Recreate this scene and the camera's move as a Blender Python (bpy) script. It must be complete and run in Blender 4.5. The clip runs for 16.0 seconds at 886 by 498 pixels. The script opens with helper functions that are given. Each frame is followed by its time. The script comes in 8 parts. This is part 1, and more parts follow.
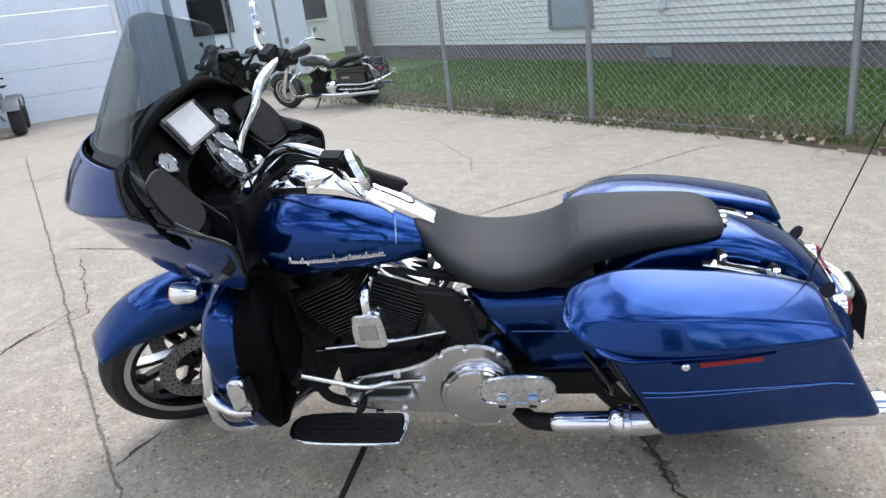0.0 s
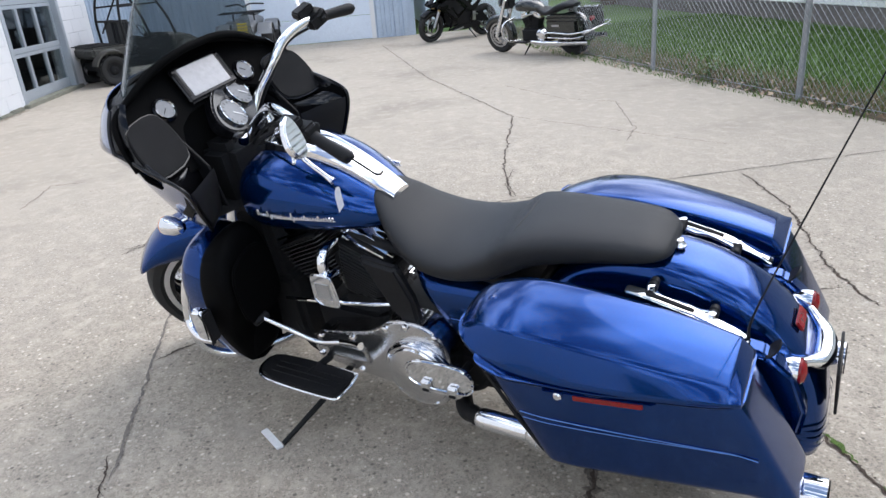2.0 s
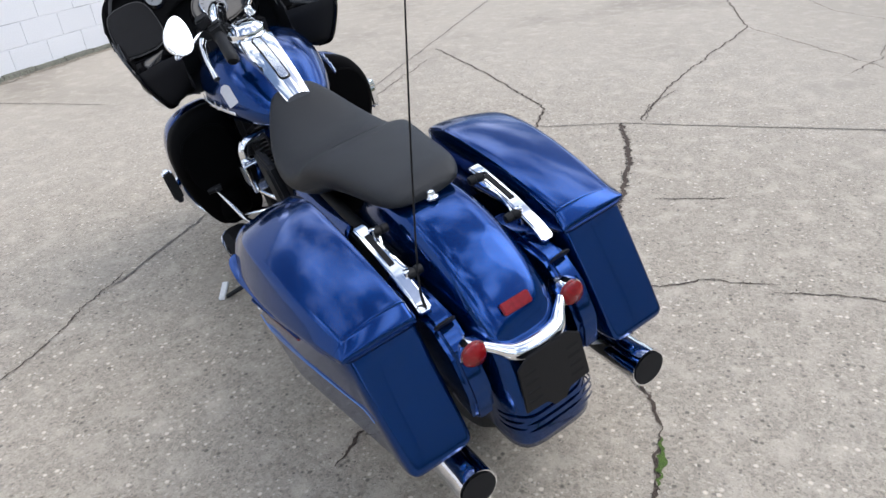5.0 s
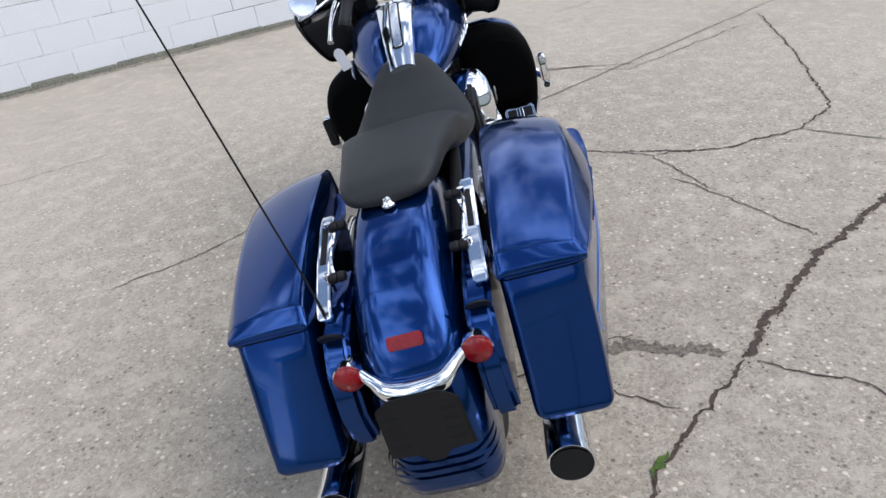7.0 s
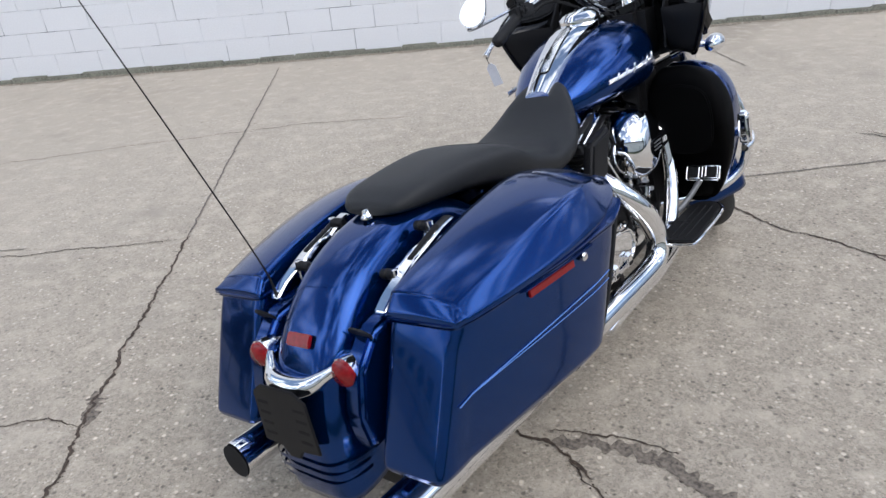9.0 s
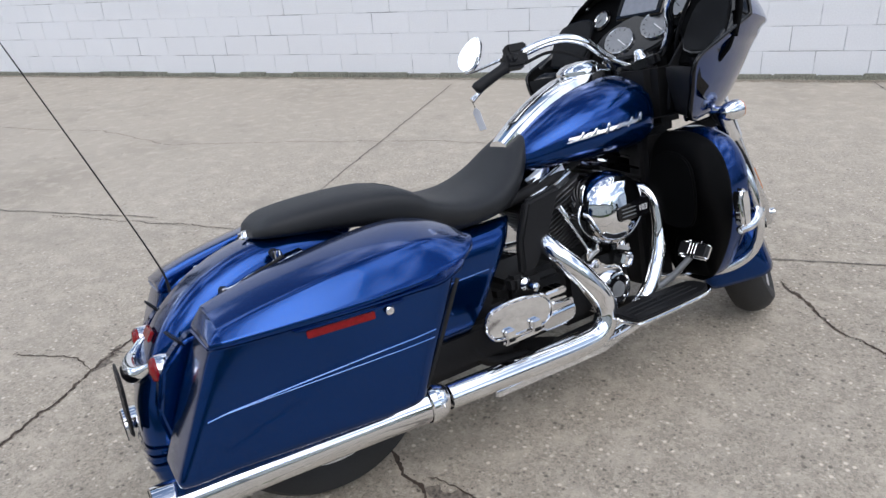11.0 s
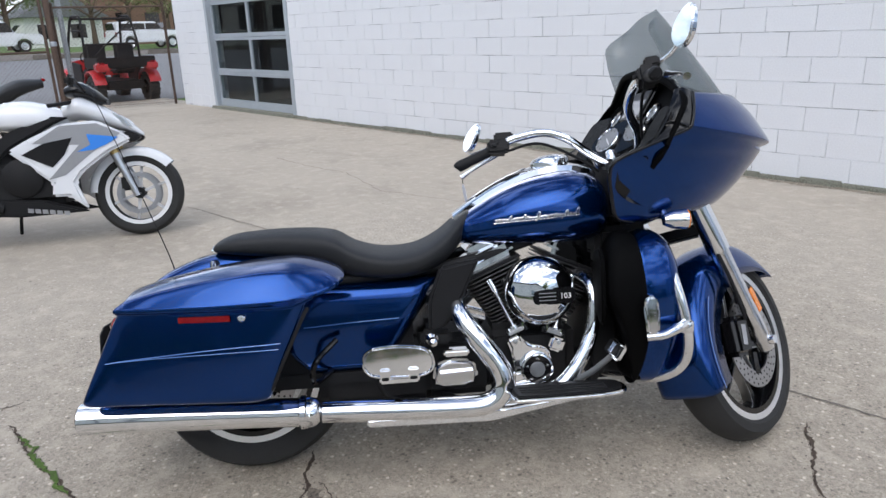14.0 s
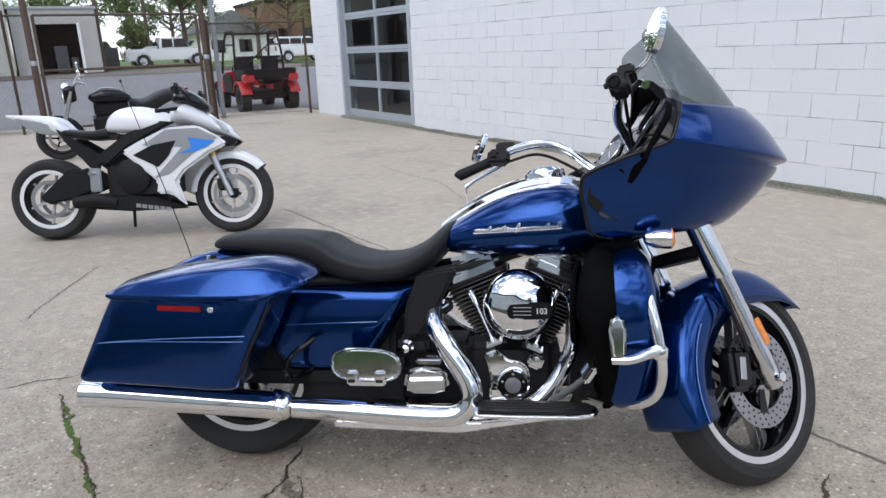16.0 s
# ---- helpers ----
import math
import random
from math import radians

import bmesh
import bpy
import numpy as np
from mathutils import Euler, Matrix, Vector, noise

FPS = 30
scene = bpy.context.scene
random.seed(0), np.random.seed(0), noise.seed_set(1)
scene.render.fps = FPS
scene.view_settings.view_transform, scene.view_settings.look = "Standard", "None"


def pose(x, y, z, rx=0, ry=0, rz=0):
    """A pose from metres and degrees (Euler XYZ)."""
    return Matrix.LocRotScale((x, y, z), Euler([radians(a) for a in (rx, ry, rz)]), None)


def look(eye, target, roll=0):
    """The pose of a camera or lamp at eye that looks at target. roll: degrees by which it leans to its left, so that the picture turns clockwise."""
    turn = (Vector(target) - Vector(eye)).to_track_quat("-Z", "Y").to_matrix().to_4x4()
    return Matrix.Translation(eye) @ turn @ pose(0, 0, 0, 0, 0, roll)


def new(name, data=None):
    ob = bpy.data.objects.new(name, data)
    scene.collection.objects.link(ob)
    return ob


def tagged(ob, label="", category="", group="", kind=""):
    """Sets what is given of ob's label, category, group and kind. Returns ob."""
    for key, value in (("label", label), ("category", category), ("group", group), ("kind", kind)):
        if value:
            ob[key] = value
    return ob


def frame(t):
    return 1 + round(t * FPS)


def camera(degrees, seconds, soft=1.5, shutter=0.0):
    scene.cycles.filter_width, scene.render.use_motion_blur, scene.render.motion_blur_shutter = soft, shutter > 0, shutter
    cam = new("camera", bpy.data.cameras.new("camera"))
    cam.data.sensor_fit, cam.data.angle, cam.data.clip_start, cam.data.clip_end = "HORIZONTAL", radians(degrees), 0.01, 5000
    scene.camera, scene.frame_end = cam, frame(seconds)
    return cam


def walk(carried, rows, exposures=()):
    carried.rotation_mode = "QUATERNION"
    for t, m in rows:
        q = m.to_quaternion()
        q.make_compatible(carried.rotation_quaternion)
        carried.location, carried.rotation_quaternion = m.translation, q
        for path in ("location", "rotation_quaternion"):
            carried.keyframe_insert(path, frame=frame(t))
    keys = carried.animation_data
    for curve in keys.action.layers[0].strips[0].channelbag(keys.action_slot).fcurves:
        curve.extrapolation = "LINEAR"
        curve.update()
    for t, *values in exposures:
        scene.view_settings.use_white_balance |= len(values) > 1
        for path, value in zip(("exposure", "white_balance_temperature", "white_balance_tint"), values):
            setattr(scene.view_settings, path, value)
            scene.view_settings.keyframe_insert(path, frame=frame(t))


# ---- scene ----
cam = camera(65.0, 16.0)
PATH = [
    (0, (0.248, 1.998, 1.343), (0.642, 0.153, 0.678), -7.1),
    (0.5, (0.109, 1.933, 1.342), (0.641, 0.14, 0.63), -7.1),
    (1, (-0.128, 1.904, 1.347), (0.611, 0.193, 0.621), -6.8),
    (1.5, (-0.299, 1.822, 1.337), (0.607, 0.197, 0.602), -7.0),
    (2, (-0.454, 1.697, 1.352), (0.539, 0.129, 0.606), -4.7),
    (2.5, (-0.656, 1.62, 1.348), (0.432, 0.127, 0.581), -4.6),
    (3, (-0.841, 1.541, 1.355), (0.32, 0.142, 0.521), -4.8),
    (3.5, (-0.944, 1.375, 1.344), (0.305, 0.091, 0.454), -4.8),
    (4, (-1.047, 1.192, 1.349), (0.3, 0.044, 0.417), -5.3),
    (4.2, (-1.12, 1.116, 1.34), (0.259, 0.019, 0.395), -5.4),
    (6.3, (-1.531, 0.248, 1.381), (0.211, 0.032, 0.421), -7.1),
    (6.5, (-1.525, 0.16, 1.359), (0.224, 0.051, 0.395), -8.0),
    (7, (-1.416, -0.075, 1.351), (0.304, 0.071, 0.343), -7.7),
    (7.5, (-1.355, -0.283, 1.335), (0.333, 0.124, 0.343), -7.7),
    (8, (-1.314, -0.495, 1.348), (0.27, 0.226, 0.363), -6.6),
    (8.2, (-1.272, -0.564, 1.336), (0.277, 0.247, 0.365), -6.2),
    (10.3, (-0.759, -1.259, 1.341), (0.323, 0.156, 0.432), -4.3),
    (10.5, (-0.679, -1.298, 1.353), (0.36, 0.148, 0.442), -4.3),
    (11, (-0.511, -1.446, 1.36), (0.421, 0.114, 0.524), -4.1),
    (11.5, (-0.361, -1.622, 1.375), (0.417, 0.042, 0.585), -3.0),
    (12, (-0.18, -1.693, 1.353), (0.479, 0.041, 0.607), -3.6),
    (12.5, (-0.031, -1.756, 1.363), (0.496, 0.017, 0.602), -2.2),
    (13, (0.126, -1.934, 1.374), (0.515, -0.108, 0.658), -1.8),
    (13.5, (0.265, -2.048, 1.38), (0.541, -0.178, 0.727), -2.3),
    (14, (0.425, -2.075, 1.376), (0.591, -0.177, 0.77), -2.0),
    (14.5, (0.589, -2.097, 1.371), (0.664, -0.186, 0.784), -2.3),
    (15, (0.763, -2.163, 1.369), (0.702, -0.251, 0.785), -2.2),
    (15.5, (0.86, -2.149, 1.357), (0.696, -0.246, 0.764), -2.3),
    (16, (0.91, -2.073, 1.344), (0.686, -0.166, 0.786), -2.2),
]
EXPOSURE = [(0, 0.92), (2.0, 0.88), (3.5, 0.85), (6.5, 0.62), (8.0, 0.54), (10.5, 0.46), (12.5, 0.45), (16, 0.43)]
walk(cam, [(t, look(eye, target, roll)) for t, eye, target, roll in PATH], EXPOSURE)

# ---- light ----
world = bpy.data.worlds.new("sky")
scene.world = world
world.use_nodes = True
wn, wl = world.node_tree.nodes, world.node_tree.links
wn.clear()
sky = wn.new("ShaderNodeTexSky")
sky.sky_type, sky.sun_disc = "NISHITA", False
SUN_ELEV, SUN_ROT = 52.0, 200.0
sky.sun_elevation, sky.sun_rotation = radians(SUN_ELEV), radians(SUN_ROT)
sky.air_density, sky.dust_density = 1.0, 1.5
wco = wn.new("ShaderNodeTexCoord")
wmap = wn.new("ShaderNodeMapping")
wmap.inputs["Scale"].default_value = (1.0, 1.0, 2.2)
wl.new(wco.outputs["Generated"], wmap.inputs["Vector"])
cloud = wn.new("ShaderNodeTexNoise")
cloud.inputs["Scale"].default_value, cloud.inputs["Detail"].default_value, cloud.inputs["Roughness"].default_value = 3.0, 7.0, 0.55
wl.new(wmap.outputs["Vector"], cloud.inputs["Vector"])
cramp = wn.new("ShaderNodeValToRGB")
cramp.color_ramp.elements[0].position, cramp.color_ramp.elements[1].position = 0.455, 0.625
wl.new(cloud.outputs["Fac"], cramp.inputs["Fac"])
cmix = wn.new("ShaderNodeMix")
cmix.data_type = "RGBA"
wl.new(cramp.outputs["Color"], cmix.inputs["Factor"])
wl.new(sky.outputs["Color"], cmix.inputs["A"])
cmix.inputs["B"].default_value = (14.0, 14.8, 16.3, 1)
bg = wn.new("ShaderNodeBackground")
bg.inputs["Strength"].default_value = 0.125
wl.new(cmix.outputs["Result"], bg.inputs["Color"])
wout = wn.new("ShaderNodeOutputWorld")
wl.new(bg.outputs["Background"], wout.inputs["Surface"])

sun = new("sun", bpy.data.lights.new("sun", "SUN"))
sun.data.energy, sun.data.angle, sun.data.color = 0.7, radians(45), (0.985, 0.985, 1.0)
az = radians(SUN_ROT)
sun.matrix_world = look((math.sin(az) * 20, math.cos(az) * 20, math.tan(radians(SUN_ELEV)) * 20), (0, 0, 0))


# ---- materials ----
def node(nt, kind, **values):
    n = nt.nodes.new(kind)
    for key, value in values.items():
        n.inputs[key.replace("_", " ")].default_value = value
    return n


def noise_tex(nt, scale, detail=4.0, rough=0.55, coord="Object"):
    tc = nt.nodes.new("ShaderNodeTexCoord")
    n = node(nt, "ShaderNodeTexNoise", Scale=scale, Detail=detail, Roughness=rough)
    nt.links.new(tc.outputs[coord], n.inputs["Vector"])
    return n


def blend(nt, fac, a, b):
    m = nt.nodes.new("ShaderNodeMix")
    m.data_type = "RGBA"
    if hasattr(fac, "links"):
        nt.links.new(fac, m.inputs["Factor"])
    else:
        m.inputs["Factor"].default_value = fac
    for key, v in (("A", a), ("B", b)):
        if hasattr(v, "links"):
            nt.links.new(v, m.inputs[key])
        else:
            m.inputs[key].default_value = (*v, 1)
    return m.outputs["Result"]


def ramp(nt, fac, lo, hi):
    r = nt.nodes.new("ShaderNodeMapRange")
    r.inputs["From Min"].default_value, r.inputs["From Max"].default_value = lo, hi
    nt.links.new(fac, r.inputs["Value"])
    return r.outputs["Result"]


def mat(name, colour, rough=0.5, metal=0.0, dark=0.8, scale=8.0, grain=120.0, bump=0.0, coat=0.0, trans=0.0, vary=0.0, rough_vary=0.1, emit=None, emit_strength=1.0, coord="Object"):
    """A surface with broad stains, fine grain and relief."""
    m = bpy.data.materials.new(name)
    m.use_nodes = True
    nt = m.node_tree
    b = nt.nodes["Principled BSDF"]
    broad, fine = noise_tex(nt, scale, coord=coord), noise_tex(nt, grain, 3.0, coord=coord)
    low = tuple(c * dark for c in colour)
    col = blend(nt, ramp(nt, broad.outputs["Fac"], 0.3, 0.7), low, colour)
    col = blend(nt, ramp(nt, fine.outputs["Fac"], 0.35, 0.75), col, tuple(min(1, c * (2 - dark)) for c in colour))
    if vary:
        info = nt.nodes.new("ShaderNodeObjectInfo")
        hsv = nt.nodes.new("ShaderNodeHueSaturation")
        nt.links.new(col, hsv.inputs["Color"])
        nt.links.new(ramp(nt, info.outputs["Random"], 0, 1), hsv.inputs["Fac"])
        mr = nt.nodes.new("ShaderNodeMapRange")
        mr.inputs["To Min"].default_value, mr.inputs["To Max"].default_value = 1 - vary, 1 + vary
        nt.links.new(info.outputs["Random"], mr.inputs["Value"])
        nt.links.new(mr.outputs["Result"], hsv.inputs["Value"])
        hsv.inputs["Fac"].default_value = 1
        for l in list(hsv.inputs["Fac"].links):
            nt.links.remove(l)
        col = hsv.outputs["Color"]
    nt.links.new(col, b.inputs["Base Color"])
    r = nt.nodes.new("ShaderNodeMapRange")
    r.inputs["To Min"].default_value, r.inputs["To Max"].default_value = max(0, rough * (1 - rough_vary)), min(1, rough * (1 + rough_vary))
    nt.links.new(broad.outputs["Fac"], r.inputs["Value"])
    nt.links.new(r.outputs["Result"], b.inputs["Roughness"])
    b.inputs["Metallic"].default_value = metal
    b.inputs["Coat Weight"].default_value, b.inputs["Coat Roughness"].default_value = coat, 0.012
    b.inputs["Transmission Weight"].default_value = trans
    if emit:
        b.inputs["Emission Color"].default_value, b.inputs["Emission Strength"].default_value = (*emit, 1), emit_strength
    if bump:
        bp_ = node(nt, "ShaderNodeBump", Strength=bump, Distance=0.004)
        nt.links.new(fine.outputs["Fac"], bp_.inputs["Height"])
        nt.links.new(bp_.outputs["Normal"], b.inputs["Normal"])
    return m


BLUE = mat("blue_metallic_paint", (0.0002, 0.035, 0.170), 0.15, 0.88, 0.86, 3.0, 2200.0, coat=0.4)
BLACKGLOSS = mat("gloss_black_paint", (0.005, 0.005, 0.006), 0.09, 0.0, 0.8, 4.0, 300.0)
BLACK = mat("satin_black_plastic", (0.012, 0.012, 0.013), 0.5, 0.0, 0.8, 9.0, 500.0, bump=0.1)
MATTE = mat("matte_black_metal", (0.016, 0.016, 0.017), 0.62, 0.2, 0.75, 14.0, 260.0, bump=0.15)
VINYL = mat("black_seat_vinyl", (0.017, 0.018, 0.020), 0.50, 0.0, 0.85, 5.0, 700.0, bump=0.25)
RUBBER = mat("tyre_rubber", (0.018, 0.018, 0.018), 0.78, 0.0, 0.7, 12.0, 350.0, bump=0.2)
CHROME = mat("chrome", (0.86, 0.87, 0.89), 0.045, 1.0, 0.95, 5.0, 90.0)
ALU = mat("brushed_aluminium", (0.55, 0.56, 0.58), 0.32, 1.0, 0.85, 10.0, 300.0)
STEEL = mat("disc_steel", (0.42, 0.42, 0.43), 0.35, 1.0, 0.8, 10.0, 200.0)
GREYMETAL = mat("grey_powder_coat", (0.20, 0.205, 0.21), 0.45, 0.5, 0.8, 9.0, 200.0)
RED = mat("red_lens", (0.20, 0.0012, 0.004), 0.25, 0.0, 0.7, 30.0, 160.0, coat=0.15)
AMBER = mat("amber_reflector", (0.75, 0.22, 0.02), 0.2, 0.0, 0.8, 40.0, 150.0, coat=0.8)
WHITE = mat("white_plastic", (0.78, 0.78, 0.78), 0.4, 0.0, 0.92, 6.0, 90.0)
PAPER = mat("paper_tag", (0.72, 0.72, 0.76), 0.8, 0.0, 0.92, 20.0, 200.0)
MIRROR = mat("mirror_glass", (0.92, 0.93, 0.94), 0.015, 1.0, 0.98, 3.0, 20.0, rough_vary=0.0)
SCREEN = mat("navigation_screen", (0.30, 0.30, 0.32), 0.12, 0.0, 0.9, 10.0, 60.0, coat=1.0)
# mid grey holds the sky reflection that pales the dark dials
DIAL = mat("gauge_face_sheen", (0.22, 0.225, 0.235), 0.45, 0.0, 0.85, 30.0, 200.0)
DASH = mat("dash_plastic", (0.002, 0.002, 0.0022), 0.65, 0.0, 0.8, 9.0, 500.0, bump=0.05)
POLISHED = mat("polished_aluminium", (0.70, 0.70, 0.71), 0.15, 1.0, 0.88, 14.0, 160.0, bump=0.12, rough_vary=0.35)
FINS = mat("fin_metal", (0.075, 0.075, 0.078), 0.38, 0.55, 0.7, 30.0, 400.0, bump=0.1)
GRILLE = mat("speaker_grille", (0.010, 0.010, 0.011), 0.55, 0.3, 0.5, 30.0, 900.0, bump=0.6)

for dark_mat, level in ((BLACKGLOSS, 0.35), (BLACK, 0.18), (MATTE, 0.22), (GRILLE, 0.25), (VINYL, 0.3), (DASH, 0.05)):
    dark_mat.node_tree.nodes["Principled BSDF"].inputs["Specular IOR Level"].default_value = level


def glass_mat(name, colour, rough=0.0):
    m = bpy.data.materials.new(name)
    m.use_nodes = True
    nt = m.node_tree
    b = nt.nodes["Principled BSDF"]
    n = noise_tex(nt, 6.0)
    nt.links.new(blend(nt, n.outputs["Fac"], tuple(c * 0.93 for c in colour), colour), b.inputs["Base Color"])
    b.inputs["Roughness"].default_value = rough
    b.inputs["Transmission Weight"].default_value = 1.0
    b.inputs["IOR"].default_value = 1.3
    return m




def pane_mat(name, tint, cloudy=0.0):
    """Thin tinted sheet: light passes straight through, with a mirror sheen by Fresnel."""
    m = bpy.data.materials.new(name)
    m.use_nodes = True
    nt = m.node_tree
    nt.nodes.remove(nt.nodes["Principled BSDF"])
    n = noise_tex(nt, 5.0)
    clear = nt.nodes.new("ShaderNodeBsdfTransparent")
    nt.links.new(blend(nt, n.outputs["Fac"], tuple(c * 0.95 for c in tint), tint), clear.inputs["Color"])
    gloss = node(nt, "ShaderNodeBsdfGlossy", Roughness=0.01)
    lw = node(nt, "ShaderNodeLayerWeight", Blend=0.5)
    cube = nt.nodes.new("ShaderNodeMath")
    cube.operation = "POWER"
    cube.inputs[1].default_value = 4.0
    nt.links.new(lw.outputs["Facing"], cube.inputs[0])
    fr = nt.nodes.new("ShaderNodeMapRange")
    fr.inputs["To Min"].default_value, fr.inputs["To Max"].default_value = 0.03, 0.6
    nt.links.new(cube.outputs[0], fr.inputs["Value"])
    mixed = nt.nodes.new("ShaderNodeMixShader")
    nt.links.new(fr.outputs["Result"], mixed.inputs["Fac"])
    nt.links.new(clear.outputs["BSDF"], mixed.inputs[1])
    nt.links.new(gloss.outputs["BSDF"], mixed.inputs[2])
    haze = node(nt, "ShaderNodeBsdfDiffuse", Color=(0.20, 0.23, 0.24, 1))
    film = node(nt, "ShaderNodeMixShader", Fac=cloudy)
    nt.links.new(mixed.outputs["Shader"], film.inputs[1])
    nt.links.new(haze.outputs["BSDF"], film.inputs[2])
    nt.links.new(film.outputs["Shader"], nt.nodes["Material Output"].inputs["Surface"])
    return m


SMOKE = pane_mat("smoked_windshield", (0.72, 0.75, 0.755), 0.14)
GLASS = pane_mat("window_glass", (0.80, 0.85, 0.85))
CLEAR = glass_mat("clear_lens", (0.9, 0.92, 0.95))


# ---- shape helpers ----
def mesh_of(name, verts, faces, smooth=True):
    me = bpy.data.meshes.new(name)
    me.from_pydata([tuple(v) for v in verts], [], faces)
    me.update()
    if smooth:
        me.shade_smooth()
    return me


def finish(me, mats):
    for m in mats if isinstance(mats, (list, tuple)) else (mats,):
        me.materials.append(m)
    return me


def thing(name, m, label, category, group="", kind=""):
    ob = new(name)
    ob.empty_display_size = 0.1
    ob.matrix_world = m
    return tagged(ob, label, category, group, kind)


def part(name, me, material, parent, label="", m=None):
    """Links a mesh (or a bmesh) as one object under a thing or a part."""
    if isinstance(me, bmesh.types.BMesh):
        bm = me
        me = bpy.data.meshes.new(name)
        bm.to_mesh(me)
        bm.free()
    if not me.materials:
        finish(me, material)
    ob = new(name, me)
    if parent is not None:
        ob.parent = parent
    if m is not None:
        ob.matrix_local = m
    return tagged(ob, label)


def sharp(me, angle=35):
    me.shade_smooth()
    me.set_sharp_from_angle(angle=radians(angle))
    return me


def spline(points, n):
    """n points on a Catmull-Rom curve through the given ones (any number of columns)."""
    p = np.array(points, float)
    q = np.vstack([2 * p[0] - p[1], p, 2 * p[-1] - p[-2]])
    t = np.linspace(0, len(p) - 1, n)
    k = np.minimum(t.astype(int), len(p) - 2)
    f = (t - k)[:, None]
    a, b, c, d = q[k], q[k + 1], q[k + 2], q[k + 3]
    return 0.5 * (2 * b + (c - a) * f + (2 * a - 5 * b + 4 * c - d) * f**2 + (3 * b - a - 3 * c + d) * f**3)


def rings(name, rows, caps=True, closed=True, loop=False):
    """A skin over rings of points: rows[i][j]."""
    r = np.array(rows, float)
    n, k = r.shape[:2]
    verts = r.reshape(-1, 3)
    faces = []
    for i in range(n if loop else n - 1):
        for j in range(k if closed else k - 1):
            a, b = i * k + j, i * k + (j + 1) % k
            c, d = ((i + 1) % n) * k + (j + 1) % k, ((i + 1) % n) * k + j
            faces.append((a, b, c, d))
    if caps and closed and not loop:
        faces += [tuple(range(k - 1, -1, -1)), tuple((n - 1) * k + j for j in range(k))]
    me = mesh_of(name, verts, faces)
    bm = bmesh.new()
    bm.from_mesh(me)
    bmesh.ops.recalc_face_normals(bm, faces=bm.faces)
    bm.to_mesh(me)
    bm.free()
    return sharp(me, 40)


def tube(points, radius, n=24, k=12, straight=False, flat=1.0):
    """A round bar along a smooth curve; radius: one number or one for each point."""
    p = np.array(points, float)
    rad = np.broadcast_to(np.array(radius, float), len(p))
    both = np.column_stack([p, rad])
    q = both if straight else spline(both, n)
    c, r = q[:, :3], q[:, 3]
    tan = np.gradient(c, axis=0)
    tan /= np.linalg.norm(tan, axis=1)[:, None] + 1e-12
    up = np.array([0, 0, 1.0]) if abs(tan[0][2]) < 0.9 else np.array([0, 1.0, 0])
    rows = []
    side = np.cross(tan[0], up)
    for i in range(len(c)):
        side = side - tan[i] * (side @ tan[i])
        side /= np.linalg.norm(side) + 1e-12
        up = np.cross(side, tan[i])
        a = np.arange(k) * 2 * math.pi / k
        rows.append(c[i] + r[i] * (np.cos(a)[:, None] * side * flat + np.sin(a)[:, None] * up))
    return rings("tube", rows)


def lathe(profile, k=32, axis="y", centre=(0, 0, 0)):
    """A turned body: profile rows of (radius, place along the axis)."""
    rows = []
    for r, h in profile:
        a = np.arange(k) * 2 * math.pi / k
        u, v, w = np.cos(a) * max(r, 1e-4), np.sin(a) * max(r, 1e-4), np.full(k, h)
        ring = {"y": (u, w, v), "x": (w, u, v), "z": (u, v, w)}[axis]
        rows.append(np.column_stack(ring) + np.array(centre))
    return rings("lathe", rows, False)


def slab(outline, depth, m=None, bevel=0.0, segments=2):
    """A plate: a 2D outline (x, z) given thickness along y from 0 to depth, edges rounded."""
    bm = bmesh.new()
    vs = [bm.verts.new((x, 0, z)) for x, z in outline]
    f = bm.faces.new(vs)
    g = bmesh.ops.extrude_face_region(bm, geom=[f])
    bmesh.ops.translate(bm, vec=(0, depth, 0), verts=[v for v in g["geom"] if isinstance(v, bmesh.types.BMVert)])
    bmesh.ops.recalc_face_normals(bm, faces=bm.faces)
    if bevel:
        bmesh.ops.bevel(bm, geom=bm.edges[:], offset=bevel, segments=segments, affect="EDGES", clamp_overlap=True)
    if m is not None:
        bmesh.ops.transform(bm, matrix=m, verts=bm.verts)
    me = bpy.data.meshes.new("slab")
    bm.to_mesh(me)
    bm.free()
    return sharp(me)


def box(x0, x1, y0, y1, z0, z1, bevel=0.0, segments=2, m=None):
    bm = bmesh.new()
    bmesh.ops.create_cube(bm, size=1, matrix=Matrix.LocRotScale(((x0 + x1) / 2, (y0 + y1) / 2, (z0 + z1) / 2), None, (abs(x1 - x0), abs(y1 - y0), abs(z1 - z0))))
    if bevel:
        bmesh.ops.bevel(bm, geom=bm.edges[:], offset=bevel, segments=segments, affect="EDGES", clamp_overlap=True)
    if m is not None:
        bmesh.ops.transform(bm, matrix=m, verts=bm.verts)
    me = bpy.data.meshes.new("box")
    bm.to_mesh(me)
    bm.free()
    return sharp(me)


def joined(meshes):
    """One mesh out of several."""
    bm = bmesh.new()
    mats = []
    for me in meshes:
        bm.from_mesh(me)
    me = bpy.data.meshes.new("joined")
    bm.to_mesh(me)
    bm.free()
    return sharp(me)


def moved(me, m):
    me = me.copy()
    me.transform(m)
    return me


def mirrored(me):
    """The same shape on the other side (y to -y)."""
    me = me.copy()
    me.transform(Matrix.Diagonal((1, -1, 1, 1)))
    me.flip_normals()
    return me


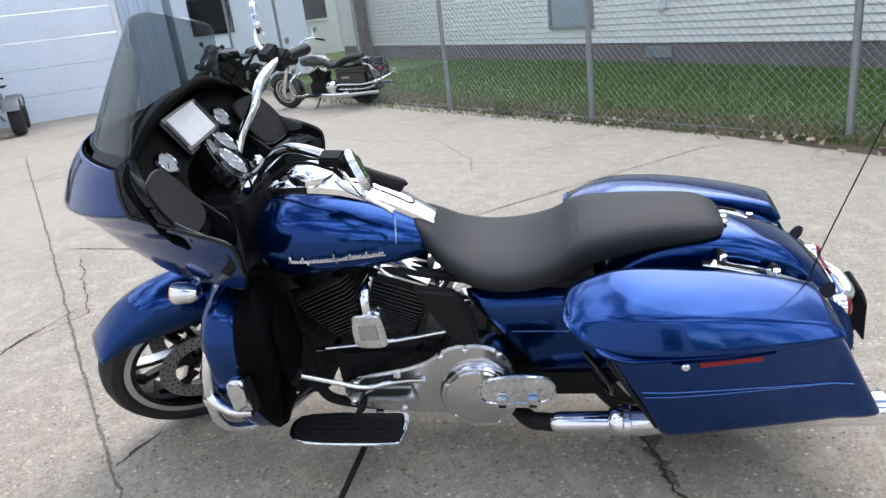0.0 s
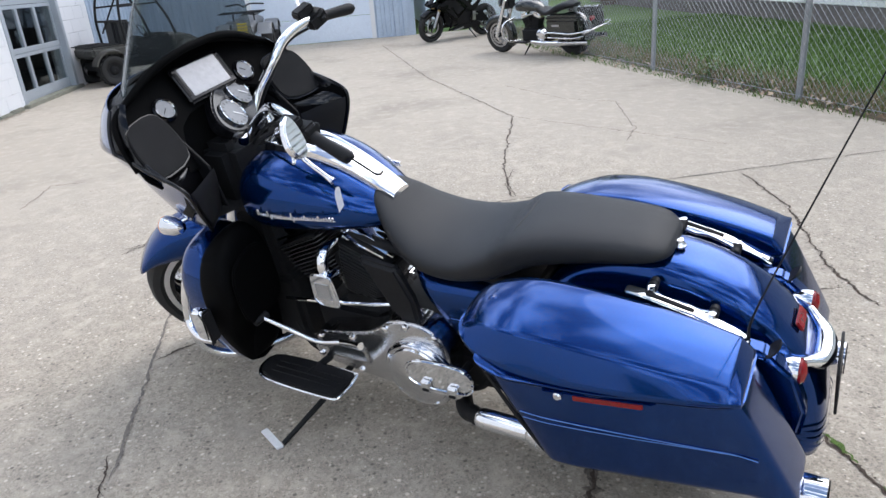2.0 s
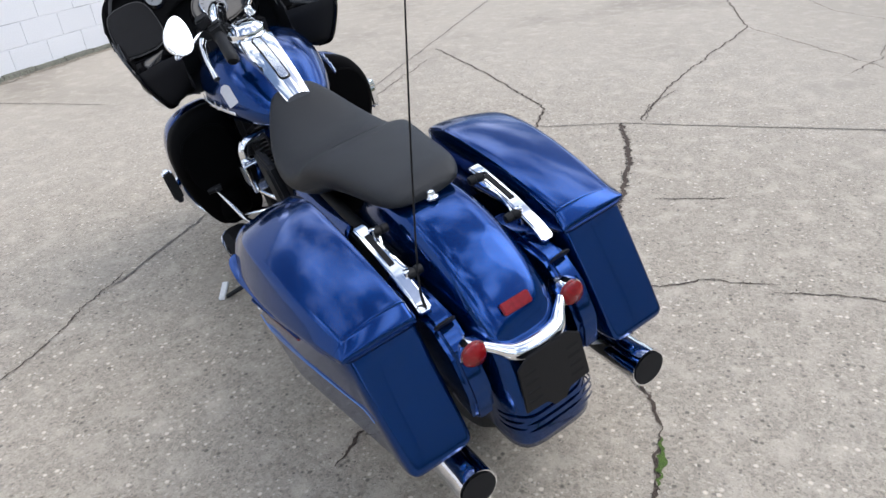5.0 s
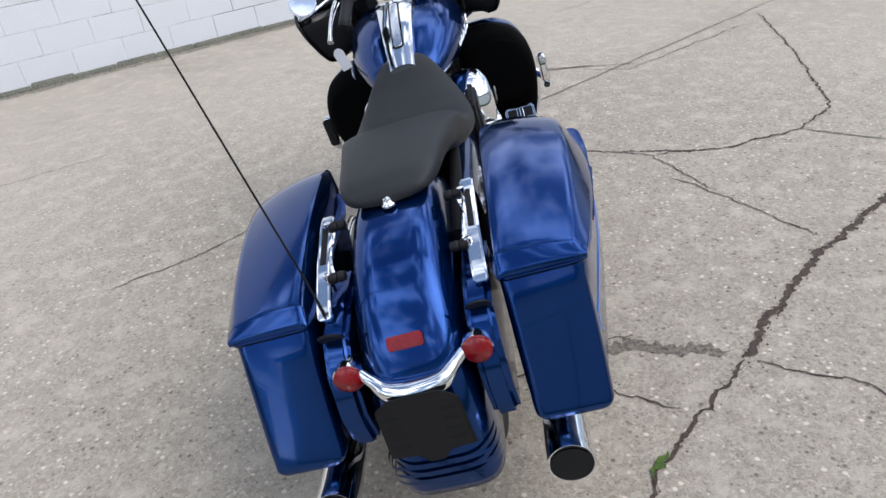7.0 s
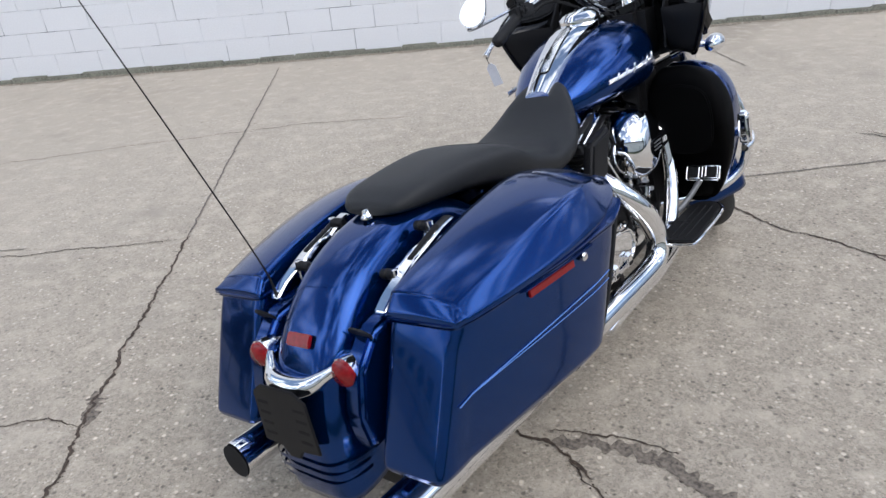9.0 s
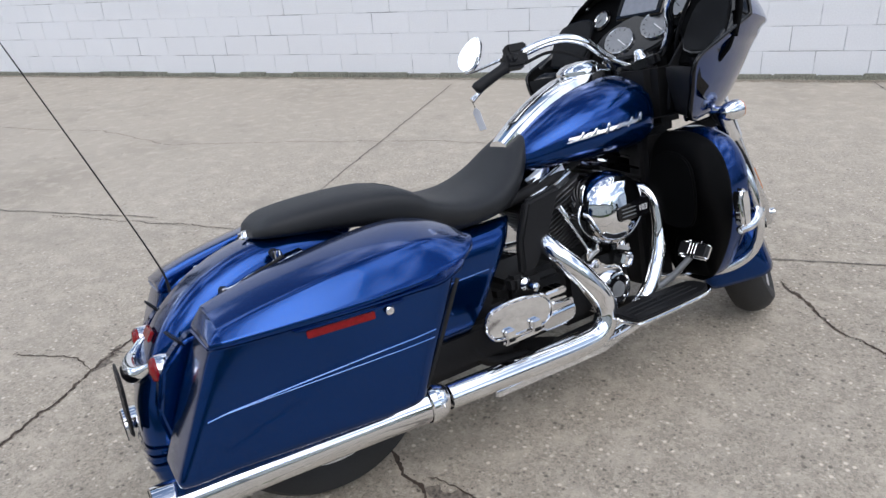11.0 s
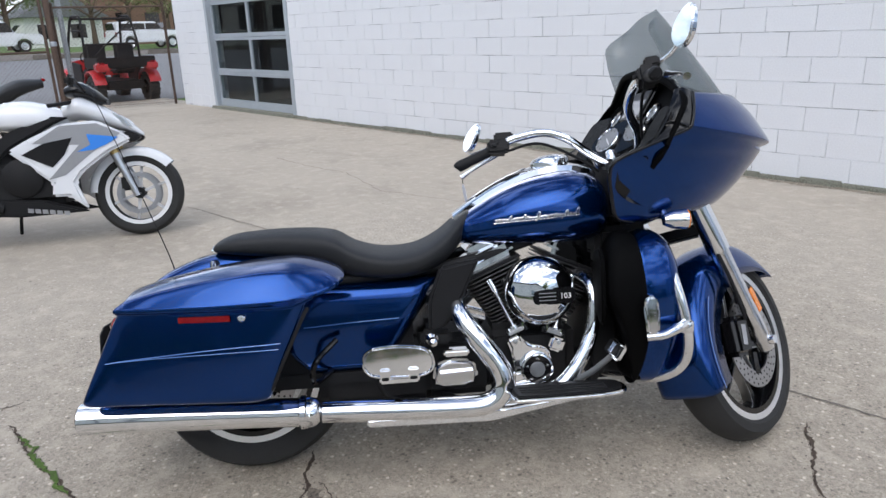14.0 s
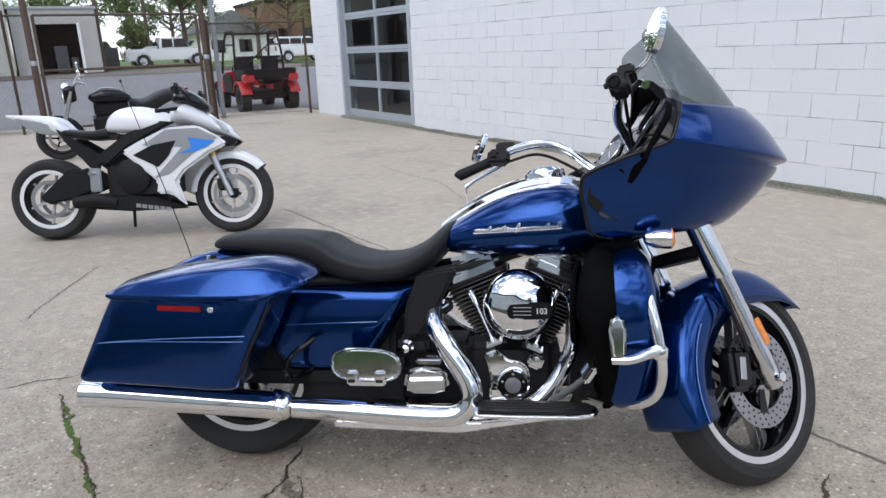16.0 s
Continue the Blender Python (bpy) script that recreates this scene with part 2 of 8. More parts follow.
def superring(yc, zc, w, up, down, power, k=32):
    """A ring in y and z: half-width w, heights up and down from zc, rounded by the power."""
    a = np.arange(k) * 2 * math.pi / k
    c, s = np.cos(a), np.sin(a)
    y = yc + w * np.sign(c) * np.abs(c) ** (2 / power)
    z = zc + np.where(s > 0, up, down) * np.sign(s) * np.abs(s) ** (2 / power)
    return y, z


def loft(stations, n=40, k=32):
    """A body along x; stations: x, yc, zc, half-width, up, down, power."""
    rows = []
    for x, yc, zc, w, up, down, power in spline(stations, n):
        y, z = superring(yc, zc, max(w, 1e-3), max(up, 1e-3), max(down, 1e-3), max(power, 1.6), k)
        rows.append(np.column_stack([np.full(k, x), y, z]))
    return rings("loft", rows)


def text_mesh(words, size, depth=0.001):
    cu = bpy.data.curves.new("text", "FONT")
    cu.body, cu.size, cu.extrude, cu.align_x, cu.align_y = words, size, depth, "CENTER", "CENTER"
    ob = bpy.data.objects.new("text", cu)
    scene.collection.objects.link(ob)
    me = bpy.data.meshes.new_from_object(ob.evaluated_get(bpy.context.evaluated_depsgraph_get()))
    bpy.data.objects.remove(ob)
    return me


# ---- the lot: s runs along the block wall, o towards it ----
LOT = Matrix(((0.6078, 0.7941, 0, 4.58), (-0.7941, 0.6078, 0, 2.82), (0, 0, 1, 0), (0, 0, 0, 1)))


def on_lot(s, o, z=0.0, turn=0.0):
    return LOT @ pose(s, o, z, 0, 0, turn)

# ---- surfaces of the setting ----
# middle of the exposed aggregate and of the painted-in shade
WORN_SHADED_CENTRE = (0.2, -5.0, 0.0)


def concrete_mat(name, base, stain, speck):
    m = bpy.data.materials.new(name)
    m.use_nodes = True
    nt = m.node_tree
    b = nt.nodes["Principled BSDF"]
    big, mid, fine = noise_tex(nt, 0.45, 5.0, 0.6), noise_tex(nt, 5.0, 6.0, 0.65), noise_tex(nt, 160.0, 4.0, 0.7)
    col = blend(nt, ramp(nt, big.outputs["Fac"], 0.35, 0.68), stain, base)
    col = blend(nt, ramp(nt, mid.outputs["Fac"], 0.30, 0.75), tuple(c * 0.84 for c in base), col)
    smooth = col
    tc = nt.nodes.new("ShaderNodeTexCoord")
    vor = node(nt, "ShaderNodeTexVoronoi", Scale=95.0, Randomness=1.0)
    nt.links.new(tc.outputs["Object"], vor.inputs["Vector"])
    sep = nt.nodes.new("ShaderNodeSeparateColor")
    nt.links.new(vor.outputs["Color"], sep.inputs["Color"])
    chips = ramp(nt, vor.outputs["Distance"], 0.42, 0.22)
    near = nt.nodes.new("ShaderNodeMath")
    near.operation = "MULTIPLY"
    nt.links.new(chips, near.inputs[0])
    nt.links.new(ramp(nt, sep.outputs["Red"], 0.45, 0.9), near.inputs[1])
    stone = blend(nt, sep.outputs["Green"], tuple(c * 0.26 for c in speck), tuple(min(1, c * 1.6) for c in speck))
    half = nt.nodes.new("ShaderNodeMath")
    half.operation = "MULTIPLY"
    half.inputs[1].default_value = 0.9
    nt.links.new(near.outputs[0], half.inputs[0])
    col = blend(nt, half.outputs[0], col, stone)
    col = blend(nt, ramp(nt, fine.outputs["Fac"], 0.50, 0.68), col, tuple(c * 0.42 for c in base))
    cell = nt.nodes.new("ShaderNodeMapRange")
    cell.inputs["To Min"].default_value, cell.inputs["To Max"].default_value = 0.80, 1.17
    nt.links.new(sep.outputs["Blue"], cell.inputs["Value"])
    tone = nt.nodes.new("ShaderNodeHueSaturation")
    nt.links.new(col, tone.inputs["Color"])
    nt.links.new(cell.outputs["Result"], tone.inputs["Value"])
    col = tone.outputs["Color"]
    vor2 = node(nt, "ShaderNodeTexVoronoi", Scale=48.0, Randomness=1.0)
    nt.links.new(tc.outputs["Object"], vor2.inputs["Vector"])
    sep2 = nt.nodes.new("ShaderNodeSeparateColor")
    nt.links.new(vor2.outputs["Color"], sep2.inputs["Color"])
    coarse = nt.nodes.new("ShaderNodeMath")
    coarse.operation = "MULTIPLY"
    nt.links.new(ramp(nt, vor2.outputs["Distance"], 0.38, 0.20), coarse.inputs[0])
    nt.links.new(ramp(nt, sep2.outputs["Red"], 0.70, 0.82), coarse.inputs[1])
    pebble = blend(nt, ramp(nt, sep2.outputs["Blue"], 0.40, 0.55), tuple(c * 0.25 for c in speck), tuple(min(1, c * 1.75) for c in speck))
    soft = nt.nodes.new("ShaderNodeMath")
    soft.operation = "MULTIPLY"
    soft.inputs[1].default_value = 0.8
    nt.links.new(coarse.outputs[0], soft.inputs[0])
    col = blend(nt, soft.outputs[0], col, pebble)
    # bare aggregate round the machine, plus a darkening painted in for shade there
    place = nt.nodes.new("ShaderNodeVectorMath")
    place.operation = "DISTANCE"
    place.inputs[1].default_value = WORN_SHADED_CENTRE
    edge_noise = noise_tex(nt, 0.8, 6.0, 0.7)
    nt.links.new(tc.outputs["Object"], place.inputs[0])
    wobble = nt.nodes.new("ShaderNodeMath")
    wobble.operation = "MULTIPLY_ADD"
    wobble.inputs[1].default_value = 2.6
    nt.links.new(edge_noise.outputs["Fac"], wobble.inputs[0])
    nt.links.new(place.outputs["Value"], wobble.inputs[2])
    near_shade = ramp(nt, wobble.outputs[0], 4.2, 2.6)
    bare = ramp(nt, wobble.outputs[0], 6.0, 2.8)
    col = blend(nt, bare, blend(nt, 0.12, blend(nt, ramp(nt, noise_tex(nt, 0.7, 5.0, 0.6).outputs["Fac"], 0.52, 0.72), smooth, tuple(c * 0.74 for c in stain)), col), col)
    # this multiply puts the shade near the machine into the concrete's colour
    shade_tint = nt.nodes.new("ShaderNodeMix")
    shade_tint.data_type = "RGBA"
    shade_tint.blend_type = "MULTIPLY"
    nt.links.new(near_shade, shade_tint.inputs["Factor"])
    nt.links.new(col, shade_tint.inputs["A"])
    shade_tint.inputs["B"].default_value = (0.93, 0.92, 0.905, 1)
    col = shade_tint.outputs["Result"]
    mottle = noise_tex(nt, 9.0, 5.0, 0.6)
    col = blend(nt, ramp(nt, mottle.outputs["Fac"], 0.50, 0.80), col, tuple(min(1, c * 1.08) for c in base))
    worn = noise_tex(nt, 1.6, 7.0, 0.7)
    col = blend(nt, ramp(nt, worn.outputs["Fac"], 0.58, 0.74), col, tuple(c * 0.66 for c in base))
    spots = noise_tex(nt, 22.0, 3.0, 0.5)
    col = blend(nt, ramp(nt, spots.outputs["Fac"], 0.68, 0.76), col, tuple(c * 0.45 for c in base))
    nt.links.new(col, b.inputs["Base Color"])
    b.inputs["Roughness"].default_value = 0.88
    bump = node(nt, "ShaderNodeBump", Strength=0.45, Distance=0.004)
    both = nt.nodes.new("ShaderNodeMath")
    both.operation = "ADD"
    nt.links.new(fine.outputs["Fac"], both.inputs[0])
    nt.links.new(near.outputs[0], both.inputs[1])
    nt.links.new(both.outputs[0], bump.inputs["Height"])
    nt.links.new(bump.outputs["Normal"], b.inputs["Normal"])
    return m


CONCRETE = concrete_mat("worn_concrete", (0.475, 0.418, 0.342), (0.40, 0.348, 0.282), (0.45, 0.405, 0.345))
CRACKDIRT = mat("crack_dirt", (0.062, 0.044, 0.033), 0.95, 0.0, 0.35, 26.0, 150.0, bump=1.0)
RUBBLE = mat("crumbled_concrete", (0.16, 0.135, 0.11), 0.95, 0.0, 0.35, 45.0, 90.0, bump=1.0)
GRIT = mat("pale_grit", (0.40, 0.36, 0.31), 0.95, 0.0, 0.5, 60.0, 200.0)
JOINT = mat("joint_filler", (0.16, 0.14, 0.12), 0.95, 0.0, 0.6, 9.0, 120.0, bump=0.5)
MOSS = mat("moss", (0.07, 0.12, 0.02), 0.95, 0.0, 0.5, 40.0, 250.0, bump=1.0)
ASPHALT = mat("asphalt", (0.19, 0.19, 0.195), 0.92, 0.0, 0.75, 0.6, 60.0, bump=0.4)
GRASSM = mat("lawn_grass", (0.090, 0.160, 0.030), 0.9, 0.0, 0.6, 1.4, 30.0)
SOIL = mat("dry_soil", (0.10, 0.075, 0.05), 0.95, 0.0, 0.55, 5.0, 70.0, bump=0.8)
DRYGRASS = mat("dry_grass", (0.24, 0.20, 0.11), 0.9, 0.0, 0.6, 4.0, 60.0)
BLOCKPAINT = mat("white_painted_block", (0.73, 0.74, 0.76), 0.62, 0.0, 0.94, 1.6, 90.0, bump=0.5, vary=0.012, coord="Object")
def joint_mat(name):
    """Mortar painted over, with stretches where the paint has cracked open."""
    m = mat(name, (0.71, 0.72, 0.74), 0.7, 0.0, 0.93, 1.6, 90.0, bump=0.5)
    nt = m.node_tree
    b = nt.nodes["Principled BSDF"]
    gap = noise_tex(nt, 1.9, 5.0, 0.65)
    col = blend(nt, ramp(nt, gap.outputs["Fac"], 0.47, 0.62), b.inputs["Base Color"].links[0].from_socket, (0.22, 0.22, 0.24))
    nt.links.new(col, b.inputs["Base Color"])
    return m


MORTAR = joint_mat("painted_mortar")
STAINWALL = mat("damp_wall_foot", (0.20, 0.20, 0.16), 0.92, 0.0, 0.45, 5.0, 80.0, bump=0.8)
SIDING = mat("cream_siding", (0.74, 0.74, 0.70), 0.55, 0.0, 0.93, 2.0, 60.0)
FOUNDATION = mat("house_foundation", (0.17, 0.15, 0.14), 0.9, 0.0, 0.6, 3.0, 50.0, bump=0.6)
PALEPANEL = mat("pale_blue_panel", (0.74, 0.80, 0.88), 0.5, 0.0, 0.9, 1.5, 50.0)
CORRUGATED = mat("corrugated_steel", (0.46, 0.54, 0.64), 0.42, 0.3, 0.75, 2.5, 60.0)
GALV = mat("galvanised_steel", (0.33, 0.35, 0.37), 0.45, 0.6, 0.8, 12.0, 160.0)
RUST = mat("rusty_steel", (0.11, 0.075, 0.058), 0.8, 0.3, 0.55, 14.0, 120.0, bump=0.5)
FRAMEALU = mat("door_frame_aluminium", (0.42, 0.46, 0.50), 0.45, 0.3, 0.88, 6.0, 100.0)
# near-black colour that puts the shade of indoor rooms into their surfaces
ROOM_SHADE = mat("interior_shade", (0.05, 0.055, 0.065), 0.8, 0.0, 0.7, 2.0, 30.0)


# ---- blue touring motorcycle on its side stand ----
LEAN, STEER_DEG = 10.8, 35.0
bike = thing("touring_motorcycle", pose(0, 0, 0, -LEAN, 0, 0), "blue metallic touring motorcycle with chrome, leaning on its side stand", "motorcycle")
WHEEL_R, WHEEL_F = Vector((-0.03, 0, 0.318)), Vector((1.614, 0, 0.322))
def steered(deg, shift=(0, 0, 0)):
    return Matrix.Translation(WHEEL_F + Vector(shift)) @ Matrix.Rotation(radians(deg), 4, Vector((-0.438, 0, 0.899))) @ Matrix.Translation(-WHEEL_F)


STEER = steered(39.5, (-0.026, -0.049, -0.024))


def softened(points, times=2):
    """Cut the corners of a closed outline."""
    for _ in range(times):
        points = [q for a, b in zip(points, points[1:] + points[:1]) for q in ((a[0] * 0.75 + b[0] * 0.25, a[1] * 0.75 + b[1] * 0.25), (a[0] * 0.25 + b[0] * 0.75, a[1] * 0.25 + b[1] * 0.75))]
    return points


def both(name, me, material, parent, label=""):
    """A part on the left and its mirror on the right."""
    a = part(name, me, material, parent, label)
    b = part(name, mirrored(me), material, parent, label)
    return a, b


def front(name, me, material, label="", parent=None):
    """A part that turns with the steering."""
    return part(name, moved(me, STEER), material, parent or bike, label)


def tyre_mesh(c, r, w, rim):
    prof = [(rim - 0.004, -w * 0.36), (rim + 0.012, -w * 0.43), (r - 0.055, -w * 0.50), (r - 0.028, -w * 0.47), (r - 0.010, -w * 0.30), (r - 0.002, -w * 0.14), (r, 0)]
    prof += [(a, -b) for a, b in prof[-2::-1]]
    groove = lathe(prof, 72, "y", c)
    return groove


RIMLIP = mat("machined_rim", (0.86, 0.86, 0.87), 0.36, 1.0, 0.92, 9.0, 300.0)


def wheel(c, r, w, rim, place, name):
    """Tyre, black cast rim with machined lip, five forked spokes, hub, discs."""
    c = tuple(c)
    tyre = place("tyre", tyre_mesh(c, r, w, rim), RUBBER)
    ww = w * 0.40
    place("rim", lathe([(rim - 0.03, -ww), (rim + 0.004, -ww), (rim + 0.006, -ww * 0.8), (rim - 0.03, -ww * 0.55), (rim - 0.04, 0), (rim - 0.03, ww * 0.55), (rim + 0.006, ww * 0.8), (rim + 0.004, ww), (rim - 0.03, ww), (rim - 0.047, 0), (rim - 0.03, -ww)], 64, "y", c), BLACKGLOSS)
    for s in (-1, 1):
        place("rim_lip", lathe([(rim - 0.013, s * (ww + 0.001)), (rim + 0.007, s * (ww + 0.002)), (rim + 0.009, s * (ww - 0.006)), (rim - 0.013, s * (ww - 0.004)), (rim - 0.013, s * (ww + 0.001))], 64, "y", c), RIMLIP, "machined silver rim lip")
    place("hub", lathe([(0.001, -0.06), (0.03, -0.06), (0.045, -0.045), (0.05, 0.045), (0.03, 0.06), (0.001, 0.06)], 24, "y", c), BLACKGLOSS)
    for i in range(5):
        turn = Matrix.Translation(c) @ pose(0, 0, 0, 0, i * 72 + 12, 0)
        for s in (-1, 1):
            arm = [(s * 0.008, 0.03), (s * 0.034, 0.03), (s * 0.040, rim - 0.09), (s * 0.056, rim - 0.03), (s * 0.030, rim - 0.03), (s * 0.018, rim - 0.09)]
            arm = arm if s > 0 else arm[::-1]
            place("spoke", slab(arm, 0.03, turn @ pose(0, -0.015, 0), 0.004), BLACKGLOSS)
            edge = [(s * 0.034, 0.05), (s * 0.0375, 0.05), (s * 0.0435, rim - 0.09), (s * 0.059, rim - 0.03), (s * 0.055, rim - 0.03), (s * 0.039, rim - 0.09)]
            place("spoke_edge", slab(edge if s > 0 else edge[::-1], 0.034, turn @ pose(0, -0.017, 0), 0.001), ALU, "machined silver spoke edge")
    return tyre


def disc(c, y, place):
    ro, ri, t = 0.150, 0.098, 0.005
    place("brake_disc", lathe([(ri, y), (ro, y), (ro, y + t), (ri, y + t), (ri, y)], 56, "y", tuple(c)), STEEL)
    # dark plugs on a solid disc stand in for the shaded holes
    holes = []
    for i in range(30):
        for k, rr in enumerate((0.108, 0.124, 0.140)):
            a = 2 * math.pi * (i + k / 3) / 30
            holes.append(lathe([(0.0001, y - 0.0006), (0.0038, y - 0.0006), (0.0038, y + t + 0.0006), (0.0001, y + t + 0.0006)], 8, "y", (c[0] + rr * math.cos(a), c[1], c[2] + rr * math.sin(a))))
    place("drilled_holes", joined(holes), MATTE)
    for i in range(5):
        place("disc_carrier", slab([(-0.012, 0.035), (0.012, 0.035), (0.018, ri + 0.008), (-0.018, ri + 0.008)], 0.006, Matrix.Translation((c[0], c[1] + y - 0.001, c[2])) @ pose(0, 0, 0, 0, i * 72 + 40, 0), 0.001), BLACKGLOSS)


def at_bike(name, me, material, label=""):
    return part(name, me, material, bike, label)


wheel(WHEEL_R, 0.318, 0.17, 0.215, at_bike, "rear")
wheel(WHEEL_F, 0.322, 0.13, 0.248, front, "front")
for y in (-0.082, 0.077):
    disc(WHEEL_F, y, front)
disc(WHEEL_R, -0.095, at_bike)


# fork
AX = Vector((-0.438, 0, 0.899))
for s in (-1, 1):
    base = WHEEL_F + Vector((0.0, s * 0.118, 0))
    p = lambda d, off=0.0: tuple(base + AX * d + Vector((0.0, 0, 0)))
    front("fork_slider", tube([p(-0.03), p(0.05), p(0.2), p(0.36)], [0.026, 0.031, 0.030, 0.031], 14, 18), POLISHED)
    front("fork_tube", tube([p(0.36), p(0.365), p(0.6), p(0.78)], [0.034, 0.037, 0.037, 0.036], 14, 18), CHROME)
    front("axle_nut", lathe([(0.001, s * 0.042), (0.014, s * 0.042), (0.017, s * 0.03), (0.017, s * 0.0)], 12, "y", tuple(base)), CHROME)
    front("reflector", slab([(-0.012, 0), (0.012, 0), (0.012, 0.085), (-0.012, 0.085)], s * 0.006, Matrix.Translation(base + AX * 0.11 + Vector((0.022, s * 0.026, 0))) @ pose(0, 0, 0, 0, -26, 0), 0.002), AMBER, "amber fork reflector")
    front("brake_caliper", joined([box(-0.20, -0.105, -0.035, 0.03, -0.055, 0.075, 0.018, 3), box(-0.115, -0.04, -0.02, 0.02, 0.02, 0.07, 0.01)]), BLACKGLOSS, "", None).matrix_basis = STEER @ Matrix.Translation(WHEEL_F + Vector((0.03, s * 0.090, 0.02))) @ STEER.inverted()
    front("caliper_badge", slab([(-0.012, -0.03), (0.012, -0.03), (0.012, 0.035), (-0.012, 0.035)], 0.003 * s, Matrix.Translation(WHEEL_F + Vector((-0.128, s * 0.126, 0.03))) @ pose(0, 0, 0, 0, 8, 0), 0.001), ALU)
    front("brake_hose", tube([tuple(base + Vector((-0.1, 0.01 * s, 0.08))), tuple(base + Vector((-0.16, 0.02 * s, 0.22))), tuple(base + Vector((-0.2, -0.01 * s, 0.4))), tuple(base + Vector((-0.26, -0.03 * s, 0.55)))], 0.006, 18, 8), MATTE)
front("fork_brace", box(-0.03, 0.03, -0.1, 0.1, -0.02, 0.02, 0.008, 2, Matrix.Translation(WHEEL_F + AX * 0.43)), BLACK)


def arc_skin(c, a0, a1, n, shape, k=18):
    """A fender: a channel bent round c; shape(f): outer radius, inner radius, half-width, power."""
    rows = []
    for i in range(n):
        f = i / (n - 1)
        a = radians(a0 + (a1 - a0) * f)
        ro, ri, w, power = shape(f)
        ring = []
        for j in range(k + 1):
            b = math.pi * j / k
            y = w * math.copysign(abs(math.cos(b)) ** (2 / power), math.cos(b))
            r = ri + (ro - ri) * max(0.0, math.sin(b)) ** (2 / power)
            ring.append((c[0] + r * math.cos(a), y, c[2] + r * math.sin(a)))
        rows.append(ring)
    return rings("fender", rows, False, False)


def thick(ob, t):
    m = ob.modifiers.new("thickness", "SOLIDIFY")
    m.thickness, m.offset = t, -1
    return ob


def lerp_rows(f, rows):
    q = spline(rows, 61)
    return q[min(60, int(round(f * 60)))]


thick(front("front_fender", arc_skin(WHEEL_F, 39, 202, 60, lambda f: tuple(lerp_rows(f, [(0.345, 0.330, 0.078, 2.6), (0.350, 0.245, 0.092, 2.8), (0.351, 0.222, 0.098, 3.0), (0.352, 0.225, 0.102, 3.4), (0.354, 0.240, 0.107, 4.2), (0.355, 0.250, 0.111, 4.6)]))), BLUE), 0.004)
LIGHTBLUE = mat("light_blue_stripe", (0.10, 0.24, 0.62), 0.3, 0.3, 0.9, 5.0, 300.0, coat=1.0)
for s in (-1, 1):
    rows = []
    for i in range(24):
        a = radians(146 + 56 * i / 23)
        rows.append([(WHEEL_F.x + r * math.cos(a), s * (0.1015 + 0.0085 * i / 23 + e), WHEEL_F.z + r * math.sin(a)) for r, e in ((0.300, 0.0035), (0.304, 0.0035))])
    front("pinstripe", rings("stripe", rows, False, False), LIGHTBLUE)

# rear fender with light bar and bracket
thick(at_bike("rear_fender", arc_skin(WHEEL_R, 52, 191, 60, lambda f: tuple(lerp_rows(f, [(0.372, 0.16, 0.104, 5.0), (0.398, 0.20, 0.104, 4.6), (0.412, 0.24, 0.106, 4.2), (0.428, 0.26, 0.108, 4.0), (0.436, 0.27, 0.110, 4.2), (0.440, 0.29, 0.112, 4.4)])), 26), BLUE), 0.004)
for k in range(3):
    at_bike("fender_ridge", moved(arc_skin(WHEEL_R, 178.0 + k * 2.9, 179.2 + k * 2.9, 3, lambda f: (0.4435, 0.36, 0.1145, 4.4), 22), Matrix()), BLUE)
for s in (-1, 1):
    at_bike("fender_filler", slab([(-0.12, 0.40), (-0.42, 0.36), (-0.43, 0.44), (-0.40, 0.53), (-0.34, 0.585), (-0.24, 0.60), (-0.12, 0.60)], s * 0.055, pose(0, s * 0.118, 0), 0.012, 3), BLUE, "blue filler panel between fender and bag")
    at_bike("filler_slot", lathe([(0.001, s * 0), (0.024, s * 0), (0.026, s * 0.004), (0.001, s * 0.004)], 20, "x", (0, 0, 0)), BLACK).matrix_basis = pose(-0.352, s * 0.148, 0.585, 0, -38, 0)
bar_path = [(-0.400, 0.102, 0.525), (-0.418, 0.080, 0.514), (-0.440, 0.050, 0.500), (-0.446, 0, 0.494), (-0.440, -0.050, 0.500), (-0.418, -0.080, 0.514), (-0.400, -0.102, 0.525)]
at_bike("light_bar", tube(bar_path, [0.011, 0.013, 0.020, 0.024, 0.020, 0.013, 0.011], 30, 14), CHROME, "curved chrome light bar")
for s in (-1, 1):
    sig = at_bike("rear_signal", lathe([(0.001, 0.062), (0.016, 0.058), (0.026, 0.040), (0.031, 0.012), (0.031, 0), (0.001, 0)], 28, "x", (-0.402, s * 0.128, 0.523)), CHROME, "chrome rear signal housing")
    part("lens", lathe([(0.028, 0.001), (0.029, -0.006), (0.022, -0.014), (0.001, -0.018)], 28, "x", (-0.402, s * 0.128, 0.523)), RED, sig, "red signal lens")
at_bike("tail_reflector", slab([(-0.036, -0.014), (0.036, -0.014), (0.036, 0.014), (-0.036, 0.014)], 0.008, pose(-0.386, 0, 0.566, 0, 0, 90) @ pose(0, 0, 0, 35, 0, 0), 0.003), RED, "red tail reflector")
plate = [(-0.085, -0.065), (-0.03, -0.07), (-0.015, -0.09), (0.015, -0.09), (0.03, -0.07), (0.085, -0.065), (0.080, 0.05), (0.05, 0.07), (-0.05, 0.07), (-0.080, 0.05)]
brk = at_bike("plate_bracket", slab(plate, 0.006, pose(-0.476, 0, 0.440, 0, 0, 90) @ pose(0, 0, 0, 3, 0, 0), 0.002), BLACK, "empty black number plate bracket with slots")
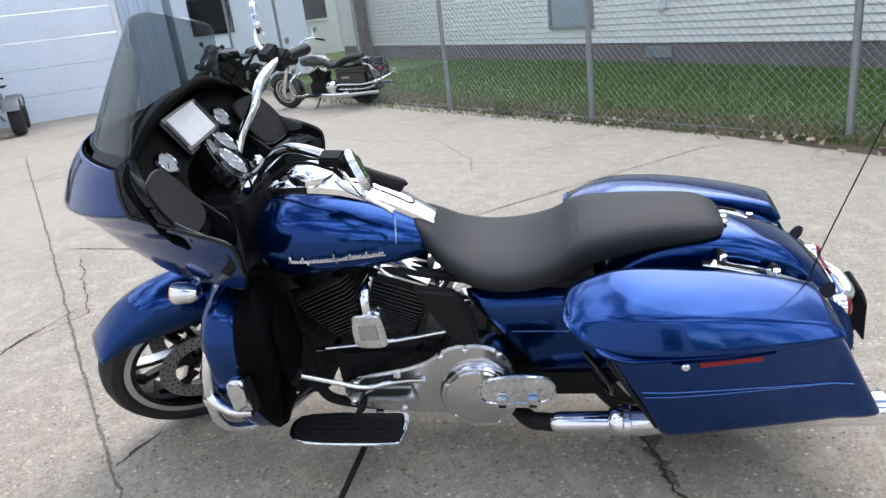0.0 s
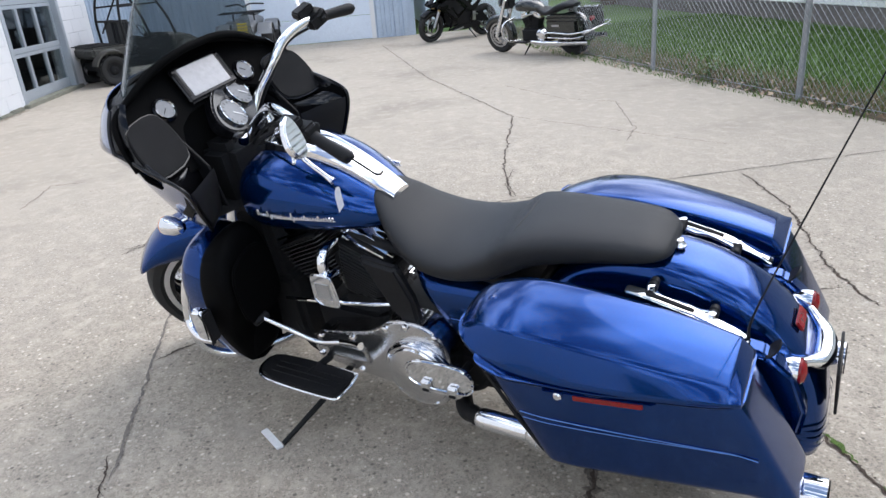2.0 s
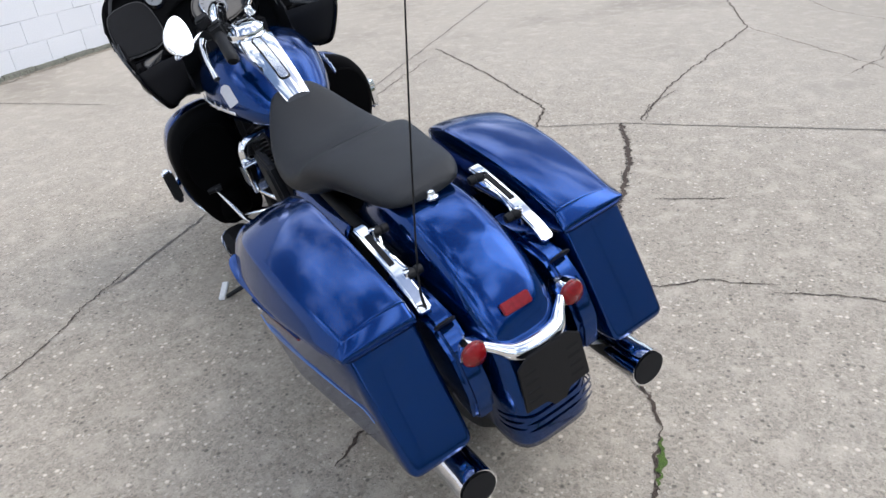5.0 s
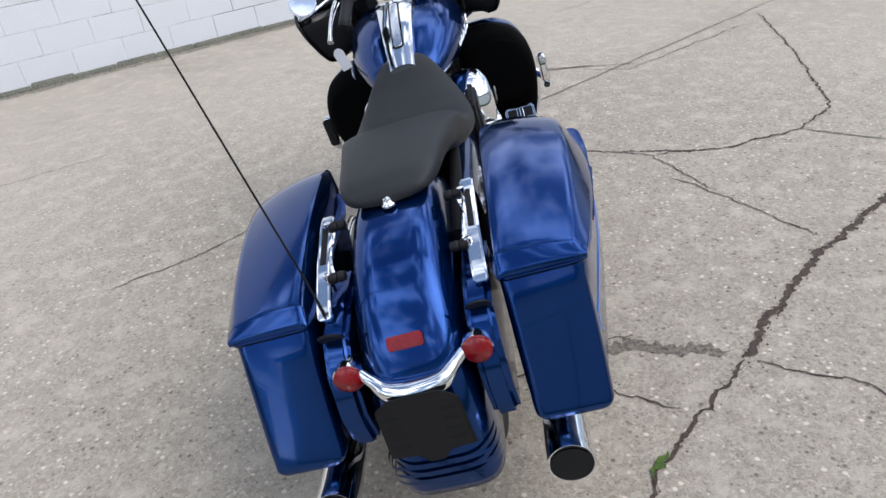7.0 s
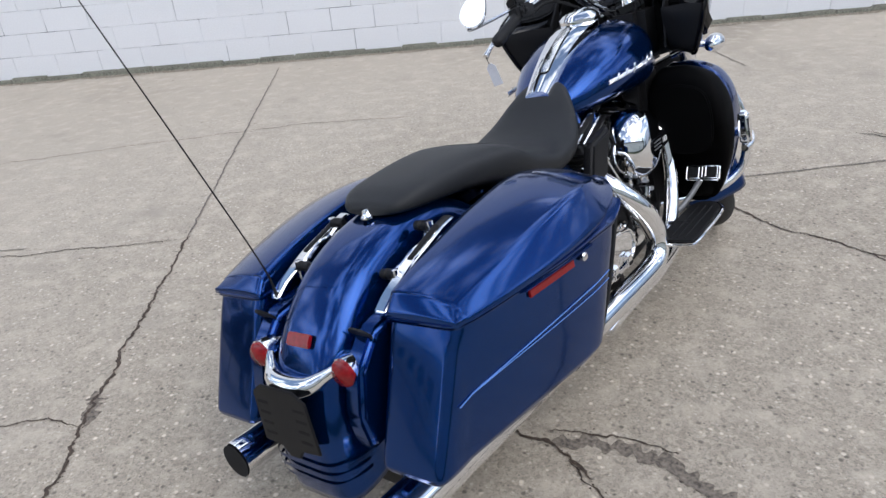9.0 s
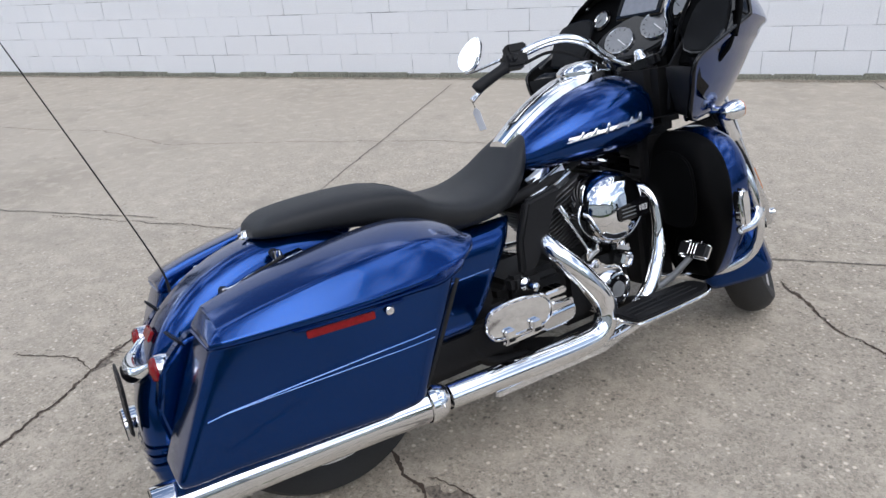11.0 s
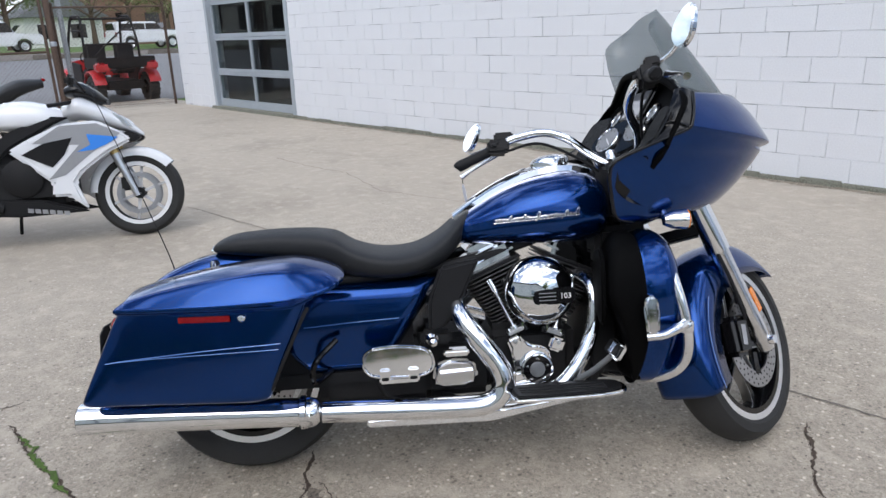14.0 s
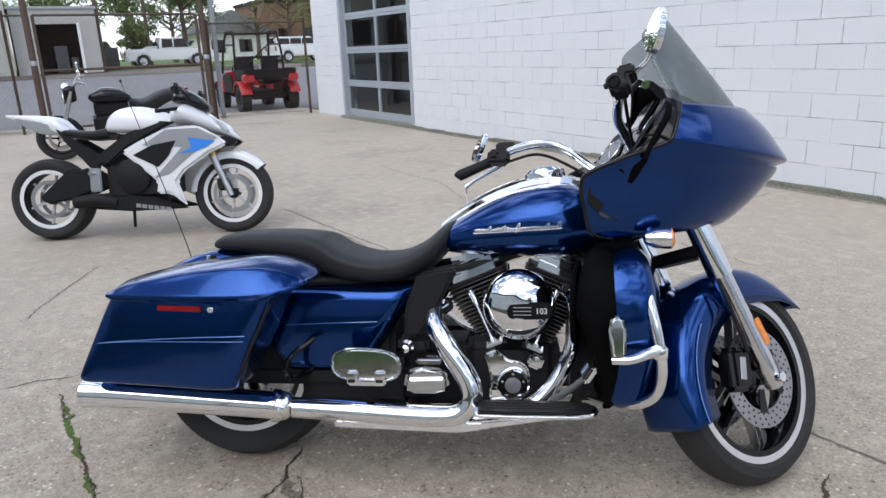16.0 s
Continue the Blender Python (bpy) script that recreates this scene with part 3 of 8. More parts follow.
# near-black inlays paint the shade inside openings; nothing is cut out
HOLE_SHADE = mat("hole_shade", (0.002, 0.002, 0.003), 0.9, 0, 0.9, 5, 50)
for s in (-1, 1):
    for k in range(4):
        part("slot", slab([(-0.016, -0.0035), (0.016, -0.0035), (0.016, 0.0035), (-0.016, 0.0035)], 0.0015, pose(-0.476, 0, 0.440, 0, 0, 90) @ pose(0, 0, 0, 3, 0, 0) @ pose(s * 0.055, 0.0052, -0.042 + k * 0.024), 0.0005), HOLE_SHADE, brk)

# saddlebags
def rounded(x0, x1, y0, y1, z, power=9, k=48):
    a = np.arange(k) * 2 * math.pi / k
    c, s = np.cos(a), np.sin(a)
    return np.column_stack([(x0 + x1) / 2 + (x1 - x0) / 2 * np.sign(c) * np.abs(c) ** (2 / power), (y0 + y1) / 2 + (y1 - y0) / 2 * np.sign(s) * np.abs(s) ** (2 / power), np.full(k, z)])


def taper(ring):
    """The bags draw in towards the rear."""
    ring[:, 1] -= 0.068 * np.clip((0.08 - ring[:, 0]) / 0.40, 0, 1) ** 1.3 * np.clip((ring[:, 1] - 0.19) / 0.24, 0, 1)
    return ring


def bag_side(x):
    """The outer face of a bag at mid height."""
    return 0.4245 - 0.066 * min(1.0, max(0.0, (0.08 - x) / 0.40)) ** 1.3


def bag_body():
    rows = []
    for z, x0, x1, y0, y1, p in spline([(0.335, -0.418, 0.058, 0.228, 0.372, 6), (0.340, -0.434, 0.078, 0.208, 0.402, 9), (0.352, -0.440, 0.088, 0.197, 0.413, 12), (0.372, -0.434, 0.097, 0.193, 0.417, 12), (0.47, -0.386, 0.142, 0.192, 0.423, 12), (0.56, -0.342, 0.188, 0.192, 0.426, 12), (0.604, -0.318, 0.212, 0.192, 0.427, 12)], 30):
        ring = rounded(x0, x1, y0, y1, z, p, 64)
        ring[:, 2] += np.clip(ring[:, 0] - 0.16, 0, 1) * 0.35 * (z > 0.5)
        rows.append(taper(ring))
    return rings("bag", rows)


LID = [(-0.323, 0.606, 0.615, 0.614, 0.193, 0.354, 0.362), (-0.319, 0.606, 0.622, 0.620, 0.193, 0.352, 0.365), (-0.298, 0.606, 0.646, 0.632, 0.194, 0.346, 0.370), (-0.287, 0.606, 0.654, 0.637, 0.195, 0.348, 0.373), (-0.20, 0.607, 0.677, 0.656, 0.196, 0.364, 0.393), (-0.08, 0.609, 0.700, 0.677, 0.197, 0.378, 0.414), (0.03, 0.611, 0.714, 0.690, 0.197, 0.386, 0.424), (0.12, 0.613, 0.720, 0.694, 0.198, 0.386, 0.424), (0.18, 0.617, 0.717, 0.690, 0.200, 0.380, 0.418), (0.24, 0.628, 0.703, 0.678, 0.205, 0.362, 0.402), (0.28, 0.642, 0.686, 0.668, 0.215, 0.340, 0.378), (0.298, 0.652, 0.672, 0.660, 0.230, 0.320, 0.350), (0.303, 0.658, 0.664, 0.661, 0.240, 0.310, 0.330)]


def bag_lid():
    """Lip, slanted sides meeting a crowned top in a soft crease."""
    rows = []
    for x, zb, zin, zsh, yin, ysh, yout in spline(LID, 72):
        lip = min(zb + 0.010, zsh)
        ring = [(yin, zb), (yin, (zb + zin) / 2), (yin + 0.001, zin - 0.008), (yin + 0.005, zin - 0.002), (yin + 0.012, zin)]
        for f in np.linspace(0.12, 0.93, 11):
            ring.append((yin + (ysh - yin) * f, zin + (zsh - zin) * f**1.9 + 0.003 * math.sin(math.pi * f)))
        ring += [(ysh, zsh), (ysh + (yout - ysh) * 0.12, zsh - (zsh - lip) * 0.08)]
        for f in (0.3, 0.5, 0.7, 0.88):
            ring.append((ysh + (yout - ysh) * f**0.85, zsh + (lip - zsh) * f))
        ring += [(yout, lip), (yout + 0.001, (lip + zb) / 2), (yout, zb)]
        ring += [(yin + (yout - yin) * f, zb) for f in (0.75, 0.5, 0.25)]
        rows.append([(x, y, z) for y, z in ring])
    return rings("lid", rows)


def bag_flange():
    rows = []
    for dz, g in ((0, 0.0), (0.001, 0.005), (0.0035, 0.006), (0.005, 0.003), (0.0062, 0.0065), (0.010, 0.007), (0.0115, 0.0)):
        ring = rounded(-0.320 - g, 0.226 + g, 0.190 - g, 0.430 + g, 0.599 + dz, 12, 64)
        ring[:, 2] += np.clip(ring[:, 0] - 0.16, 0, 1) * 0.35
        rows.append(taper(ring))
    return rings("flange", rows)


for s, flip in ((1, lambda m: m), (-1, mirrored)):
    body = at_bike("saddlebag", flip(bag_body()), BLUE, "blue hard saddlebag")
    part("lid", flip(bag_lid()), BLUE, body)
    part("lid_flange", flip(bag_flange()), BLUE, body)
    part("marker_bezel", flip(slab([(-0.16, 0.594), (0.06, 0.594), (0.066, 0.599), (-0.172, 0.599)], 0.010, pose(-0.05, 0.413, 0, 0, 0, 8.2) @ pose(0.05, -0.004, 0), 0.002)), BLUE, body)
    part("side_reflector", flip(slab([(-0.144, 0.574), (0.0, 0.574), (0.0, 0.591), (-0.144, 0.591)], 0.006, pose(-0.05, 0.413, 0, 0, 0, 8.2) @ pose(0.05, -0.005, 0), 0.002)), RED, body, "red side reflector strip")
    part("lock", flip(lathe([(0.001, 0.009), (0.007, 0.009), (0.010, 0.006), (0.010, 0)], 16, "y", (0.031, 0.4215, 0.583))), CHROME, body)
    for pts, r in ((((-0.36, 0.466), (-0.16, 0.487), (0.0, 0.500), (0.128, 0.506)), 0.0013), (((-0.36, 0.466), (-0.20, 0.478), (0.0, 0.487), (0.122, 0.490)), 0.0010)):
        part("pinstripe", flip(tube([(x, bag_side(x), z) for x, z in spline(pts, 14)], r, 28, 6)), LIGHTBLUE, body)
    part("front_edge_trim", flip(tube([(0.092, 0.402, 0.372), (0.137, 0.414, 0.465), (0.185, 0.418, 0.56), (0.206, 0.418, 0.598)], 0.005, 16, 8)), MATTE, body)
    rail = at_bike("bag_rail", flip(slab([(-0.30, 0.592), (-0.27, 0.612), (-0.19, 0.648), (-0.08, 0.680), (-0.04, 0.686), (-0.04, 0.700), (-0.08, 0.694), (-0.19, 0.663), (-0.275, 0.628), (-0.308, 0.606)], 0.030, pose(0, 0.146, 0), 0.004)), CHROME, "chrome rail between fender and bag")
    part("rail_slot", flip(slab([(-0.19, 0.659), (-0.085, 0.689), (-0.085, 0.6955), (-0.19, 0.6655)], 0.013, pose(0, 0.1545, 0), 0.001)), HOLE_SHADE, rail)
    lev = at_bike("bag_latch", flip(tube([(-0.085, 0.136, 0.694), (-0.12, 0.145, 0.672), (-0.16, 0.146, 0.667), (-0.20, 0.142, 0.652), (-0.228, 0.132, 0.644)], [0.006, 0.005, 0.005, 0.005, 0.006], 20, 8)), CHROME, "chrome latch lever with black knobs")
    for x, z in ((-0.095, 0.696), (-0.225, 0.645)):
        part("knob", flip(lathe([(0.001, -0.02), (0.010, -0.018), (0.012, -0.004), (0.009, 0.0), (0.012, 0.004), (0.012, 0.018), (0.001, 0.02)], 14, "y", (x, 0.130, z))), BLACK, lev)
        part("stud", flip(lathe([(0.008, -0.03), (0.008, 0.012), (0.001, 0.013)], 12, "z", (x, 0.150, z))), CHROME, lev)

# exhaust
for s in (-1, 1):
    y0, y1 = s * 0.262, s * 0.240
    can = at_bike("muffler", tube([(0.205, y0, 0.248), (0.19, y0, 0.250), (0.165, y0, 0.252), (0.15, y0, 0.253), (-0.10, (y0 + y1) / 2, 0.262), (-0.40, y1, 0.272), (-0.49, y1, 0.275)], [0.028, 0.041, 0.046, 0.043, 0.044, 0.045, 0.047], 40, 24), CHROME, "chrome muffler")
    part("tip_bore", lathe([(0.001, 0.0), (0.040, 0.0), (0.042, -0.002), (0.001, -0.002)], 24, "x", (-0.491, y1, 0.275)), HOLE_SHADE, can)
    part("clamp", lathe([(0.045, -0.012), (0.050, -0.008), (0.050, 0.008), (0.045, 0.012)], 24, "x", (0.155, y0, 0.2525)), CHROME, can)
at_bike("rear_header", tube([(0.675, -0.11, 0.545), (0.642, -0.165, 0.528), (0.650, -0.212, 0.490), (0.695, -0.245, 0.425), (0.752, -0.258, 0.335), (0.755, -0.262, 0.272), (0.715, -0.262, 0.236), (0.63, -0.262, 0.229), (0.42, -0.262, 0.238), (0.21, -0.262, 0.248)], [0.024, 0.027, 0.030, 0.033, 0.034, 0.034, 0.034, 0.035, 0.034, 0.032], 70, 20), CHROME, "chrome header pipe and heat shield")
at_bike("front_header", tube([(1.03, -0.08, 0.59), (1.062, -0.15, 0.572), (1.068, -0.188, 0.53), (1.062, -0.202, 0.45), (1.036, -0.212, 0.375), (0.995, -0.220, 0.310), (0.94, -0.226, 0.258), (0.86, -0.23, 0.225), (0.74, -0.235, 0.212)], [0.020, 0.020, 0.020, 0.021, 0.023, 0.024, 0.025, 0.026, 0.026], 50, 18), CHROME, "chrome front header pipe")
at_bike("lower_shield", slab([(0.34, 0.195), (0.72, 0.185), (0.80, 0.20), (1.02, 0.235), (1.02, 0.25), (0.78, 0.222), (0.34, 0.218)], 0.05, pose(0, -0.285, 0), 0.006), CHROME)
at_bike("crossover_pipe", tube([(0.62, -0.20, 0.22), (0.55, 0.0, 0.19), (0.44, 0.20, 0.215), (0.38, 0.245, 0.235), (0.34, 0.258, 0.244)], 0.026, 30, 14), MATTE)
at_bike("left_head_pipe", tube([(0.348, 0.257, 0.243), (0.34, 0.258, 0.244), (0.28, 0.261, 0.248), (0.20, 0.262, 0.250)], [0.027, 0.031, 0.031, 0.031], 14, 18), CHROME, "chrome head pipe shield")

# frame, swing arm and dark boxes standing in for machinery in shade
for s in (-1, 1):
    at_bike("frame_tube", tube([(1.22, s * 0.03, 0.86), (1.17, s * 0.09, 0.60), (1.10, s * 0.12, 0.30), (1.0, s * 0.12, 0.20), (0.55, s * 0.12, 0.19), (0.38, s * 0.12, 0.28), (0.36, s * 0.11, 0.55)], 0.017, 50, 10), MATTE)
    at_bike("upper_frame_tube", tube([(1.22, s * 0.02, 0.86), (0.95, s * 0.06, 0.72), (0.6, s * 0.09, 0.64), (0.3, s * 0.11, 0.62), (-0.1, s * 0.115, 0.60)], 0.016, 30, 10), MATTE)
    at_bike("swing_arm", box(-0.07, 0.42, s * 0.115, s * 0.15, 0.285, 0.345, 0.012), MATTE)
    at_bike("shock", tube([(0.02, s * 0.16, 0.36), (0.12, s * 0.16, 0.52)], 0.024, 4, 12), MATTE)
    at_bike("bag_guard", tube([(0.24, s * 0.14, 0.34), (0.19, s * 0.23, 0.33), (0.20, s * 0.26, 0.40), (0.26, s * 0.20, 0.45)], 0.009, 24, 8), BLACKGLOSS)
# plain dark fillers for the shaded gaps between the parts
for s in (-1, 1):
    at_bike("dark_gap_filler", box(-0.06, 0.32, s * 0.119, s * 0.140, 0.30, 0.60, 0.008), BLACK)
at_bike("lower_cover", box(0.19, 0.56, -0.135, 0.135, 0.21, 0.37, 0.03), MATTE)
at_bike("battery_box", box(0.22, 0.50, -0.105, 0.105, 0.30, 0.58, 0.02), MATTE)
at_bike("oil_cooler", box(1.06, 1.20, -0.135, 0.135, 0.24, 0.50, 0.02), MATTE)
at_bike("front_frame_plate", box(1.10, 1.24, -0.13, 0.13, 0.48, 0.74, 0.02), MATTE)
at_bike("headstock", box(1.16, 1.30, -0.13, 0.13, 0.72, 0.95, 0.03), MATTE)

# side covers and mid deflectors
cover_rows = []
for z, x0, x1, out in spline([(0.338, 0.175, 0.392, 0.148), (0.40, 0.118, 0.452, 0.155), (0.47, 0.105, 0.500, 0.159), (0.54, 0.112, 0.548, 0.160), (0.575, 0.120, 0.566, 0.155), (0.595, 0.130, 0.574, 0.142), (0.606, 0.140, 0.576, 0.120), (0.610, 0.145, 0.576, 0.100)], 26):
    front_edge = [(x0 + (x1 - x0) * f, 0.104 + (out - 0.104) * min(1.0, (1 - f) / 0.10 + 0.02) ** 0.45, z) for f in np.linspace(0, 1, 22)]
    cover_rows.append(front_edge)
for s, flip in ((1, lambda m: m), (-1, mirrored)):
    c = at_bike("side_cover", flip(rings("cover", cover_rows, False, False)), BLUE, "blue side cover")
    thick(c, 0.003)
    part("pinstripe", tube([(0.16, s * 0.1592, 0.484), (0.32, s * 0.1596, 0.492), (0.455, s * 0.1592, 0.496)], 0.0012, 12, 6), LIGHTBLUE, c)
    at_bike("mid_deflector", slab([(0.59, 0.652), (0.715, 0.672), (0.680, 0.60), (0.635, 0.505), (0.590, 0.455), (0.545, 0.450), (0.550, 0.55)], s * 0.034, pose(0, s * 0.155, 0), 0.010, 3), BLACK, "black plastic heat deflector")

# seat
at_bike("seat", loft([(-0.115, 0, 0.734, 0.055, 0.008, 0.010, 2.6), (-0.100, 0, 0.737, 0.085, 0.020, 0.016, 3.0), (-0.05, 0, 0.742, 0.110, 0.033, 0.028, 3.2), (0.08, 0, 0.742, 0.126, 0.040, 0.045, 3.2), (0.20, 0, 0.735, 0.146, 0.042, 0.060, 3.2), (0.27, 0, 0.722, 0.161, 0.040, 0.080, 3.2), (0.33, 0, 0.690, 0.172, 0.036, 0.070, 3.0), (0.42, 0, 0.668, 0.182, 0.034, 0.058, 2.8), (0.52, 0, 0.670, 0.172, 0.038, 0.056, 2.7), (0.60, 0, 0.700, 0.145, 0.044, 0.060, 2.6), (0.66, 0, 0.748, 0.108, 0.044, 0.056, 2.6), (0.70, 0, 0.790, 0.070, 0.026, 0.04, 2.6), (0.712, 0, 0.80, 0.03, 0.008, 0.012, 2.4)], 70, 40), VINYL, "two-up black vinyl seat with a step")
at_bike("seat_seam", tube([(0.305, -0.165, 0.672), (0.275, -0.140, 0.738), (0.262, -0.08, 0.762), (0.258, 0, 0.766), (0.262, 0.08, 0.762), (0.275, 0.140, 0.738), (0.305, 0.165, 0.672)], 0.0022, 40, 6), VINYL)
at_bike("seat_bolt", lathe([(0.001, 0.02), (0.009, 0.018), (0.011, 0.008), (0.016, 0.004), (0.016, 0)], 14, "z", (-0.120, 0, 0.722)), CHROME)

# tank, console and filler
at_bike("fuel_tank", loft([(0.615, 0, 0.732, 0.022, 0.012, 0.012, 2.2), (0.64, 0, 0.738, 0.060, 0.032, 0.026, 2.3), (0.70, 0, 0.750, 0.112, 0.062, 0.050, 2.4), (0.80, 0, 0.768, 0.158, 0.102, 0.074, 2.5), (0.90, 0, 0.780, 0.186, 0.128, 0.088, 2.6), (1.00, 0, 0.786, 0.198, 0.140, 0.096, 2.7), (1.07, 0, 0.788, 0.192, 0.136, 0.096, 2.7), (1.12, 0, 0.790, 0.168, 0.112, 0.085, 2.6), (1.15, 0, 0.792, 0.120, 0.075, 0.06, 2.5), (1.16, 0, 0.794, 0.06, 0.035, 0.03, 2.3)], 60, 44), BLUE, "blue teardrop fuel tank")
rows = []
for x, z, w in spline([(0.652, 0.795, 0.040), (0.72, 0.842, 0.046), (0.80, 0.888, 0.052), (0.88, 0.922, 0.060), (0.95, 0.940, 0.068), (1.03, 0.946, 0.070), (1.10, 0.932, 0.06), (1.13, 0.915, 0.045)], 30):
    rows.append([(x, y * w, z + dz) for y, dz in ((-1, -0.022), (-0.96, -0.004), (-0.6, 0.004), (0, 0.007), (0.6, 0.004), (0.96, -0.004), (1, -0.022), (0, -0.03))])
console = at_bike("console", rings("console", rows), CHROME, "chrome tank console")
slotm = [(0.704, 0.825), (0.76, 0.860), (0.83, 0.896), (0.905, 0.924)]


def console_plate(half, lift, f0, f1):
    rows = []
    for k, (x, z) in enumerate(spline(slotm, 60)):
        f = k / 59
        if f0 <= f <= f1:
            end = min(1.0, (f - f0) / 0.085 + 0.02, (f1 - f) / 0.085 + 0.02)
            w = half * math.sqrt(max(0.0, 1 - (1 - end) ** 2))
            rows.append([(x, y * w, z + dz + lift) for y, dz in ((-1, -0.008), (-0.96, 0.012), (-0.85, 0.0145), (0, 0.0155), (0.85, 0.0145), (0.96, 0.012), (1, -0.008))])
    return rings("plate", rows, True, True)


part("insert", console_plate(0.0195, 0.0, 0.0, 1.0), BLACKGLOSS, console, "black console insert frame")
part("insert_plate", console_plate(0.0150, 0.0015, 0.03, 0.97), POLISHED, console, "satin metal console insert")
cap = at_bike("filler_cap", lathe([(0.001, 0.024), (0.030, 0.022), (0.050, 0.016), (0.060, 0.008), (0.064, 0.006), (0.066, 0.0), (0.066, -0.02)], 32, "z", (0, 0, 0)), CHROME, "domed chrome filler cap")
cap.matrix_basis = pose(0.985, 0, 0.955, 0, -9, 0)

# script badge on the tank, drawn as a plain chrome ribbon
def badge_point(f, s, dz=0.0, out=0.0):
    x = 0.765 + 0.265 * (1 - f)
    return (x, s * (0.159 + out + 0.043 * min(1.0, (x - 0.72) / 0.22) ** 0.7), 0.779 + (0.016 if s < 0 else 0.006) * (1 - f) + dz)


for s in (-1, 1):
    badge = at_bike("tank_badge", tube([badge_point(f, s, -0.005) for f in np.linspace(0, 1, 24)], 0.0013, 24, 6, True), CHROME, "slim chrome script-shaped badge")
    rng = random.Random(4)
    strokes = [(0.0, 0.0)]
    for k in range(30):
        f = 0.02 + 0.95 * k / 29
        tall = 0.021 if k in (0, 14) else 0.017 if k in (4, 19, 24) else 0.0095 * rng.uniform(0.75, 1.15)
        foot = -0.007 if k in (6, 15) else 0.0
        lean_f = 0.012 if s > 0 else -0.012
        strokes += [(f - lean_f * 0.4, foot), (f + lean_f, tall), (f + 0.016, tall * 0.75)]
    wave = [badge_point(min(1.0, max(0.0, f)), s, -0.004 + h, 0.0025) for f, h in strokes[1:]]
    part("scroll", tube(wave, 0.0019, 330, 6), CHROME, badge)

# engine
CRANK = Vector((0.893, 0, 0.312))


def fin(w, d, t=0.0035):
    return slab([(-w, -d * 0.8), (-w * 0.8, -d), (w * 0.8, -d), (w, -d * 0.8), (w, d * 0.8), (w * 0.8, d), (-w * 0.8, d), (-w, d * 0.8)], t)


engine = at_bike("engine_case", joined([box(0.72, 1.03, -0.12, 0.12, 0.20, 0.44, 0.04, 3), box(0.52, 0.76, -0.11, 0.11, 0.21, 0.42, 0.03, 3)]), MATTE, "black V-twin engine")
for ang in (-22.5, 22.5):
    ax = Matrix.Translation(CRANK) @ pose(0, 0, 0, 0, ang, 0) @ pose(0, 0, 0, 90, 0, 0)
    part("cylinder", moved(lathe([(0.001, 0.10), (0.062, 0.10), (0.060, 0.36), (0.001, 0.36)], 24, "y"), ax @ Matrix.Diagonal((1, 1, 1, 1))), MATTE, engine)
    for k in range(16):
        d = 0.132 + k * 0.0132
        w = 0.066 + 0.038 * k / 15
        part("cooling_fin", moved(fin(w, min(0.104, w * 1.15)), ax @ pose(0, d, 0)), FINS, engine)
    part("rocker_cover", moved(joined([box(-0.092, 0.092, 0.345, 0.392, -0.108, 0.108, 0.020, 4), box(-0.075, 0.075, 0.375, 0.425, -0.092, 0.092, 0.024, 4)]), ax), CHROME, engine, "chrome rocker cover")
    part("rocker_gasket", moved(box(-0.098, 0.098, 0.337, 0.347, -0.110, 0.110, 0.003), ax), BLACK, engine)
    foot = Vector((0.824, -0.150, 0.425)) if ang < 0 else Vector((0.948, -0.150, 0.412))
    head = Vector((0.748, -0.122, 0.592)) if ang < 0 else Vector((1.020, -0.122, 0.590))
    for e, metal in ((0.0, CHROME), (0.034 if ang < 0 else -0.034, BLACKGLOSS)):
        a0, a1 = foot + Vector((e, 0, 0.004)), head + Vector((e * 1.3, 0, 0))
        part("pushrod_tube", tube([tuple(a0), tuple(a0.lerp(a1, 0.10)), tuple(a0.lerp(a1, 0.12)), tuple(a0.lerp(a1, 0.72)), tuple(a0.lerp(a1, 0.74)), tuple(a1)], [0.012, 0.012, 0.006, 0.006, 0.010, 0.010], 24, 12), metal, engine)
    part("tappet_collar", box(-0.028, 0.028, -0.016, 0.016, -0.007, 0.007, 0.004, 2, Matrix.Translation(foot + Vector((0, 0, 0.004))) @ pose(0, 0, 0, 0, ang, 0)), ALU, engine)
    for e in (-0.024, 0.024):
        part("collar_bolt", lathe([(0.001, 0.016), (0.006, 0.014), (0.006, -0.004)], 8, "z", tuple(foot + Vector((e * 0.92, -0.008, 0.006 + e * math.sin(radians(-ang)))))), CHROME, engine)
    part("lifter_block", box(-0.024, 0.024, -0.022, 0.030, -0.024, 0.022, 0.009, 3, Matrix.Translation(foot + Vector((0.004 * ang / 22.5, -0.004, -0.034))) @ pose(0, 0, 0, 0, ang, 0)), CHROME, engine, "chrome lifter block")
    part("lifter_bolt", lathe([(0.001, -0.008), (0.007, -0.007), (0.008, 0.0)], 10, "y", tuple(foot + Vector((0.008 * ang / 22.5, -0.026, -0.026)))), ALU, engine)
part("cam_cover", slab(softened([(0.808, 0.400), (0.848, 0.405), (0.864, 0.380), (0.905, 0.378), (0.932, 0.355), (0.936, 0.300), (0.912, 0.255), (0.865, 0.232), (0.818, 0.236), (0.806, 0.262), (0.814, 0.32), (0.800, 0.37)], 1), -0.055, pose(0, -0.115, 0), 0.016, 3), CHROME, engine, "chrome cam cover")
TIMER = (0.882, -0.170, 0.307)
part("timer_cover", lathe([(0.051, 0.0), (0.052, -0.016), (0.050, -0.021), (0.045, -0.022), (0.043, -0.018), (0.001, -0.018)], 40, "y", TIMER), CHROME, engine, "round chrome timer cover")
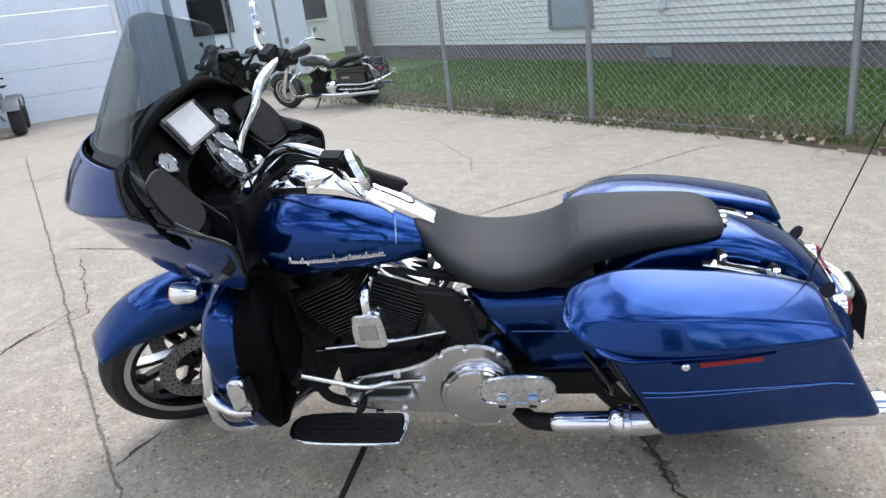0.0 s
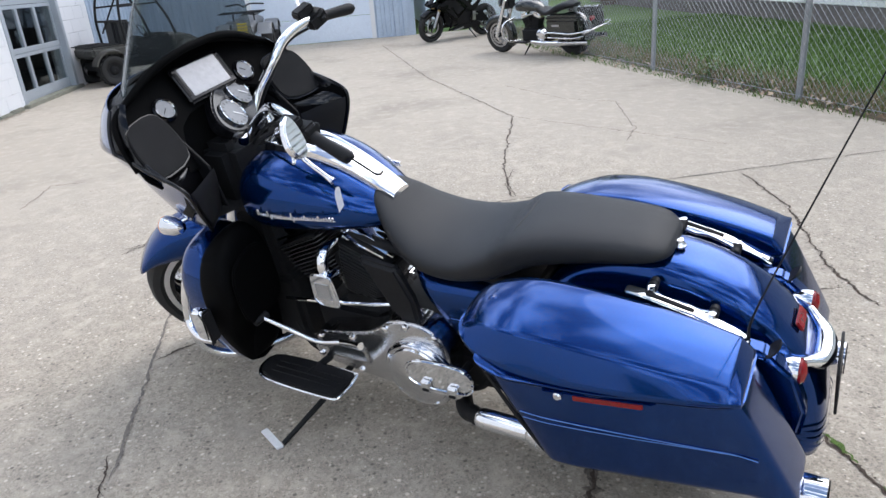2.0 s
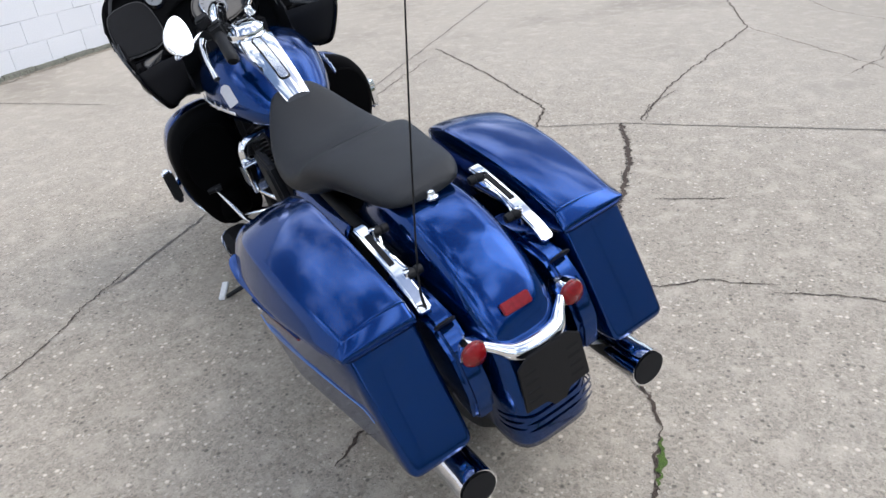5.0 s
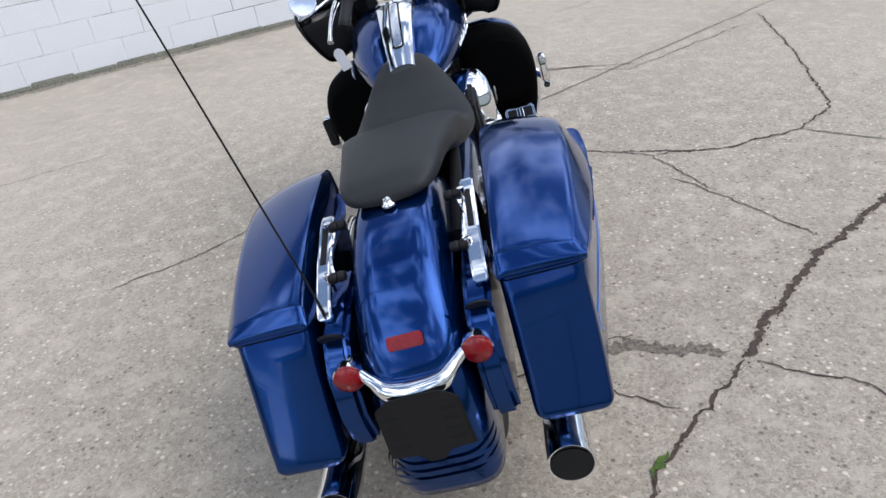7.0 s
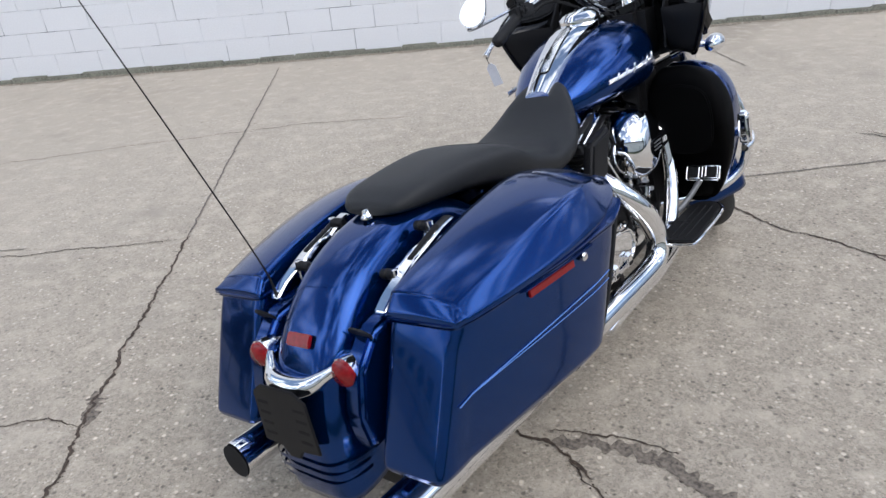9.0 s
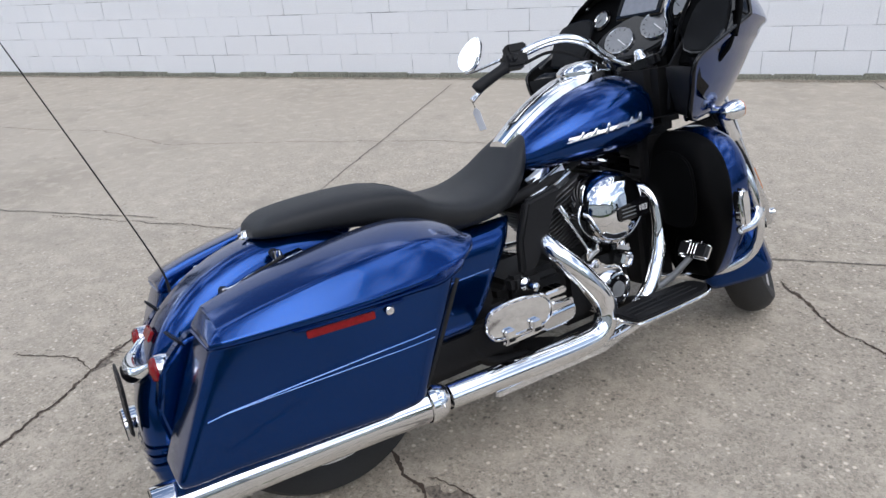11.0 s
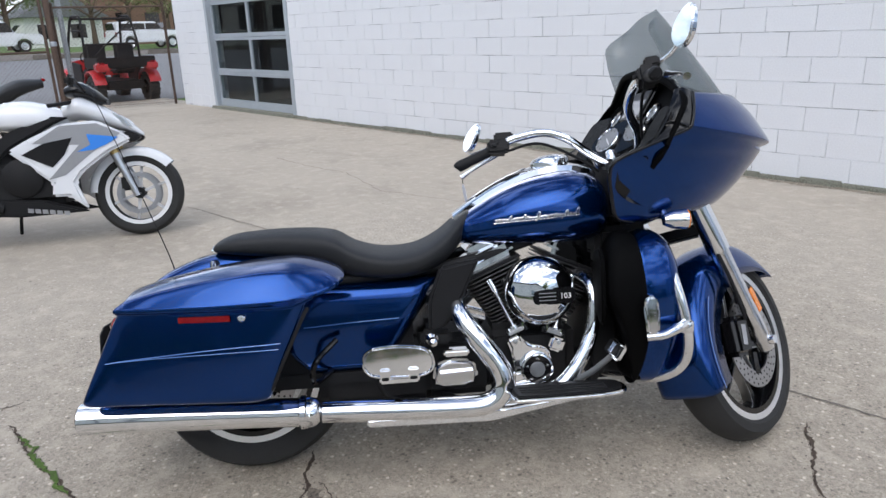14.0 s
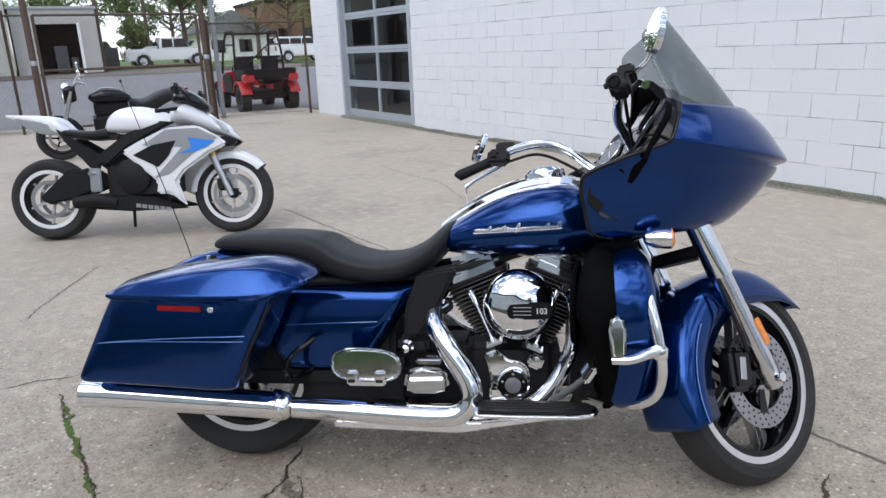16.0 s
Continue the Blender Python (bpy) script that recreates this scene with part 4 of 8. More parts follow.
part("timer_ring", lathe([(0.0435, -0.017), (0.0435, -0.0205), (0.025, -0.0205), (0.025, -0.017)], 40, "y", TIMER), BLACKGLOSS, engine)
part("timer_cap", lathe([(0.0245, -0.017), (0.0245, -0.023), (0.021, -0.0245), (0.001, -0.0235)], 32, "y", TIMER), GREYMETAL, engine, "dull metal timer cap")
for i in range(5):
    a = 2 * math.pi * i / 5 + math.pi / 2
    part("timer_bolt", lathe([(0.005, -0.019), (0.005, -0.024), (0.001, -0.0245)], 8, "y", (TIMER[0] + 0.034 * math.cos(a), TIMER[1], TIMER[2] + 0.034 * math.sin(a))), CHROME, engine)
part("oil_filter", lathe([(0.001, 0.07), (0.036, 0.068), (0.042, 0.06), (0.042, -0.02), (0.001, -0.02)], 24, "x", (1.03, -0.02, 0.28)), CHROME, engine)
air = at_bike("air_cleaner", lathe([(0.090, 0.09), (0.106, 0.085), (0.111, 0.05), (0.110, 0.02), (0.100, -0.008), (0.077, -0.027), (0.043, -0.036), (0.001, -0.038)], 56, "y", (0.902, -0.195, 0.553)), CHROME, "round polished chrome air cleaner")
part("insert", slab(softened([(-0.036, -0.016), (-0.022, -0.026), (0.088, -0.026), (0.098, -0.016), (0.098, 0.016), (0.088, 0.026), (-0.022, 0.026), (-0.036, 0.016)], 1), -0.045, pose(0.902, -0.190, 0.546, 0, -1, 0), 0.006, 2), BLACKGLOSS, air, "black air cleaner insert with number")
for k in range(3):
    part("insert_rib", tube([(0.885, -0.2358, 0.535 + k * 0.011), (0.938, -0.2358, 0.535 + k * 0.011)], 0.0018, 4, 6), GREYMETAL, air)
part("number", text_mesh("103", 0.024, 0.0008), WHITE, air, "white engine size number", pose(0.968, -0.2362, 0.546, 90, 0, 0))
part("backing_plate", lathe([(0.001, 0.0), (0.09, 0.0), (0.09, -0.02), (0.001, -0.02)], 32, "y", (0.902, -0.10, 0.553)), MATTE, air)
at_bike("intake", tube([(0.865, -0.16, 0.56), (0.865, -0.05, 0.56), (0.865, 0.08, 0.57)], 0.035, 8, 14), MATTE)
trans = at_bike("transmission_cover", slab([(0.545, 0.30), (0.565, 0.285), (0.66, 0.285), (0.685, 0.30), (0.69, 0.335), (0.67, 0.365), (0.60, 0.372), (0.555, 0.355)], -0.06, pose(0, -0.17, 0), 0.018, 3), POLISHED, "chrome transmission side cover")
part("cover_rib", tube([(0.57, -0.231, 0.333), (0.67, -0.231, 0.336)], 0.006, 4, 8), CHROME, trans)
part("cover_top", box(0.585, 0.665, -0.22, -0.17, 0.375, 0.395, 0.006), CHROME, trans)
at_bike("rear_master_cylinder", box(0.52, 0.62, -0.17, -0.12, 0.40, 0.45, 0.012), MATTE)
at_bike("vent_bolt", lathe([(0.001, -0.04), (0.012, -0.035), (0.016, -0.02), (0.010, 0), (0.02, 0.01), (0.02, 0.03)], 14, "y", (0.555, -0.19, 0.425)), CHROME)

# primary side
prim = at_bike("primary_cover", slab(softened([(0.452, 0.31), (0.462, 0.43), (0.520, 0.485), (0.640, 0.482), (0.700, 0.425), (0.80, 0.395), (0.93, 0.375), (0.985, 0.33), (0.960, 0.255), (0.80, 0.232), (0.64, 0.222), (0.52, 0.225)], 2), 0.085, pose(0, 0.12, 0), 0.028, 5), POLISHED, "polished chrome primary cover")
part("derby_cover", lathe([(0.116, 0.0), (0.116, 0.014), (0.108, 0.024), (0.100, 0.022), (0.096, 0.028), (0.06, 0.034), (0.001, 0.036)], 56, "y", (0.562, 0.206, 0.312)), POLISHED, prim, "round chrome clutch cover")
for i in range(5):
    a = 2 * math.pi * i / 5 + 0.5
    part("cover_bolt", lathe([(0.006, 0), (0.006, 0.006), (0.001, 0.007)], 10, "y", (0.562 + 0.104 * math.cos(a), 0.228, 0.312 + 0.104 * math.sin(a))), CHROME, prim)
for x, z in ((0.49, 0.452), (0.585, 0.468), (0.66, 0.445), (0.80, 0.378), (0.93, 0.355), (0.95, 0.28), (0.80, 0.248)):
    part("case_bolt", lathe([(0.011, 0), (0.011, 0.008), (0.006, 0.012), (0.001, 0.012)], 12, "y", (x, 0.203, z)), CHROME, prim)
part("inspection_cover", slab([(0.745, 0.29), (0.80, 0.268), (0.90, 0.275), (0.915, 0.32), (0.87, 0.345), (0.76, 0.345)], 0.012, pose(0, 0.203, 0), 0.006), POLISHED, prim)
horn = at_bike("horn_cover", slab(softened([(0.808, 0.490), (0.892, 0.490), (0.900, 0.510), (0.893, 0.596), (0.880, 0.606), (0.820, 0.606), (0.806, 0.594), (0.800, 0.510)], 1), 0.050, pose(0, 0.165, 0), 0.012, 3), CHROME, "chrome horn cover")
part("face", slab([(0.822, 0.520), (0.878, 0.520), (0.876, 0.575), (0.824, 0.575)], 0.003, pose(0, 0.2145, 0), 0.0012), ALU, horn)
part("horn_bracket", tube([(0.85, 0.10, 0.66), (0.85, 0.165, 0.655), (0.85, 0.188, 0.625), (0.85, 0.190, 0.59)], [0.012, 0.018, 0.020, 0.016], 14, 12), CHROME, horn)
at_bike("shift_rod", tube([(1.02, 0.21, 0.49), (0.80, 0.20, 0.505), (0.62, 0.17, 0.515)], 0.006, 8, 8), CHROME)
lever = at_bike("shift_lever", tube([(0.80, 0.255, 0.40), (0.88, 0.27, 0.395), (0.96, 0.285, 0.43), (1.05, 0.30, 0.47)], [0.010, 0.008, 0.008, 0.007], 16, 10), CHROME, "chrome heel and toe shifter")
part("heel_pedal", tube([(0.80, 0.255, 0.40), (0.74, 0.27, 0.42), (0.70, 0.28, 0.43)], [0.010, 0.008, 0.012], 10, 10), CHROME, lever)
part("toe_rubber", tube([(1.05, 0.28, 0.47), (1.055, 0.33, 0.47)], 0.012, 4, 12), BLACK, lever)

# rider boards, passenger boards, brake pedal, stand
board = softened([(0.770, -0.058), (0.80, -0.066), (1.06, -0.064), (1.125, -0.045), (1.130, 0.020), (1.09, 0.058), (1.0, 0.066), (0.80, 0.066), (0.770, 0.055)], 1)
for s in (-1, 1):
    m = pose(0, s * 0.305, 0.268, 0, 0, 0) @ pose(0, 0, 0, -90, 0, 0)
    b = at_bike("floorboard", slab([(x, s * y) for x, y in board][::s], 0.012, m @ pose(0, -0.006, 0), 0.004), CHROME, "chrome-edged rider floorboard with rubber mat")
    part("mat", slab([(0.92 + (x - 0.92) * 0.93, s * y * 0.86) for x, y in board][::s], 0.010, m @ pose(0, -0.013, 0), 0.004), BLACK, b, "black ribbed rubber mat")
    for k in range(3):
        part("rib", tube([(0.80, s * (0.285 + k * 0.022), 0.282), (1.06, s * (0.285 + k * 0.022), 0.282)], 0.0025, 6, 6), BLACK, b)
    part("hanger", tube([(0.93, s * 0.12, 0.22), (0.93, s * 0.2, 0.26), (0.93, s * 0.30, 0.275)], 0.012, 8, 10), MATTE, b)
    pb = at_bike("passenger_board", slab(softened([(0.338, 0.400), (0.345, 0.366), (0.375, 0.348), (0.50, 0.342), (0.542, 0.356), (0.552, 0.388), (0.535, 0.424), (0.48, 0.438), (0.40, 0.440), (0.352, 0.430)], 1), s * 0.016, pose(0, s * 0.270, 0), 0.006, 3), CHROME, "chrome passenger floorboard folded upright")
    part("rim", tube([(x, s * 0.2875, z) for x, z in softened([(0.338, 0.400), (0.345, 0.366), (0.375, 0.348), (0.50, 0.342), (0.542, 0.356), (0.552, 0.388), (0.535, 0.424), (0.48, 0.438), (0.40, 0.440), (0.352, 0.430)], 1) + [(0.344, 0.3915)]], 0.0035, 80, 6), CHROME, pb)
    part("pivot", box(0.385, 0.505, s * 0.258, s * 0.290, 0.326, 0.346, 0.006), CHROME, pb)
    for x in (0.388, 0.472):
        part("hinge", box(x, x + 0.030, s * 0.284, s * 0.300, 0.334, 0.372, 0.004), CHROME, pb)
        part("hinge_pin", box(x + 0.004, x + 0.026, s * 0.2985, s * 0.3025, 0.340, 0.350, 0.002), BLACK, pb)
    part("mount", tube([(0.44, s * 0.13, 0.31), (0.44, s * 0.21, 0.32), (0.445, s * 0.268, 0.345)], 0.013, 8, 10), MATTE, pb)
pedal = at_bike("brake_pedal", tube([(0.97, -0.20, 0.26), (1.03, -0.25, 0.30), (1.10, -0.295, 0.372)], [0.011, 0.010, 0.009], 12, 10), GREYMETAL, "brake pedal with a wide pad")
PAD = pose(1.098, -0.298, 0.386, 0, -56, 0)
part("pad_rim", box(-0.027, 0.027, -0.055, 0.055, -0.012, 0.006, 0.006, 2, PAD), CHROME, pedal)
part("pad", box(-0.023, 0.023, -0.051, 0.051, -0.008, 0.010, 0.005, 2, PAD), BLACK, pedal, "black brake pad with chrome bars")
for k in (-1, 0, 1):
    part("pad_bar", box(-0.017, 0.017, -0.002, 0.002, 0.009, 0.0115, 0.001, 1, PAD @ pose(0, k * 0.011, 0)), CHROME, pedal)
stand = at_bike("side_stand", tube([(0.90, 0.13, 0.19), (0.93, 0.24, 0.150), (0.965, 0.36, 0.112), (0.985, 0.445, 0.092)], [0.012, 0.010, 0.009, 0.008], 16, 10), MATTE, "side stand with flat steel foot")
part("foot", moved(box(-0.062, 0.062, -0.012, 0.012, -0.004, 0.006, 0.003), pose(0, 0, 0, LEAN, 0, 0) @ pose(1.035, 0.452, 0.006, 0, 0, -22)), WHITE, stand, "bright flat stand foot")

# lower fairings, engine guard, highway pegs
def lower_shell(x0, x1, grow, foot=0.0):
    rows = []
    for z, a, b, y0, y1, p in spline([(0.270, 0.06, 0.10, 0.17, 0.28, 3), (0.30, 0.03, 0.15, 0.15, 0.325, 4), (0.40, 0.0, 0.20, 0.14, 0.366, 4.5), (0.52, 0.0, 0.215, 0.14, 0.388, 4.5), (0.62, 0.0, 0.21, 0.14, 0.384, 4), (0.69, 0.02, 0.185, 0.15, 0.352, 3.4), (0.722, 0.05, 0.15, 0.17, 0.305, 3), (0.735, 0.08, 0.12, 0.19, 0.26, 3)], 30):
        a += foot * min(1.0, max(0.0, (0.56 - z) / 0.12))
        xa, xb = x0 + (x1 - x0) * a / 0.215, x0 + (x1 - x0) * b / 0.215
        ring = rounded(xa, xb, y0 - grow, y1 + grow, z, max(p, 2.6), 40)
        ring[:, 0] -= 0.22 * np.clip(ring[:, 1] - 0.22, 0, 1)
        rows.append(ring)
    return rings("lower", rows)


for s, flip in ((1, lambda m: m), (-1, mirrored)):
    low = at_bike("lower_fairing", flip(lower_shell(1.145, 1.315, 0.0)), BLUE, "blue and black leg shield")
    part("pocket", flip(lower_shell(1.085, 1.228, 0.005, 0.085)), DASH, low, "black storage pocket")
    part("lower_bowl", flip(loft([(1.122, 0.250, 0.350, 0.035, 0.030, 0.030, 2.4), (1.130, 0.252, 0.350, 0.056, 0.055, 0.050, 2.6), (1.15, 0.256, 0.350, 0.070, 0.075, 0.068, 3.0), (1.18, 0.258, 0.352, 0.074, 0.078, 0.072, 3.0), (1.215, 0.255, 0.360, 0.058, 0.055, 0.060, 2.4)], 20, 28)), DASH, low, "black bowl-shaped lower cover")
    door = slab(softened([(0.165, 0.50), (0.20, 0.46), (0.32, 0.46), (0.362, 0.50), (0.365, 0.62), (0.335, 0.682), (0.23, 0.695), (0.17, 0.66)], 2), 0.014, pose(1.092, 0, 0, 0, 0, 90), 0.005, 3)
    for v in door.vertices:
        v.co.x -= 0.22 * max(0.0, v.co.y - 0.22) + 0.006
    part("pocket_door", flip(door), DASH, low)
    at_bike("engine_guard", flip(tube([(1.19, 0.10, 0.655), (1.225, 0.26, 0.655), (1.245, 0.340, 0.635), (1.262, 0.374, 0.57), (1.280, 0.386, 0.48), (1.288, 0.384, 0.40), (1.275, 0.362, 0.335), (1.228, 0.31, 0.292), (1.17, 0.22, 0.272), (1.12, 0.12, 0.262)], 0.0155, 70, 14)), CHROME, "chrome engine guard")
    slim = 1.0 if s > 0 else 0.72
    peg = at_bike("highway_peg", flip(slab([(x * slim, z) for x, z in ((-0.029, -0.055), (0.024, -0.055), (0.031, 0.02), (0.021, 0.055), (-0.018, 0.060), (-0.034, 0.032))], 0.034, pose(1.165, 0.405, 0.512, 0, -4, 0), 0.009, 3)), CHROME, "folded chrome highway peg")
    if s > 0:
        part("pad", box(1.124, 1.136, 0.404, 0.440, 0.460, 0.568, 0.005), BLACK, peg, "black rubber peg pad")
    part("arm", flip(tube([(1.150, 0.42, 0.448), (1.20, 0.425, 0.452), (1.245, 0.410, 0.465), (1.276, 0.388, 0.470)], [0.012, 0.013, 0.016, 0.019], 14, 12)), CHROME, peg)
    part("clamp", flip(lathe([(0.020, -0.016), (0.022, -0.010), (0.022, 0.010), (0.020, 0.016)], 16, "z", (1.282, 0.386, 0.462))), CHROME, peg)
    sg = at_bike("front_signal", flip(lathe([(0.001, -0.062), (0.016, -0.056), (0.027, -0.030), (0.030, 0.0), (0.030, 0.012), (0.001, 0.012)], 26, "x", (1.308, 0.305, 0.767))), CHROME, "chrome bullet turn signal")
    part("lens", flip(lathe([(0.029, 0.012), (0.029, 0.016), (0.02, 0.022), (0.001, 0.024)], 26, "x", (1.308, 0.305, 0.767))), AMBER, sg, "amber signal lens")
    part("stalk", flip(tube([(1.24, 0.18, 0.755), (1.26, 0.24, 0.775), (1.285, 0.290, 0.772)], 0.011, 10, 10)), CHROME, sg)

# fairing
# rows of the shell: rim x, rim z, half-width, nose x, nose z, share of the pointed plan
FAIR = ((1.165, 0.765, 0.285, 1.42, 0.772, 0.7), (1.105, 0.785, 0.318, 1.525, 0.786, 0.72), (1.080, 0.86, 0.352, 1.602, 0.842, 0.75), (1.072, 0.915, 0.368, 1.656, 0.90, 0.75), (1.090, 0.950, 0.376, 1.686, 0.938, 0.75), (1.180, 0.988, 0.380, 1.694, 0.956, 0.78), (1.285, 1.024, 0.374, 1.690, 0.964, 0.84), (1.304, 1.034, 0.377, 1.716, 0.973, 0.88), (1.310, 1.042, 0.376, 1.721, 0.984, 0.88), (1.322, 1.075, 0.362, 1.698, 1.02, 0.9), (1.332, 1.110, 0.340, 1.655, 1.08, 0.92), (1.340, 1.135, 0.318, 1.598, 1.135, 0.95))


def fairing_rows(inset=0.0, n=56, k=61, back=0.0):
    rows = []
    for xr, zr, w, xf, zf, share in spline(FAIR, n):
        ring = []
        for u in np.sin(np.linspace(-math.pi / 2, math.pi / 2, k)):
            f = 1 - share * abs(u) ** 2 - (1 - share) * abs(u) ** 8
            ring.append((xr - back + (xf - inset - xr + back) * f, (w - inset) * u, zr + (zf - zr) * f))
        rows.append(ring)
    return rows


outer = at_bike("fairing", rings("fairing", fairing_rows(), False, False), BLUE, "blue frame-mounted shark-nose fairing")
thick(outer, 0.004)
part("inner_fairing", rings("inner", fairing_rows(0.014, back=0.002), False, False), DASH, outer, "black inner fairing")
er = fairing_rows(0.004)
for side in (0, -1):
    part("edge_trim", tube([r[side] for r in er], 0.006, 90, 10), BLACKGLOSS, outer, "black edge trim")
floor_rows = [[(x, y, z) for y, z in ((-w, zz), (-w * 0.5, zz - 0.02), (0, zz - 0.03), (w * 0.5, zz - 0.02), (w, zz))] for x, w, zz in ((1.13, 0.25, 0.790), (1.22, 0.26, 0.792), (1.30, 0.22, 0.794), (1.38, 0.12, 0.80)) for z in (0,)]
# shelves between the rim and the panel, with rounded lips
for s in (-1, 1):
    shelf, flank = [], []
    for xr, zr, w, xf, zf, share in spline(FAIR, 56):
        zt = max(zr + 0.012, 0.925)
        inner_x, inner_y = 1.25 + (zt - 1.02) * 0.61 - 0.034, w - 0.022
        if zr > 0.90:
            shelf.append([(xr + (inner_x - xr) * f, s * (w - 0.004 + (inner_y - w) * f), zr + (zt - zr) * f + 0.010 * math.sin(math.pi * f)) for f in np.linspace(0, 1, 9)])
        if zr < 0.925:
            flank.append([(xr + 0.075 * f**1.5, s * (w - 0.004 + (0.205 - w) * f), zr + 0.006 * math.sin(math.pi * f)) for f in np.linspace(0, 1, 7)])
    part("rim_shelf", rings("shelf", shelf, False, False), BLACKGLOSS, outer, "gloss black shelf inside the rim")
    part("rim_flank", rings("flank", flank, False, False), BLACK, outer)
part("belly", rings("belly", floor_rows, False, False), MATTE, outer)
# face panel of the cockpit: one sloping plane with a dark opening for the dials
FACE_ROT = Matrix(((0, -0.8537, 0.5208, 0), (1, 0, 0, 0), (0, 0.5208, 0.8537, 0), (0, 0, 0, 1)))
FACE = Matrix.Translation((1.25, 0, 1.02)) @ FACE_ROT


def face_plan(points):
    return [(y, (z - 1.02) / 0.8537) for y, z in points]


def mirror_y(points):
    return [(-y, z) for y, z in points[::-1]]


rim_half = [(0.345, 0.925), (0.368, 0.96), (0.370, 1.02), (0.358, 1.075), (0.322, 1.12), (0.26, 1.152), (0.16, 1.192), (0.06, 1.208)]
hole_half = [(0.07, 1.058), (0.12, 1.052), (0.168, 1.03), (0.198, 0.985), (0.205, 0.925)]
panel = rim_half + mirror_y(rim_half) + mirror_y(hole_half) + hole_half
part("face_panel", slab(face_plan(panel), -0.018, FACE, 0.004, 2), DASH, outer, "black instrument panel")
grille_plan = softened([(0.205, 0.995), (0.228, 0.956), (0.345, 0.952), (0.372, 0.974), (0.368, 1.055), (0.345, 1.092), (0.250, 1.100), (0.215, 1.078)], 1)
for s, flip in ((1, lambda m: m), (-1, mirrored)):
    cy, cz = 0.285, 1.03
    surround = slab(face_plan([(cy + (y - cy) * 1.035, cz + (z - cz) * 1.05) for y, z in grille_plan]), 0.005, FACE, 0.002)
    mesh_panel = slab(face_plan(grille_plan), 0.009, FACE, 0.003)
    for v in list(surround.vertices) + list(mesh_panel.vertices):
        v.co.x -= 0.17 * max(0.0, v.co.y - 0.19) + 0.002
    part("speaker_rim", flip(surround), BLACKGLOSS, outer)
    part("speaker_grille", flip(mesh_panel), GRILLE, outer, "dark mesh speaker grille")
    gg = Matrix.Translation((1.286, s * (0.184 if s > 0 else 0.150), 1.090)) @ pose(0, 0, 0, 0, -58.6, 0)
    part("small_gauge_bezel", moved(lathe([(0.027, -0.012), (0.030, 0.004), (0.0285, 0.006), (0.0265, 0.003)], 28, "z"), gg), CHROME, outer, "chrome gauge bezel")
    part("small_gauge_face", moved(lathe([(0.001, 0.002), (0.026, 0.002), (0.026, -0.012), (0.001, -0.012)], 28, "z"), gg), DIAL, outer, "small gauge face, reflection painted in as grey")
    part("small_gauge_needle", moved(box(-0.001, 0.001, -0.003, 0.018, 0.002, 0.0035, 0, 1, pose(0, 0, 0, 0, 0, 40 * s)), gg), BLACK, outer)
    part("small_gauge_cup", moved(lathe([(0.034, -0.03), (0.038, 0.0), (0.034, 0.004), (0.030, 0.0)], 28, "z"), gg), BLACKGLOSS, outer)
    # storage lid below the speaker
    ledge = []
    for back, lip in zip(spline([(1.236, 0.195, 0.965), (1.206, 0.235, 0.944), (1.193, 0.30, 0.942), (1.186, 0.345, 0.944), (1.186, 0.366, 0.954)], 24), spline([(1.205, 0.203, 0.885), (1.172, 0.280, 0.884), (1.122, 0.332, 0.894), (1.078, 0.352, 0.912), (1.088, 0.366, 0.938)], 24)):
        b, l = Vector(back), Vector(lip)
        ledge.append([tuple(b.lerp(l, f) + Vector((0, 0, 0.012 * math.sin(math.pi * f) ** 0.7))) for f in np.linspace(0, 0.96, 8)] + [tuple(l + Vector(d)) for d in ((0, 0, -0.006), (0.006, 0, -0.016), (0.012, -0.002, -0.045), (0.045, -0.004, -0.075))])
    part("storage_lid", flip(rings("ledge", ledge, False, False)), BLACKGLOSS, outer, "gloss black storage lid below the speaker")
    part("cave_side", slab([(1.14, 0.80), (1.30, 0.80), (1.33, 1.05), (1.23, 1.0), (1.16, 0.93)], s * 0.008, pose(0, s * 0.200, 0), 0.002), BLACK, outer)
part("cave_back", box(1.335, 1.345, -0.21, 0.21, 0.80, 1.08), MATTE, outer)
visor = [(1.235, 0.376, 0.985), (1.272, 0.368, 1.055), (1.305, 0.338, 1.112), (1.305, 0.270, 1.152), (1.295, 0.170, 1.198), (1.280, 0.08, 1.222), (1.278, 0.0, 1.226)]
part("dash_cowl", tube(visor + [(x, -y, z) for x, y, z in visor[-2::-1]], [0.007, 0.008, 0.009, 0.010, 0.012, 0.012, 0.012, 0.012, 0.012, 0.010, 0.009, 0.008, 0.007], 60, 12), DASH, outer, "black visor over the panel")
deck = []
for x, w, zc, ze in ((1.285, 0.30, 1.232, 1.125), (1.33, 0.295, 1.222, 1.122), (1.39, 0.262, 1.195, 1.125), (1.45, 0.20, 1.160, 1.128), (1.49, 0.12, 1.132, 1.130)):
    deck.append([(x + 0.03 * abs(u) ** 2, u * w, zc + (ze - zc) * abs(u) ** 1.6) for u in np.linspace(-1, 1, 17)])
part("dash_deck", rings("deck", deck, False, False), BLACK, outer, "black deck behind the wind deflector")
sm = Matrix.Translation((1.302, 0.004, 1.124)) @ FACE_ROT
part("display_bezel", slab([(-0.100, -0.062), (0.100, -0.062), (0.100, 0.062), (-0.100, 0.062)], 0.016, sm @ pose(0, -0.004, 0), 0.008, 3), BLACKGLOSS, outer)
part("display", slab([(-0.076, -0.046), (0.076, -0.046), (0.076, 0.046), (-0.076, 0.046)], 0.003, sm @ pose(0, 0.0105, 0), 0.001), SCREEN, outer, "blank grey navigation display")
